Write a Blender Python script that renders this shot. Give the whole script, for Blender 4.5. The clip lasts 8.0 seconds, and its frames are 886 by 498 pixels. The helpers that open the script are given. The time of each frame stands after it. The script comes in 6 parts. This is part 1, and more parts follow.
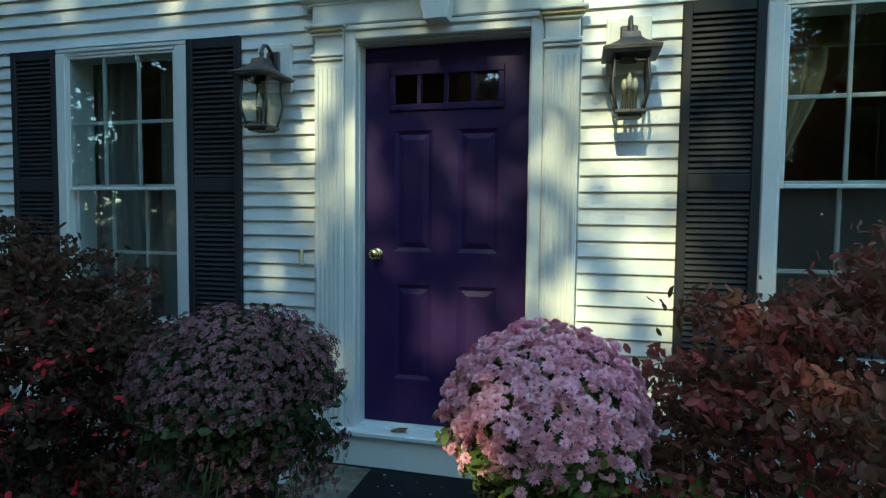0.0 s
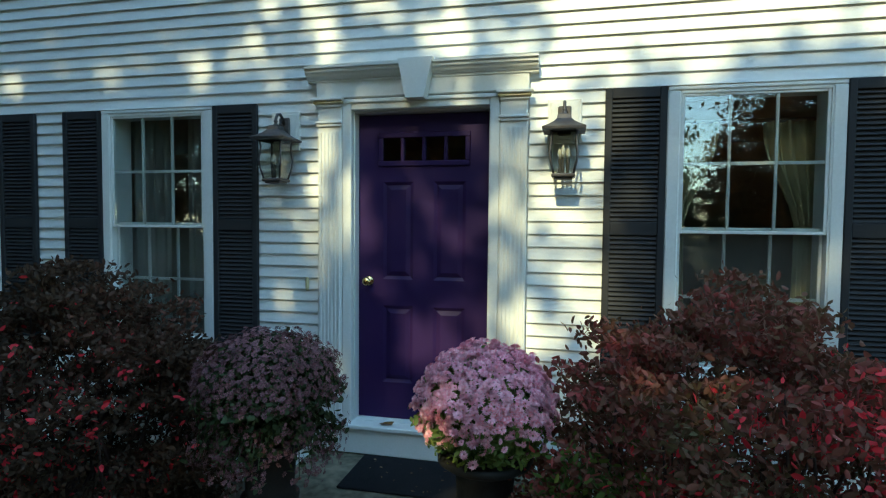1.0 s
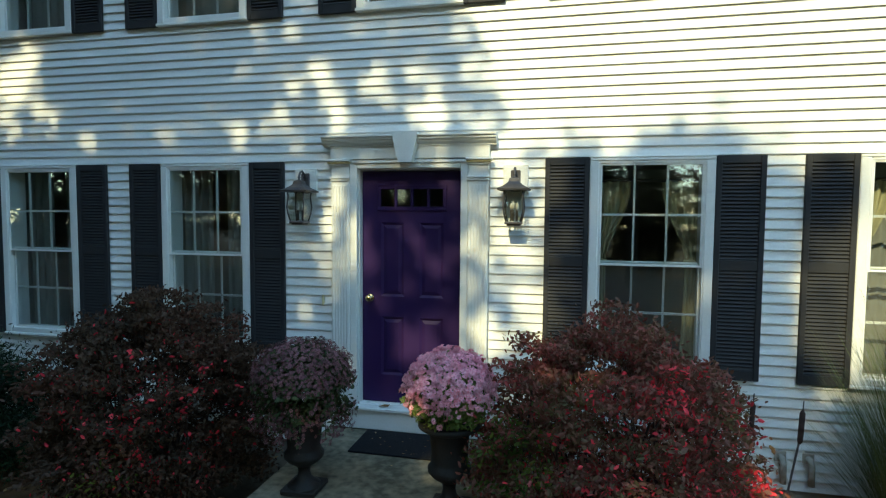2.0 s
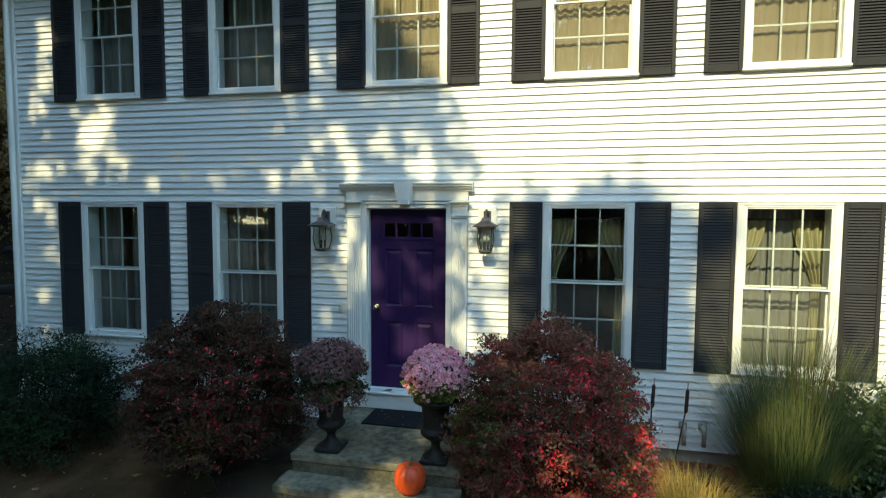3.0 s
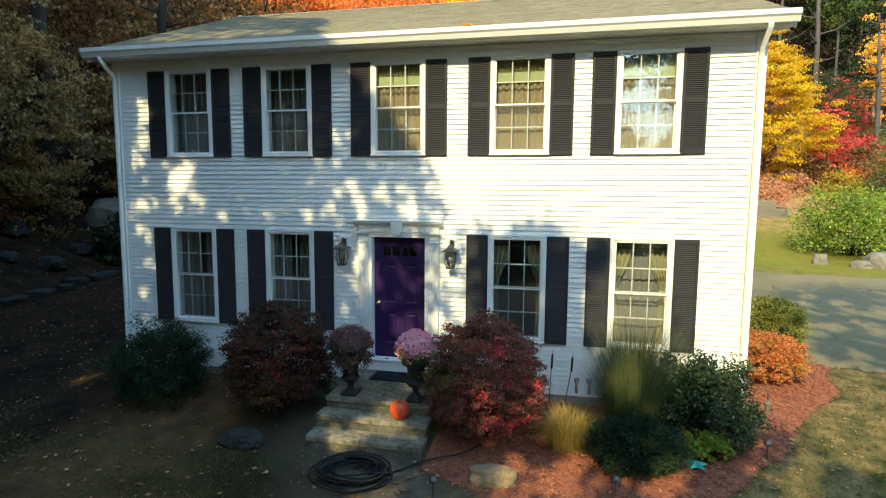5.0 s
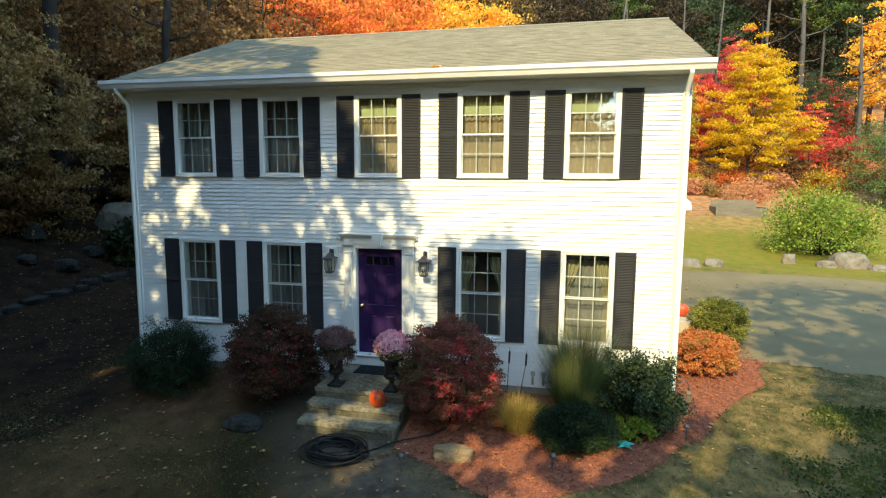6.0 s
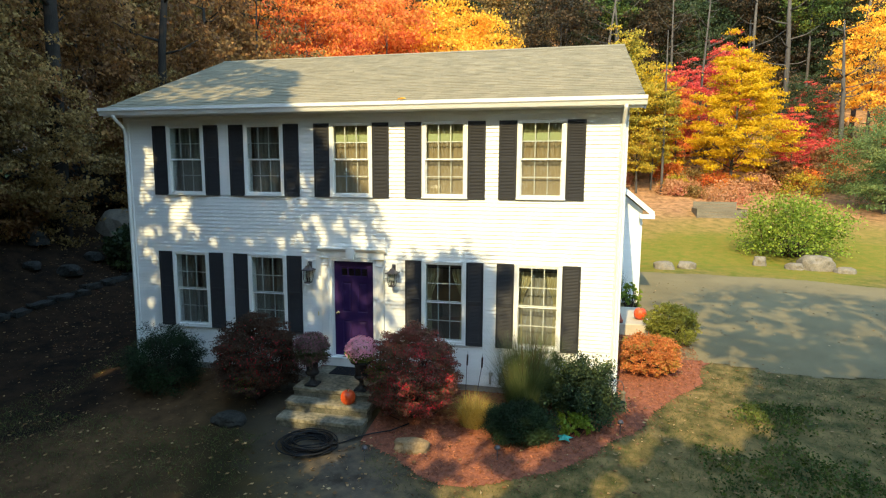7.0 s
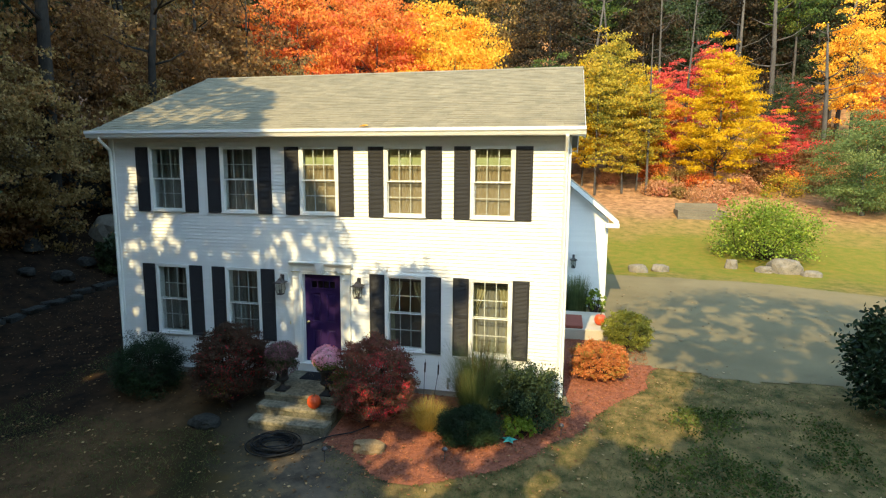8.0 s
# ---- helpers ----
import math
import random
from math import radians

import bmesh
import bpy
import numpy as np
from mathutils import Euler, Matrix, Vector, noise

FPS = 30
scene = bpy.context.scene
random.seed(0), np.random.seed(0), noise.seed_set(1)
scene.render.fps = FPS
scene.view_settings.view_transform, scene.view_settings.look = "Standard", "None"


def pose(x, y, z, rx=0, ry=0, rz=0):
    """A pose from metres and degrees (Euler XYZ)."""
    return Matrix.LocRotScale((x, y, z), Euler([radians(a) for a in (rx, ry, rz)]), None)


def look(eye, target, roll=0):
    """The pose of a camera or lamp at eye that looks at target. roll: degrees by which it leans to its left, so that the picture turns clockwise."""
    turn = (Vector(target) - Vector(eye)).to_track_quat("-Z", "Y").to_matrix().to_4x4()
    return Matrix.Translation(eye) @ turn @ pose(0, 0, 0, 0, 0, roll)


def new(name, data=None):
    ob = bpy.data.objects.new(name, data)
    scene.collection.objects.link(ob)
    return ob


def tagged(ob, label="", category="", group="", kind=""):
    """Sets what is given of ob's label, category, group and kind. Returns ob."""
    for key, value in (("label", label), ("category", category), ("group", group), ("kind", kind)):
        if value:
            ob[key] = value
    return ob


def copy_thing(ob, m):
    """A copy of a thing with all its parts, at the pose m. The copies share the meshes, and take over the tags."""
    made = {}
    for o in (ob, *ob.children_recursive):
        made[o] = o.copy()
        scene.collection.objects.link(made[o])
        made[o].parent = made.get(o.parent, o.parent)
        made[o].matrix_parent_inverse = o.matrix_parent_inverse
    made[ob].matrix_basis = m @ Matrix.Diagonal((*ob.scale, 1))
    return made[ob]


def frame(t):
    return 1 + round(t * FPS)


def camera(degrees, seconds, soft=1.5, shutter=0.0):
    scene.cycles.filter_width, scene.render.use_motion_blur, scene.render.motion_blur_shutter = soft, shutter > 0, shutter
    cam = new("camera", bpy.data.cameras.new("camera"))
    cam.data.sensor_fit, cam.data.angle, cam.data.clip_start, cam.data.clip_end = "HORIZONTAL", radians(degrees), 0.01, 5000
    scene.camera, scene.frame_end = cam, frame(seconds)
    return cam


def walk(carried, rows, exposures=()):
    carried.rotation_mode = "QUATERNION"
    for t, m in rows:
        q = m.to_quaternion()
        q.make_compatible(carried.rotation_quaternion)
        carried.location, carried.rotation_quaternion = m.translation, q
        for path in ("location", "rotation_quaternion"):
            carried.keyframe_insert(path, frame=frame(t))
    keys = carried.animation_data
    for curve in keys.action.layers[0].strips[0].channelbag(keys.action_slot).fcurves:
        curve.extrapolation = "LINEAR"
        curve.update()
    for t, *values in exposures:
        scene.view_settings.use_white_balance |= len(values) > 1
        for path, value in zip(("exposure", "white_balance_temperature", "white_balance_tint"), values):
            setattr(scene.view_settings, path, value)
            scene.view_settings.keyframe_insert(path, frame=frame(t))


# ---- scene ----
cam = camera(77.0, 8.0, soft=1.2)
PATH = [
    (0, (0.709, -2.829, 1.924), (0.234, -0.89, 1.817), 0.6),
    (0.5, (0.804, -3.135, 1.996), (0.354, -1.189, 1.905), 0.5),
    (1, (0.957, -3.511, 2.123), (0.513, -1.563, 2.032), 0.5),
    (1.5, (1.138, -4.01, 2.293), (0.7, -2.062, 2.186), 0.5),
    (3, (1.732, -5.992, 2.805), (1.304, -4.043, 2.678), 0.3),
    (3.5, (1.949, -6.707, 3.017), (1.519, -4.759, 2.871), 0.4),
    (4, (2.162, -7.429, 3.24), (1.733, -5.483, 3.069), 0.4),
    (4.5, (2.393, -8.156, 3.433), (1.967, -6.211, 3.241), 0.4),
    (6, (3.424, -9.98, 4.1), (2.999, -8.04, 3.865), 0.4),
    (6.5, (3.857, -10.441, 4.352), (3.43, -8.502, 4.107), 0.4),
    (7, (4.321, -10.846, 4.604), (3.894, -8.909, 4.35), 0.35),
    (7.5, (4.814, -11.177, 4.895), (4.387, -9.241, 4.628), 0.4),
    (8, (5.326, -11.448, 5.201), (4.898, -9.514, 4.921), 0.4),
]
EXPOSURES = [(0, 1.42, 5380, -22), (0.5, 1.52, 5470, -20), (1.0, 1.54, 5580, -18), (1.5, 1.55, 5700, -16), (3.0, 1.66, 5900, -13), (4.5, 1.70, 5980, -10), (8.0, 1.76, 6550, -4)]
walk(cam, [(t, look(eye, target, roll)) for t, eye, target, roll in PATH], EXPOSURES)

# ---- light ----
SUN_WAY = Vector((0.135, 1.0, -0.80)).normalized()
world = bpy.data.worlds.new("sky")
scene.world = world
world.use_nodes = True
wn = world.node_tree.nodes
sky = wn.new("ShaderNodeTexSky")
sky.sky_type = "NISHITA"
sky.sun_disc = False
sky.ozone_density = 0.2
sky.dust_density = 0.4
sky.sun_elevation = radians(38)
sky.sun_rotation = radians(187.7)
wn["Background"].inputs["Strength"].default_value = 0.235
world.node_tree.links.new(sky.outputs[0], wn["Background"].inputs["Color"])
sun_data = bpy.data.lights.new("sun", "SUN")
sun_data.energy = 2.4
sun_data.angle = radians(0.45)
sun_data.color = (1.0, 0.74, 0.42)
sun = new("sun", sun_data)
sun.matrix_world = look((0, 0, 40), Vector((0, 0, 40)) + SUN_WAY)


# ---- materials ----
def link(m, a, b):
    m.node_tree.links.new(a, b)


def mat(name, colour, rough=0.6, second=None, scale=6.0, fine=60.0, bump=0.15, metal=0.0, amount=0.5, spec=0.5,
        island=0.0, random_object=0.0, stretch=(1, 1, 1), translucent=0.0):
    """A surface with two scales of colour change and fine relief."""
    m = bpy.data.materials.new(name)
    m.use_nodes = True
    n = m.node_tree.nodes
    b = n["Principled BSDF"]
    b.inputs["Roughness"].default_value = rough
    b.inputs["Metallic"].default_value = metal
    b.inputs["Specular IOR Level"].default_value = spec if rough < 0.8 else min(spec, 0.12)
    second = second or tuple(c * 0.7 for c in colour)
    tc = n.new("ShaderNodeTexCoord")
    mp = n.new("ShaderNodeMapping")
    mp.inputs["Scale"].default_value = stretch
    link(m, tc.outputs["Object"], mp.inputs["Vector"])
    big = n.new("ShaderNodeTexNoise")
    big.inputs["Scale"].default_value = scale
    big.inputs["Detail"].default_value = 5
    small = n.new("ShaderNodeTexNoise")
    small.inputs["Scale"].default_value = fine
    small.inputs["Detail"].default_value = 3
    link(m, mp.outputs[0], big.inputs["Vector"])
    link(m, mp.outputs[0], small.inputs["Vector"])
    add = n.new("ShaderNodeMath")
    add.operation = "MULTIPLY_ADD"
    add.inputs[1].default_value = 0.5
    link(m, small.outputs["Fac"], add.inputs[0])
    half = n.new("ShaderNodeMath")
    half.operation = "MULTIPLY"
    half.inputs[1].default_value = 0.5
    link(m, big.outputs["Fac"], half.inputs[0])
    link(m, half.outputs[0], add.inputs[2])
    ramp = n.new("ShaderNodeMapRange")
    ramp.inputs["From Min"].default_value = 0.5 - 0.25 / max(amount, 0.05) * 0.5
    ramp.inputs["From Max"].default_value = 0.5 + 0.25 / max(amount, 0.05) * 0.5
    link(m, add.outputs[0], ramp.inputs["Value"])
    mix = n.new("ShaderNodeMix")
    mix.data_type = "RGBA"
    mix.inputs[6].default_value = (*colour, 1)
    mix.inputs[7].default_value = (*second, 1)
    link(m, ramp.outputs[0], mix.inputs[0])
    out = mix.outputs[2]
    if island or random_object:
        hsv = n.new("ShaderNodeHueSaturation")
        src = n.new("ShaderNodeNewGeometry").outputs["Random Per Island"] if island else n.new("ShaderNodeObjectInfo").outputs["Random"]
        mr = n.new("ShaderNodeMapRange")
        mr.inputs["To Min"].default_value = 1 - (island or random_object)
        mr.inputs["To Max"].default_value = 1 + (island or random_object)
        link(m, src, mr.inputs["Value"])
        link(m, mr.outputs[0], hsv.inputs["Value"])
        link(m, out, hsv.inputs["Color"])
        out = hsv.outputs[0]
    link(m, out, b.inputs["Base Color"])
    if bump:
        bp = n.new("ShaderNodeBump")
        bp.inputs["Strength"].default_value = bump
        bp.inputs["Distance"].default_value = 0.02
        link(m, add.outputs[0], bp.inputs["Height"])
        link(m, bp.outputs[0], b.inputs["Normal"])
    if translucent:
        tr = n.new("ShaderNodeBsdfTranslucent")
        link(m, out, tr.inputs["Color"])
        ms = n.new("ShaderNodeMixShader")
        ms.inputs[0].default_value = translucent
        link(m, b.outputs[0], ms.inputs[1])
        link(m, tr.outputs[0], ms.inputs[2])
        link(m, ms.outputs[0], n["Material Output"].inputs["Surface"])
    return m


def leaf_mat(name, colours, rough=0.55, translucent=0.3, scale=0.6):
    """Leaves: each leaf takes one of a few colours, and broad drifts change the balance of them."""
    m = bpy.data.materials.new(name)
    m.use_nodes = True
    n = m.node_tree.nodes
    b = n["Principled BSDF"]
    b.inputs["Roughness"].default_value = rough
    b.inputs["Specular IOR Level"].default_value = 0.16
    geo = n.new("ShaderNodeNewGeometry")
    tc = n.new("ShaderNodeTexCoord")
    no = n.new("ShaderNodeTexNoise")
    no.inputs["Scale"].default_value = scale
    no.inputs["Detail"].default_value = 3
    link(m, tc.outputs["Object"], no.inputs["Vector"])
    mr = n.new("ShaderNodeMapRange")
    mr.inputs["From Min"].default_value, mr.inputs["From Max"].default_value = 0.32, 0.68
    link(m, no.outputs["Fac"], mr.inputs["Value"])
    mx = n.new("ShaderNodeMix")
    mx.inputs[0].default_value = 0.55
    link(m, geo.outputs["Random Per Island"], mx.inputs[2])
    link(m, mr.outputs[0], mx.inputs[3])
    rp = n.new("ShaderNodeValToRGB")
    e = rp.color_ramp.elements
    while len(e) < len(colours):
        e.new(0.5)
    for i, c in enumerate(colours):
        e[i].position = 0.12 + 0.76 * i / (len(colours) - 1)
        e[i].color = (*c, 1)
    link(m, mx.outputs[0], rp.inputs["Fac"])
    link(m, rp.outputs[0], b.inputs["Base Color"])
    tr = n.new("ShaderNodeBsdfTranslucent")
    link(m, rp.outputs[0], tr.inputs["Color"])
    ms = n.new("ShaderNodeMixShader")
    ms.inputs[0].default_value = translucent
    link(m, b.outputs[0], ms.inputs[1])
    link(m, tr.outputs[0], ms.inputs[2])
    link(m, ms.outputs[0], n["Material Output"].inputs["Surface"])
    return m


def glass_mat(name, tint=(0.92, 0.95, 0.94), rough=0.01, gloss=0.065):
    m = bpy.data.materials.new(name)
    m.use_nodes = True
    n = m.node_tree.nodes
    n.remove(n["Principled BSDF"])
    lw = n.new("ShaderNodeLayerWeight")
    lw.inputs["Blend"].default_value = 0.5
    pw = n.new("ShaderNodeMath")
    pw.operation = "POWER"
    pw.inputs[1].default_value = 4.0
    link(m, lw.outputs["Facing"], pw.inputs[0])
    fr = n.new("ShaderNodeMath")
    fr.operation = "MULTIPLY_ADD"
    fr.inputs[1].default_value, fr.inputs[2].default_value = 0.85, gloss
    link(m, pw.outputs[0], fr.inputs[0])
    tr = n.new("ShaderNodeBsdfTransparent")
    tr.inputs["Color"].default_value = (*tint, 1)
    gl = n.new("ShaderNodeBsdfGlossy")
    gl.inputs["Roughness"].default_value = rough
    ms = n.new("ShaderNodeMixShader")
    link(m, fr.outputs[0], ms.inputs[0])
    link(m, tr.outputs[0], ms.inputs[1])
    link(m, gl.outputs[0], ms.inputs[2])
    link(m, ms.outputs[0], n["Material Output"].inputs["Surface"])
    return m


SIDING = mat("white_clapboard", (0.80, 0.80, 0.77), 0.5, (0.70, 0.71, 0.69), 1.3, 40, 0.08, amount=0.5, random_object=0.03)
TRIM = mat("white_trim_paint", (0.80, 0.80, 0.77), 0.4, (0.70, 0.70, 0.66), 2.0, 70, 0.06)
YELLOWED = mat("yellowed_paint", (0.62, 0.50, 0.20), 0.5, (0.74, 0.68, 0.45), 9.0, 50, 0.1)
SHUTTER = mat("black_shutter_vinyl", (0.031, 0.031, 0.0335), 0.55, (0.039, 0.0385, 0.041), 5, 150, 0.06, spec=0.12)
DOOR = mat("purple_door_paint", (0.0275, 0.0112, 0.066), 0.5, (0.023, 0.0095, 0.056), 4, 90, 0.06, spec=0.2)
BRASS = mat("worn_brass", (0.75, 0.60, 0.30), 0.25, (0.5, 0.38, 0.18), 20, 90, 0.1, metal=1.0)
IRON = mat("lantern_iron", (0.06, 0.055, 0.06), 0.5, (0.13, 0.12, 0.12), 14, 90, 0.25, metal=0.6)
URN = mat("black_urn_resin", (0.012, 0.0115, 0.012), 0.6, (0.02, 0.019, 0.018), 8, 70, 0.25, spec=0.3)
CONCRETE = mat("weathered_concrete", (0.25, 0.22, 0.155), 0.9, (0.085, 0.08, 0.056), 2.6, 14, 0.7, amount=1.1)
FOUNDATION = mat("grey_foundation", (0.36, 0.35, 0.33), 0.9, (0.24, 0.23, 0.21), 3, 30, 0.4)
MAT_RUBBER = mat("black_mat_rubber", (0.010, 0.010, 0.012), 0.85, (0.02, 0.02, 0.022), 12, 200, 0.7)
SHINGLE = mat("grey_tan_shingle", (0.285, 0.248, 0.165), 0.95, (0.178, 0.158, 0.107), 2.6, 55, 0.5, amount=0.8, random_object=0.09)
ROOFDECK = mat("roof_deck", (0.20, 0.18, 0.14), 0.95)
DARKROOM = mat("room_wall_paint", (0.30, 0.27, 0.22), 0.9, (0.26, 0.23, 0.19))
ROOMFLOOR = mat("room_floor_boards", (0.20, 0.12, 0.07), 0.5)
CURTAIN = mat("cream_curtain", (0.50, 0.47, 0.30), 0.9, (0.40, 0.375, 0.23), 8, 60, 0.2, translucent=0.35)
TANCURTAIN = mat("tan_curtain", (0.55, 0.34, 0.14), 0.9, (0.46, 0.27, 0.10), 7, 60, 0.2, translucent=0.3)
SHEER = mat("grey_sheer_curtain", (0.33, 0.33, 0.30), 0.95, (0.26, 0.26, 0.24), 6, 60, 0.2, translucent=0.4)
BLIND = mat("pale_green_blind", (0.50, 0.55, 0.30), 0.7, (0.42, 0.47, 0.24), 5, 60, 0.1, translucent=0.3)
GLASS = glass_mat("window_glass")
LAMPGLASS = glass_mat("lantern_glass", (0.95, 0.96, 0.94), 0.03, 0.05)
PUMPKIN = mat("orange_pumpkin_skin", (0.64, 0.085, 0.014), 0.45, (0.50, 0.055, 0.010), 4, 40, 0.1)
STEM = mat("dry_stem", (0.22, 0.17, 0.08), 0.9)
BARK = mat("grey_bark", (0.10, 0.086, 0.072), 0.95, (0.045, 0.039, 0.033), 3, 25, 0.9, amount=0.8, stretch=(1, 1, 0.25))
# bark with the left wood's shade put into its colour
BARK_SHADED = mat("shaded_bark", (0.035, 0.03, 0.025), 0.95, (0.015, 0.013, 0.011), 3, 25, 0.9, amount=0.8, stretch=(1, 1, 0.25))
TWIG = mat("dark_twig", (0.06, 0.04, 0.035), 0.9)
ASPHALT = mat("worn_asphalt", (0.195, 0.158, 0.084), 0.95, (0.135, 0.110, 0.059), 0.7, 60, 0.4, amount=0.8)
ROCK = mat("fieldstone", (0.24, 0.205, 0.155), 0.9, (0.12, 0.105, 0.08), 3.5, 30, 0.8, amount=0.9)
HOSE = mat("black_hose_rubber", (0.008, 0.008, 0.009), 0.6, (0.015, 0.015, 0.015), 20, 90, 0.1, spec=0.25)
MULCH = mat("red_bark_mulch", (0.31, 0.112, 0.062), 0.95, (0.14, 0.056, 0.036), 9, 70, 1.0, amount=0.9)
CHIP = mat("red_mulch_chip", (0.35, 0.13, 0.065), 0.95, (0.20, 0.078, 0.042), 30, 120, 0.4, island=0.4)
TEAL = mat("teal_painted_metal", (0.06, 0.34, 0.26), 0.5, (0.045, 0.26, 0.20), 20, 90, 0.1)
PALECONCRETE = mat("pale_concrete", (0.50, 0.44, 0.34), 0.9, (0.38, 0.33, 0.25), 3, 30, 0.3)
WOODGREY = mat("weathered_grey_timber", (0.42, 0.39, 0.33), 0.9, (0.30, 0.27, 0.22), 4, 40, 0.5, stretch=(0.3, 1, 1))
BRICKRED = mat("brick_red_step", (0.28, 0.09, 0.06), 0.85)
SHINGLES = mat("grey_tan_shingle_rows", (0.285, 0.248, 0.165), 0.95, (0.178, 0.158, 0.107), 2.6, 55, 0.5, amount=0.8, island=0.09)
BEIGE = mat("beige_sheer", (0.46, 0.38, 0.24), 0.95, (0.40, 0.32, 0.2), 6, 60, 0.2, translucent=0.4)
# fieldstone for the left side, with the shade there put into its colour
ROCK_SHADED = mat("shaded_fieldstone", (0.05, 0.048, 0.041), 0.9, (0.016, 0.016, 0.013), 2.5, 20, 0.9, amount=0.9)
MUNTIN = mat("dull_white_grille", (0.72, 0.72, 0.68), 0.5, (0.62, 0.62, 0.59), 6, 60, 0.05)
# moss and the risers' shade are both in this darker colour
RISER = mat("mossy_shaded_riser", (0.15, 0.135, 0.10), 0.95, (0.06, 0.06, 0.042), 4.0, 30, 0.6, amount=1.0)
ROCKTAN = mat("tan_fieldstone", (0.28, 0.20, 0.11), 0.9, (0.16, 0.11, 0.06), 4, 30, 0.7, amount=0.9)
SLEEVE = mat("dark_candle_sleeve", (0.05, 0.045, 0.04), 0.6)
BULB = mat("frosted_bulb", (0.55, 0.55, 0.52), 0.3)
BEDWOOD = mat("dark_weathered_timber", (0.21, 0.18, 0.125), 0.9, (0.085, 0.072, 0.052), 4, 40, 0.5, stretch=(0.3, 1, 1))


def screen_mat():
    """Fine insect mesh: mostly see-through, a little grey."""
    m = bpy.data.materials.new("insect_mesh")
    m.use_nodes = True
    n = m.node_tree.nodes
    n.remove(n["Principled BSDF"])
    tr = n.new("ShaderNodeBsdfTransparent")
    df = n.new("ShaderNodeBsdfDiffuse")
    df.inputs["Color"].default_value = (0.30, 0.30, 0.27, 1)
    ms = n.new("ShaderNodeMixShader")
    ms.inputs[0].default_value = 0.065
    link(m, tr.outputs[0], ms.inputs[1])
    link(m, df.outputs[0], ms.inputs[2])
    link(m, ms.outputs[0], n["Material Output"].inputs["Surface"])
    return m


SCREEN = screen_mat()


# ---- mesh helpers ----
class Shape:
    """Vertices and faces of one mesh."""

    def __init__(self):
        self.v, self.f = [], []

    def add(self, v, f):
        k = len(self.v)
        self.v += [tuple(p) for p in v]
        self.f += [tuple(i + k for i in q) for q in f]
        return self

    def box(self, x0, x1, y0, y1, z0, z1, m=None):
        v = [Vector((x, y, z)) for z in (z0, z1) for y in (y0, y1) for x in (x0, x1)]
        if m is not None:
            v = [m @ p for p in v]
        return self.add(v, [(0, 2, 3, 1), (4, 5, 7, 6), (0, 1, 5, 4), (2, 6, 7, 3), (0, 4, 6, 2), (1, 3, 7, 5)])

    def cbox(self, x0, x1, y0, y1, z0, z1, c=0.006, m=None):
        """A box with chamfered edges."""
        xs, ys, zs = (x0, x1), (y0, y1), (z0, z1)
        idx, v, f = {}, [], []
        for a in (0, 1):
            for b in (0, 1):
                for d in (0, 1):
                    sx, sy, sz = (1, -1)[a], (1, -1)[b], (1, -1)[d]
                    p = (xs[a], ys[b], zs[d])
                    for ax in range(3):
                        q = [p[0] + sx * c, p[1] + sy * c, p[2] + sz * c]
                        q[ax] = p[ax]
                        idx[a, b, d, ax] = len(v)
                        v.append(Vector(q))
        g = lambda a, b, d, ax: idx[a, b, d, ax]
        for s in (0, 1):
            f.append([g(s, b, d, 0) for b, d in ((0, 0), (1, 0), (1, 1), (0, 1))])
            f.append([g(a, s, d, 1) for a, d in ((0, 0), (1, 0), (1, 1), (0, 1))])
            f.append([g(a, b, s, 2) for a, b in ((0, 0), (1, 0), (1, 1), (0, 1))])
            for s2 in (0, 1):
                f.append([g(0, s, s2, 1), g(1, s, s2, 1), g(1, s, s2, 2), g(0, s, s2, 2)])
                f.append([g(s, 0, s2, 0), g(s, 1, s2, 0), g(s, 1, s2, 2), g(s, 0, s2, 2)])
                f.append([g(s, s2, 0, 0), g(s, s2, 1, 0), g(s, s2, 1, 1), g(s, s2, 0, 1)])
        for a in (0, 1):
            for b in (0, 1):
                for d in (0, 1):
                    f.append([g(a, b, d, 0), g(a, b, d, 1), g(a, b, d, 2)])
        if m is not None:
            v = [m @ p for p in v]
        return self.add(v, f)

    def prism(self, outline, a, b, axis="x"):
        """A closed outline of (u, w) pushed from a to b along an axis."""
        n = len(outline)
        put = {"x": lambda t, u, w: (t, u, w), "y": lambda t, u, w: (u, t, w), "z": lambda t, u, w: (u, w, t)}[axis]
        v = [put(a, u, w) for u, w in outline] + [put(b, u, w) for u, w in outline]
        f = [tuple(range(n)), tuple(range(2 * n - 1, n - 1, -1))] + [(i, (i + 1) % n, n + (i + 1) % n, n + i) for i in range(n)]
        return self.add(v, f)

    def lathe(self, profile, seg=24, at=(0, 0, 0), ribs=0, depth=0.0):
        """(radius, height) pairs turned round z."""
        v, f, n = [], [], len(profile)
        for r, z in profile:
            for i in range(seg):
                a = 2 * math.pi * i / seg
                k = r * (1 - depth * abs(math.cos(ribs * a / 2)) ** 6) if ribs else r
                v.append((at[0] + k * math.cos(a), at[1] + k * math.sin(a), at[2] + z))
        for j in range(n - 1):
            for i in range(seg):
                f.append((j * seg + i, j * seg + (i + 1) % seg, (j + 1) * seg + (i + 1) % seg, (j + 1) * seg + i))
        f.append(tuple(range(seg - 1, -1, -1)))
        f.append(tuple(range((n - 1) * seg, n * seg)))
        return self.add(v, f)

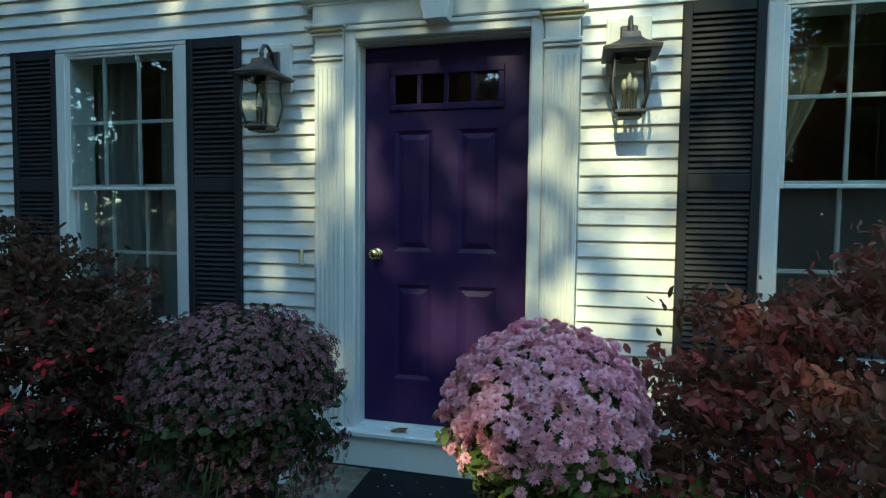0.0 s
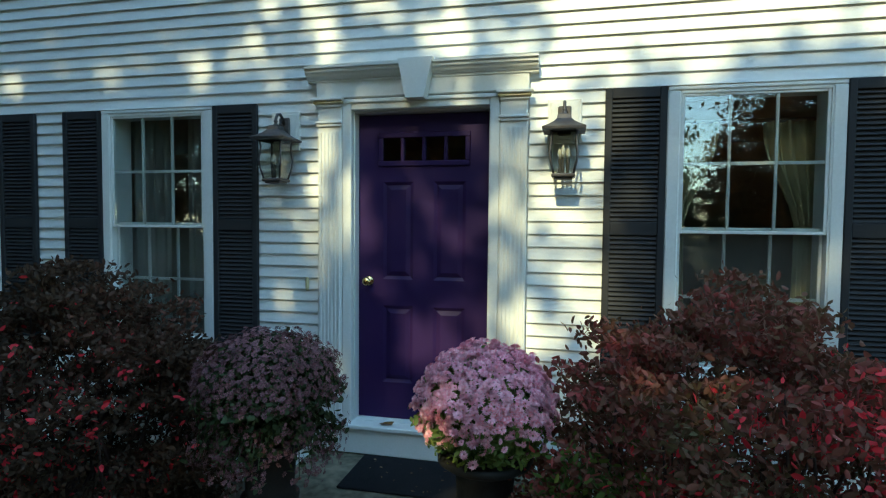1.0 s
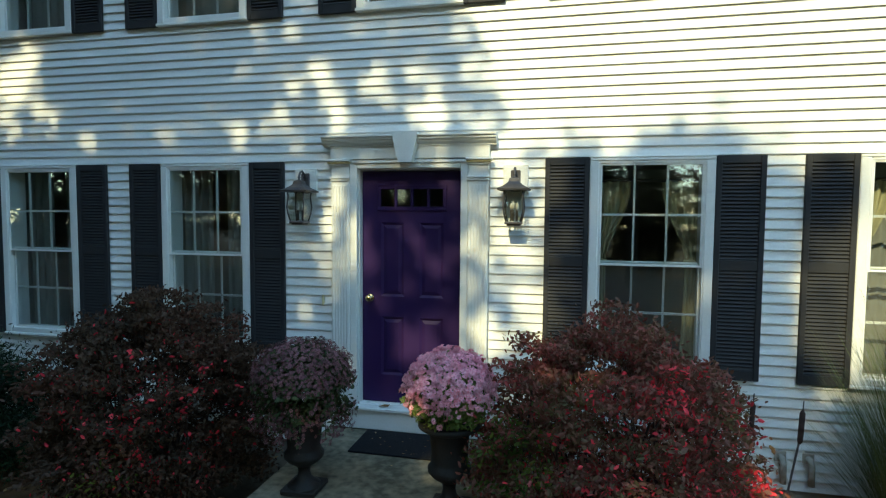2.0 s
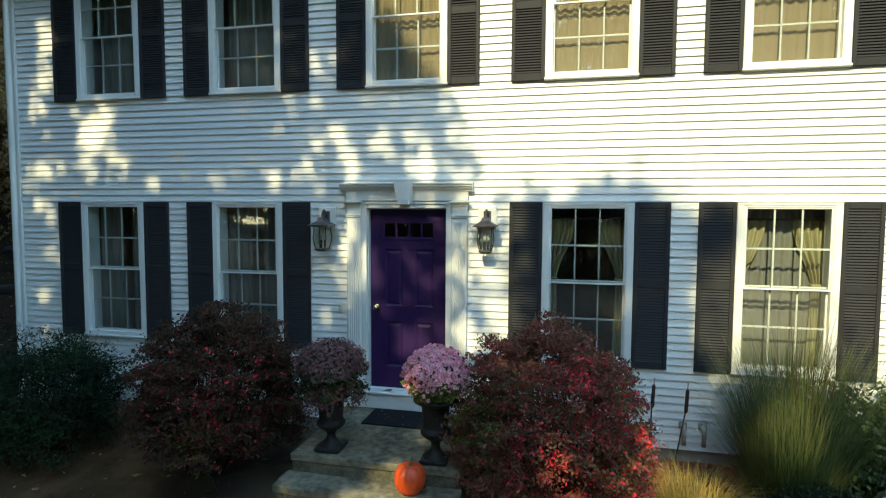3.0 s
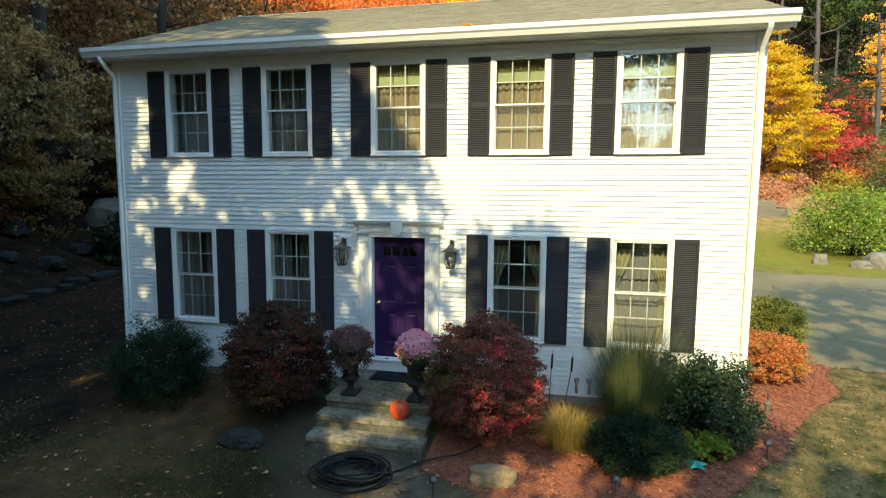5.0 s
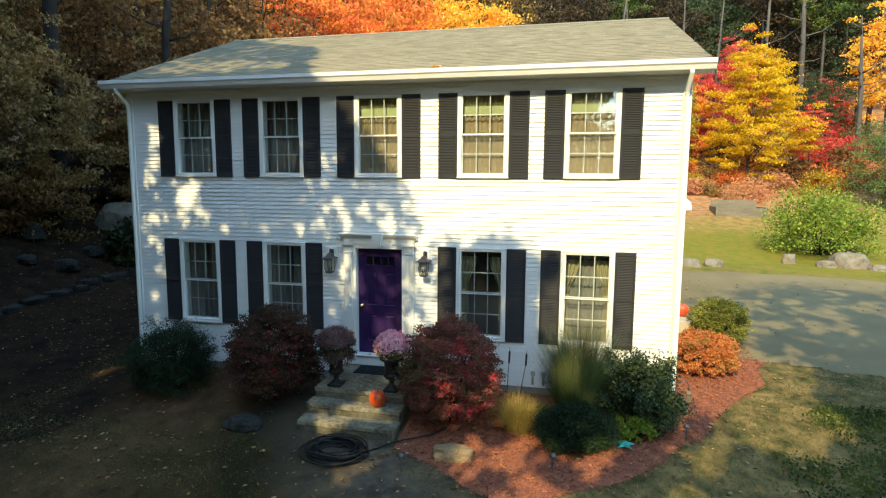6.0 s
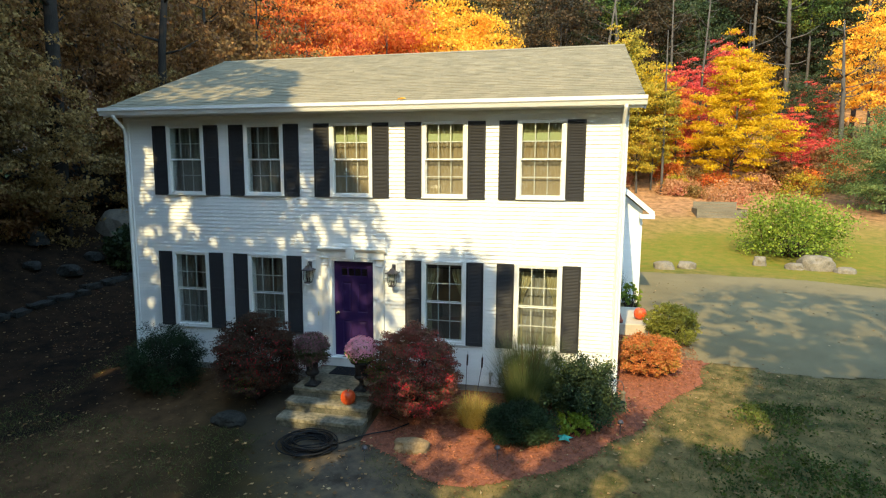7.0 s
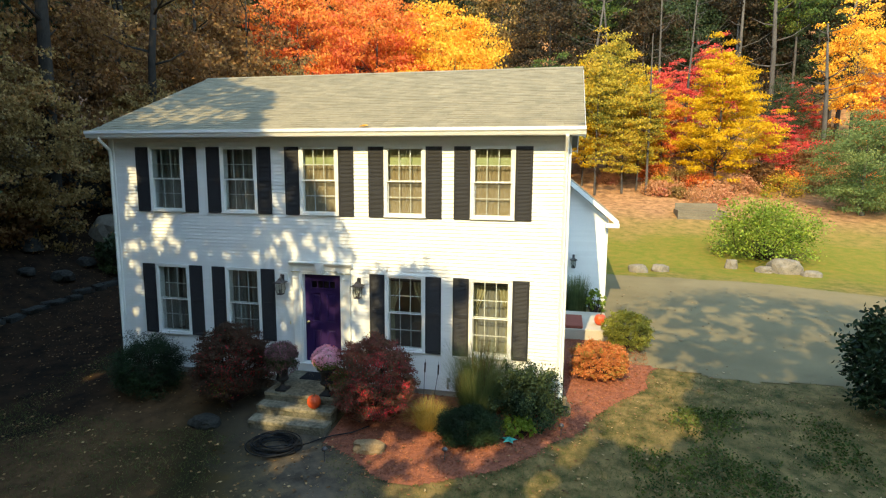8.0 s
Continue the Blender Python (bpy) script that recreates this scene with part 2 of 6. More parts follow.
    def tube(self, pts, radius, seg=8):
        """A round bar along points; radius is a number or one for each point."""
        pts = [Vector(p) for p in pts]
        rr = radius if isinstance(radius, (list, tuple)) else [radius] * len(pts)
        v, f = [], []
        for i, p in enumerate(pts):
            d = (pts[min(i + 1, len(pts) - 1)] - pts[max(i - 1, 0)]).normalized()
            u = d.orthogonal().normalized() if i == 0 else (u - d * u.dot(d)).normalized()
            w = d.cross(u)
            for k in range(seg):
                a = 2 * math.pi * k / seg
                v.append(p + (u * math.cos(a) + w * math.sin(a)) * rr[i])
        for i in range(len(pts) - 1):
            for k in range(seg):
                f.append((i * seg + k, i * seg + (k + 1) % seg, (i + 1) * seg + (k + 1) % seg, (i + 1) * seg + k))
        f.append(tuple(range(seg - 1, -1, -1)))
        f.append(tuple(range((len(pts) - 1) * seg, len(pts) * seg)))
        return self.add(v, f)

    def mesh(self, name, material, smooth=False):
        me = bpy.data.meshes.new(name)
        me.from_pydata(self.v, [], self.f)
        me.materials.append(material)
        bm = bmesh.new()
        bm.from_mesh(me)
        bmesh.ops.recalc_face_normals(bm, faces=bm.faces)
        bm.to_mesh(me)
        bm.free()
        if smooth:
            me.shade_smooth()
        return me


def thing(name, at=(0, 0, 0), label="", category="", group="", kind="", turn=0):
    ob = new(name)
    ob.matrix_world = pose(*at, 0, 0, turn)
    return tagged(ob, label, category, group, kind)


def part(name, shape, material, parent=None, label="", smooth=False, kind=""):
    """Links one mesh under a thing or a part, in that thing's own coordinates."""
    ob = new(name, shape if isinstance(shape, bpy.types.Mesh) else shape.mesh(name, material, smooth))
    if parent is not None:
        ob.parent = parent
    return tagged(ob, label, kind=kind)


def solid(name, shape, material, label, category, kind="structure", smooth=False, group=""):
    return tagged(part(name, shape, material, None, "", smooth), label, category, group, kind)


def smoothstep(a, b, x):
    t = min(max((x - a) / (b - a), 0), 1)
    return t * t * (3 - 2 * t)


# ---- ground ----
GROUND_Y = [-200, -60, -14, -4, -2.2, -1.2, 0.0, 3, 8, 13, 16.5, 22, 31, 45, 70, 120, 400]
GROUND_Z = [-6, -2.5, -0.45, -0.05, 0.03, 0.12, 0.25, 0.42, 0.58, 0.65, 0.74, 1.5, 3.15, 7.5, 18, 50, 90]


def gz(x, y):
    """Height of the ground."""
    z = float(np.interp(y, GROUND_Y, GROUND_Z))
    z += 5.0 * smoothstep(-7.5, -22, x) * smoothstep(-10, 4, y)
    z -= 0.12 * smoothstep(4.5, 7.5, x) * smoothstep(3, -2, y)
    far = smoothstep(10, 40, max(abs(x - 4) - 6, y - 12, 0))
    z += far * 0.8 * noise.noise(Vector((x * 0.06, y * 0.06, 0.3)))
    return z


def ground_mat():
    """Autumn lawn, with leaf litter under the trees on the hill and the left bank. Shade on the left is put into the
    colours.
    """
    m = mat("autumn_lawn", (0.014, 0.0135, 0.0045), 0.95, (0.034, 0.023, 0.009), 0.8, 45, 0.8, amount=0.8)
    n = m.node_tree.nodes
    b = n["Principled BSDF"]
    grass = b.inputs["Base Color"].links[0].from_socket
    tc = n.new("ShaderNodeTexCoord")
    sep = n.new("ShaderNodeSeparateXYZ")
    link(m, tc.outputs["Object"], sep.inputs[0])
    no = n.new("ShaderNodeTexNoise")
    no.inputs["Scale"].default_value = 0.25
    no.inputs["Detail"].default_value = 6
    link(m, tc.outputs["Object"], no.inputs["Vector"])
    wob = n.new("ShaderNodeMath")
    wob.operation = "MULTIPLY_ADD"
    wob.inputs[1].default_value = 9.0
    link(m, no.outputs["Fac"], wob.inputs[0])
    link(m, sep.outputs["Y"], wob.inputs[2])
    hill = n.new("ShaderNodeMapRange")
    hill.inputs["From Min"].default_value, hill.inputs["From Max"].default_value = 25.5, 33.5
    link(m, wob.outputs[0], hill.inputs["Value"])
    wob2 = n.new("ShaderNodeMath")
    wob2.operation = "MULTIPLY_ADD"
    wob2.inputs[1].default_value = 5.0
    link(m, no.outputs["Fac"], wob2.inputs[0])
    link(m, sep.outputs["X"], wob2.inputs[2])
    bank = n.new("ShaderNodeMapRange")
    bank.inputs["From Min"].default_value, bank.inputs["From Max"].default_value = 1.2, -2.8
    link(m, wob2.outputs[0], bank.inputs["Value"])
    mx = n.new("ShaderNodeMath")
    mx.operation = "MAXIMUM"
    link(m, hill.outputs[0], mx.inputs[0])
    link(m, bank.outputs[0], mx.inputs[1])
    fine = n.new("ShaderNodeTexNoise")
    fine.inputs["Scale"].default_value = 2.3
    fine.inputs["Detail"].default_value = 8
    fine.inputs["Roughness"].default_value = 0.68
    link(m, tc.outputs["Object"], fine.inputs["Vector"])
    # the lawn is darker towards the left, with its shade put into the colour
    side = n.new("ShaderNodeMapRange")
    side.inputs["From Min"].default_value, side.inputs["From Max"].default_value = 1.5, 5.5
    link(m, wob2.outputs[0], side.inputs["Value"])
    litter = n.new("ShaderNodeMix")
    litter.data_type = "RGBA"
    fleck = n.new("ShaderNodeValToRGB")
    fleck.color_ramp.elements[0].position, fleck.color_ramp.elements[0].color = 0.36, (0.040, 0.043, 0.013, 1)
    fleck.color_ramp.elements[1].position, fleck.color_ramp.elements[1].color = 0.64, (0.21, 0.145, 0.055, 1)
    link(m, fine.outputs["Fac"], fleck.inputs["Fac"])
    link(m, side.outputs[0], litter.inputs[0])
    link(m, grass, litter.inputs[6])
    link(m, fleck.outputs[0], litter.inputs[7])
    back = n.new("ShaderNodeMapRange")
    back.inputs["From Min"].default_value, back.inputs["From Max"].default_value = 15.0, 19.0
    link(m, wob.outputs[0], back.inputs["Value"])
    lawn = n.new("ShaderNodeValToRGB")
    lawn.color_ramp.elements[0].position, lawn.color_ramp.elements[0].color = 0.28, (0.092, 0.122, 0.012, 1)
    lawn.color_ramp.elements[1].position, lawn.color_ramp.elements[1].color = 0.76, (0.21, 0.142, 0.028, 1)
    link(m, fine.outputs["Fac"], lawn.inputs["Fac"])
    turf = n.new("ShaderNodeMix")
    turf.data_type = "RGBA"
    link(m, back.outputs[0], turf.inputs[0])
    link(m, litter.outputs[2], turf.inputs[6])
    link(m, lawn.outputs[0], turf.inputs[7])
    rp = n.new("ShaderNodeValToRGB")
    rp.color_ramp.elements[0].position, rp.color_ramp.elements[0].color = 0.35, (0.15, 0.078, 0.036, 1)
    rp.color_ramp.elements[1].position, rp.color_ramp.elements[1].color = 0.65, (0.40, 0.215, 0.098, 1)
    link(m, fine.outputs["Fac"], rp.inputs["Fac"])
    mix = n.new("ShaderNodeMix")
    mix.data_type = "RGBA"
    # litter darkened on the left bank: its shade is put into this ramp
    bank_shade = n.new("ShaderNodeValToRGB")
    bank_shade.color_ramp.elements[0].position, bank_shade.color_ramp.elements[0].color = 0.35, (0.007, 0.0045, 0.0025, 1)
    bank_shade.color_ramp.elements[1].position, bank_shade.color_ramp.elements[1].color = 0.65, (0.034, 0.019, 0.009, 1)
    link(m, fine.outputs["Fac"], bank_shade.inputs["Fac"])
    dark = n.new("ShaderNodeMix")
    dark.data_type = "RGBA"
    link(m, bank_shade.outputs[0], dark.inputs[7])
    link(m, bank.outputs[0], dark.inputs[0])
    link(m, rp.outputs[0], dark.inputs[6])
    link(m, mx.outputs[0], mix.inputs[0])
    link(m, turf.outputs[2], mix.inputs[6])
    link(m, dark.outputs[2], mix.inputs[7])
    # worn gritty ground before the steps, running along the bed
    lean = n.new("ShaderNodeMath")
    lean.operation = "MULTIPLY_ADD"
    lean.inputs[1].default_value = 0.75
    link(m, sep.outputs["Y"], lean.inputs[0])
    link(m, sep.outputs["X"], lean.inputs[2])
    off = n.new("ShaderNodeMath")
    off.operation = "ADD"
    off.inputs[1].default_value = 1.25
    link(m, lean.outputs[0], off.inputs[0])
    away = n.new("ShaderNodeMath")
    away.operation = "ABSOLUTE"
    link(m, off.outputs[0], away.inputs[0])
    ragged = n.new("ShaderNodeMath")
    ragged.operation = "MULTIPLY_ADD"
    ragged.inputs[1].default_value = 3.2
    link(m, fine.outputs["Fac"], ragged.inputs[0])
    link(m, away.outputs[0], ragged.inputs[2])
    near = n.new("ShaderNodeMapRange")
    near.inputs["From Min"].default_value, near.inputs["From Max"].default_value = 3.6, 1.9
    link(m, ragged.outputs[0], near.inputs["Value"])
    reach = n.new("ShaderNodeMapRange")
    reach.inputs["From Min"].default_value, reach.inputs["From Max"].default_value = -6.5, -4.0
    link(m, sep.outputs["Y"], reach.inputs["Value"])
    worn = n.new("ShaderNodeMath")
    worn.operation = "MULTIPLY"
    link(m, near.outputs[0], worn.inputs[0])
    link(m, reach.outputs[0], worn.inputs[1])
    grit = n.new("ShaderNodeValToRGB")
    grit.color_ramp.elements[0].position, grit.color_ramp.elements[0].color = 0.35, (0.042, 0.034, 0.024, 1)
    grit.color_ramp.elements[1].position, grit.color_ramp.elements[1].color = 0.68, (0.13, 0.105, 0.075, 1)
    link(m, fine.outputs["Fac"], grit.inputs["Fac"])
    path_mix = n.new("ShaderNodeMix")
    path_mix.data_type = "RGBA"
    link(m, worn.outputs[0], path_mix.inputs[0])
    link(m, mix.outputs[2], path_mix.inputs[6])
    link(m, grit.outputs[0], path_mix.inputs[7])
    link(m, path_mix.outputs[2], b.inputs["Base Color"])
    return m


def axis_steps(inner0, inner1, step, outer, growth=1.18):
    mid = list(np.arange(inner0, inner1 + step / 2, step))
    lo, hi, d = [], [], step
    while (lo[-1] if lo else inner0) > -outer:
        d *= growth
        lo.append((lo[-1] if lo else inner0) - d)
    d = step
    while (hi[-1] if hi else mid[-1]) < outer:
        d *= growth
        hi.append((hi[-1] if hi else mid[-1]) + d)
    return lo[::-1] + mid + hi


def sheet(xs, ys, lift=0.0, keep=None):
    """A draped sheet over the ground."""
    s = Shape()
    nx = len(xs)
    s.v = [(x, y, gz(x, y) + lift + (0.012 * noise.noise(Vector((x * 2.5, y * 2.5, 1))) if lift == 0 else 0)) for y in ys for x in xs]
    for j in range(len(ys) - 1):
        for i in range(nx - 1):
            if keep is None or keep((xs[i] + xs[i + 1]) / 2, (ys[j] + ys[j + 1]) / 2):
                s.f.append((j * nx + i, j * nx + i + 1, (j + 1) * nx + i + 1, (j + 1) * nx + i))
    return s


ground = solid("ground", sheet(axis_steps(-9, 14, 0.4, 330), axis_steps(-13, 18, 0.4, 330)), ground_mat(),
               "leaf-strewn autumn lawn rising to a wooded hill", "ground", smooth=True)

# ---- house: shell ----
HX, HD = 5.37, 8.58          # half width, depth
Z_SIDE, Z_EAVE = 0.40, 5.86  # bottom of siding, top of wall
LOW = [-3.83, -1.955, 1.955, 3.83]
UPP = [-3.83, -1.955, 0.0, 1.955, 3.83]
WX = 0.395                   # half width of a window's opening
LOW_Z, UPP_Z = (1.28, 2.895), (4.25, 5.665)
DOOR_X, DOOR_Z = 0.4575, (0.79, 2.86)
HOLES = [(c - WX, c + WX, *LOW_Z) for c in LOW] + [(c - WX, c + WX, *UPP_Z) for c in UPP] + [(-DOOR_X, DOOR_X, *DOOR_Z)]


def holed_wall(x0, x1, z0, z1, y0, y1, holes):
    """A wall along x with openings through it."""
    xs = sorted({x0, x1, *[h[0] for h in holes], *[h[1] for h in holes]})
    zs = sorted({z0, z1, *[h[2] for h in holes], *[h[3] for h in holes]})
    s = Shape()
    for i in range(len(xs) - 1):
        run = None
        for j in range(len(zs) - 1):
            cx, cz = (xs[i] + xs[i + 1]) / 2, (zs[j] + zs[j + 1]) / 2
            gap = any(h[0] < cx < h[1] and h[2] < cz < h[3] for h in holes)
            if not gap:
                run = (run[0] if run else zs[j], zs[j + 1])
            if (gap or j == len(zs) - 2) and run:
                s.box(xs[i], xs[i + 1], y0, y1, *run)
                run = None
    return s


wall_front = solid("wall_front", holed_wall(-HX, HX, Z_SIDE, Z_EAVE, 0, 0.16, HOLES), SIDING,
                   "white clapboard front wall with a purple door and nine windows", "wall")
solid("wall_left", Shape().box(-HX, -HX + 0.16, 0.16, HD, Z_SIDE, Z_EAVE), SIDING, "white clapboard side wall", "wall")
solid("wall_right", Shape().box(HX - 0.16, HX, 0.16, HD, Z_SIDE, Z_EAVE), SIDING, "white clapboard side wall", "wall")
solid("wall_back", Shape().box(-HX + 0.16, HX - 0.16, HD - 0.16, HD, Z_SIDE, Z_EAVE), SIDING, "white clapboard rear wall", "wall")
solid("foundation", Shape().box(-HX + 0.02, HX - 0.02, 0.02, HD - 0.02, -0.6, Z_SIDE), FOUNDATION, "low grey concrete foundation", "foundation")
solid("floor", Shape().box(-HX + 0.16, HX - 0.16, 0.16, HD - 0.16, 0.62, 0.76), ROOMFLOOR, "dark wooden ground floor", "floor")
solid("floor_upper", Shape().box(-HX + 0.16, HX - 0.16, 0.16, HD - 0.16, 3.15, 3.45), ROOMFLOOR, "wooden upper floor", "floor")
solid("ceiling", Shape().box(-HX + 0.16, HX - 0.16, 0.16, HD - 0.16, 5.80, 5.855), DARKROOM, "plain upper ceiling", "ceiling")
for k, (z0, z1) in enumerate(((0.76, 3.15), (3.45, 5.80))):
    solid("partition", Shape().box(-HX + 0.16, HX - 0.16, 4.0, 4.1, z0, z1), DARKROOM, "plain inner wall", "wall")
    for x in (-1.0, 1.0):
        solid("partition", Shape().box(x - 0.05, x + 0.05, 0.16, 4.0, z0, z1), DARKROOM, "plain inner wall", "wall")

# ---- roof ----
RIDGE_Y, RIDGE_Z = 4.29, 7.93
EAVE_Y, EAVE_Z = -0.30, 6.05
RX = 5.62
PITCH = math.atan2(RIDGE_Z - EAVE_Z, RIDGE_Y - EAVE_Y)
roof = thing("roof", kind="structure", label="grey-tan asphalt shingle gable roof with white eaves", category="roof")
t = 0.06
part("deck", Shape().prism([(EAVE_Y, EAVE_Z), (RIDGE_Y, RIDGE_Z), (2 * RIDGE_Y - EAVE_Y, EAVE_Z), (2 * RIDGE_Y - EAVE_Y, EAVE_Z - 0.03), (RIDGE_Y, RIDGE_Z - t), (EAVE_Y, EAVE_Z - 0.03)], -RX, RX), ROOFDECK, roof)
part("attic", Shape().prism([(0.0, Z_EAVE), (0.0, EAVE_Z + 0.04), (RIDGE_Y, RIDGE_Z - 0.08), (HD, EAVE_Z + 0.04), (HD, Z_EAVE)], -HX, HX), SIDING, roof, "white clapboard gable end")
part("soffit", Shape().box(-RX, RX, EAVE_Y, -0.002, EAVE_Z - 0.165, EAVE_Z - 0.148), TRIM, roof, "white soffit")
part("soffit", Shape().box(-RX, RX, HD, HD - EAVE_Y, EAVE_Z - 0.165, EAVE_Z - 0.148), TRIM, roof, "white soffit")
part("fascia", Shape().cbox(-RX, RX, EAVE_Y - 0.02, EAVE_Y, EAVE_Z - 0.165, EAVE_Z - 0.035), TRIM, roof, "white fascia board")
for sx in (-1, 1):
    for a, b in (((EAVE_Y, EAVE_Z), (RIDGE_Y, RIDGE_Z)), ((2 * RIDGE_Y - EAVE_Y, EAVE_Z), (RIDGE_Y, RIDGE_Z))):
        part("rake_board", Shape().prism([(a[0], a[1] - 0.03), (b[0], b[1] - 0.06), (b[0], b[1] - 0.26), (a[0], a[1] - 0.22)], sx * RX - 0.012, sx * RX + 0.012), TRIM, roof, "white rake board")
gutter = thing("gutter", kind="structure", label="white metal gutter along the front eave", category="gutter")
g = [(0, 0.105), (-0.008, 0.105), (-0.008, 0.008), (-0.07, 0.008), (-0.095, 0.05), (-0.115, 0.07), (-0.115, 0.105), (-0.125, 0.105), (-0.125, 0.062), (-0.102, 0.045), (-0.075, 0), (0, 0)]
part("trough", Shape().prism([(EAVE_Y - 0.022 + a, EAVE_Z - 0.158 + b * 1.5) for a, b in g], -RX - 0.02, RX + 0.02), TRIM, gutter)
for sx in (-1, 1):
    x = sx * (HX - 0.075)
    part("downspout", Shape().tube([(x, EAVE_Y - 0.08, EAVE_Z - 0.15), (x, EAVE_Y - 0.08, EAVE_Z - 0.20), (x, -0.10, EAVE_Z - 0.42), (x, -0.075, EAVE_Z - 0.55), (x, -0.075, 0.6), (x, -0.075, 0.38), (x, -0.16, 0.32)], 0.036, 10), TRIM, gutter, "white downspout", smooth=True)
for sx in (-1, 1):
    solid("corner_trim", Shape().cbox(sx * HX - (0.13 if sx > 0 else 0.012), sx * HX + (0.012 if sx > 0 else 0.13), -0.032, -0.001, Z_SIDE - 0.02, EAVE_Z - 0.167), TRIM, "white corner board", "trim")
solid("frieze_board", Shape().cbox(-HX + 0.132, HX - 0.132, -0.03, -0.001, EAVE_Z - 0.235, EAVE_Z - 0.168), TRIM, "white board under the eave", "trim")


# ---- windows ----
def window(name, z0, z1):
    """A double-hung window, six panes over six, at its opening's bottom centre."""
    h = z1 - z0
    w = thing(name, kind="structure", label="white double-hung window with six panes over six", category="window")
    for sx in (-1, 1):
        part("side_casing", Shape().cbox(*sorted((sx * (WX - 0.005), sx * 0.46)), -0.052, -0.001, -0.035, h + 0.005), TRIM, w)
        part("jamb", Shape().box(*sorted((sx * (WX - 0.012), sx * (WX - 0.004))), -0.046, 0.15, 0, h), TRIM, w)
    part("head_casing", Shape().cbox(-0.46, 0.46, -0.053, -0.001, h + 0.005, h + 0.032), TRIM, w)
    part("drip_cap", Shape().cbox(-0.466, 0.466, -0.056, -0.001, h + 0.032, h + 0.038, 0.002), TRIM, w)
    part("sill", Shape().cbox(-0.468, 0.468, -0.064, 0.15, -0.062, -0.034), TRIM, w)
    part("sill", Shape().box(-WX, WX, 0.0, 0.15, -0.034, 0.012), TRIM, w)
    part("bottom_casing", Shape().cbox(-WX + 0.006, WX - 0.006, -0.050, -0.001, -0.033, 0.013, 0.004), TRIM, w)
    part("head_jamb", Shape().box(-WX + 0.012, WX - 0.012, -0.046, 0.15, h - 0.012, h + 0.004), TRIM, w)
    mid = h * 0.505
    sc = part("insect_screen", Shape().box(-WX + 0.012, WX - 0.012, -0.004, -0.001, 0.012, mid - 0.02), SCREEN, w, "fine grey insect screen")
    sc.visible_shadow = False
    for nm, a, b, y in (("upper_sash", mid - 0.018, h - 0.012, -0.040), ("lower_sash", 0.012, mid + 0.018, 0.008)):
        sash = thing(nm)
        sash.parent = w
        x = WX - 0.012
        r = 0.018
        part("stile", Shape().cbox(-x, -x + r, y, y + 0.03, a, b, 0.003), TRIM, sash)
        part("stile", Shape().cbox(x - r, x, y, y + 0.03, a, b, 0.003), TRIM, sash)
        part("rail", Shape().cbox(-x + r, x - r, y, y + 0.03, a, a + r, 0.003), TRIM, sash)
        part("rail", Shape().cbox(-x + r, x - r, y, y + 0.03, b - r, b, 0.003), TRIM, sash)
        gx, ga, gb = x - r, a + r, b - r
        for i in (1, 2):
            u = -gx + 2 * gx * i / 3
            part("muntin", Shape().box(u - 0.0075, u + 0.0075, y + 0.008, y + 0.024, ga, gb), MUNTIN, sash)
        zc = (ga + gb) / 2
        for i in range(3):
            u0, u1 = -gx + 2 * gx * i / 3, -gx + 2 * gx * (i + 1) / 3
            part("muntin", Shape().box(u0 + (0.009 if i else 0), u1 - (0.009 if i < 2 else 0), y + 0.008, y + 0.024, zc - 0.009, zc + 0.009), MUNTIN, sash)
            for k in (0, 1):
                q0, q1 = (ga, zc - 0.009) if k == 0 else (zc + 0.009, gb)
                p = part("pane", Shape().box(u0, u1, y + 0.002, y + 0.006, q0 - (0.009 if k else 0), q1 + (0 if k else 0.009)), GLASS, sash)
                p.visible_shadow = False
    return w


k = 1
for xs, (z0, z1) in ((LOW, LOW_Z), (UPP, UPP_Z)):
    first = window("window_%d" % k, z0, z1)
    first.matrix_world = pose(xs[0], 0, z0)
    k += 1
    for x in xs[1:]:
        copy_thing(first, pose(x, 0, z0)).name = "window_%d" % k
        k += 1


# ---- shutters ----
def shutter(h):
    """A louvred shutter with a middle rail, at its bottom centre."""
    s = thing("shutter", label="black louvred vinyl shutter beside a window", category="shutter", group="window shutters")
    w, st = 0.1725, 0.040
    for sx in (-1, 1):
        part("stile", Shape().cbox(*sorted((sx * w, sx * (w - st))), -0.034, -0.004, 0, h, 0.004), SHUTTER, s)
    mid = h * 0.515
    for a, b in ((0, 0.075), (mid - 0.04, mid + 0.04), (h - 0.06, h)):
        part("rail", Shape().cbox(-w + st, w - st, -0.030, -0.006, a, b, 0.003), SHUTTER, s)
    part("backing", Shape().box(-w + st, w - st, -0.010, -0.005, 0.0, h), SHUTTER, s)
    slat = Shape().prism([(-0.010, 0.0225), (-0.015, 0.0235), (-0.028, 0.0045), (-0.027, 0.0015), (-0.010, 0.0015)], -w + st, w - st).mesh("slat", SHUTTER)
    pitch = 0.0272
    for a, b in ((0.075, mid - 0.04), (mid + 0.04, h - 0.06)):
        n = int((b - a - 0.004) / pitch)
        for i in range(n):
            p = part("slat", slat, SHUTTER, s)
            p.location.z = a + 0.002 + i * (b - a) / n
    return s


for xs, z0, h in ((LOW, 1.225, 1.705), (UPP, 4.19, 1.50)):
    first = None
    for x in xs:
        for sx in (-1, 1):
            m = pose(x + sx * 0.635, -0.018, z0, 0, 0, random.uniform(-0.25, 0.25))
            if first is None:
                first = shutter(h)
                first.matrix_world = m
            else:
                copy_thing(first, m)

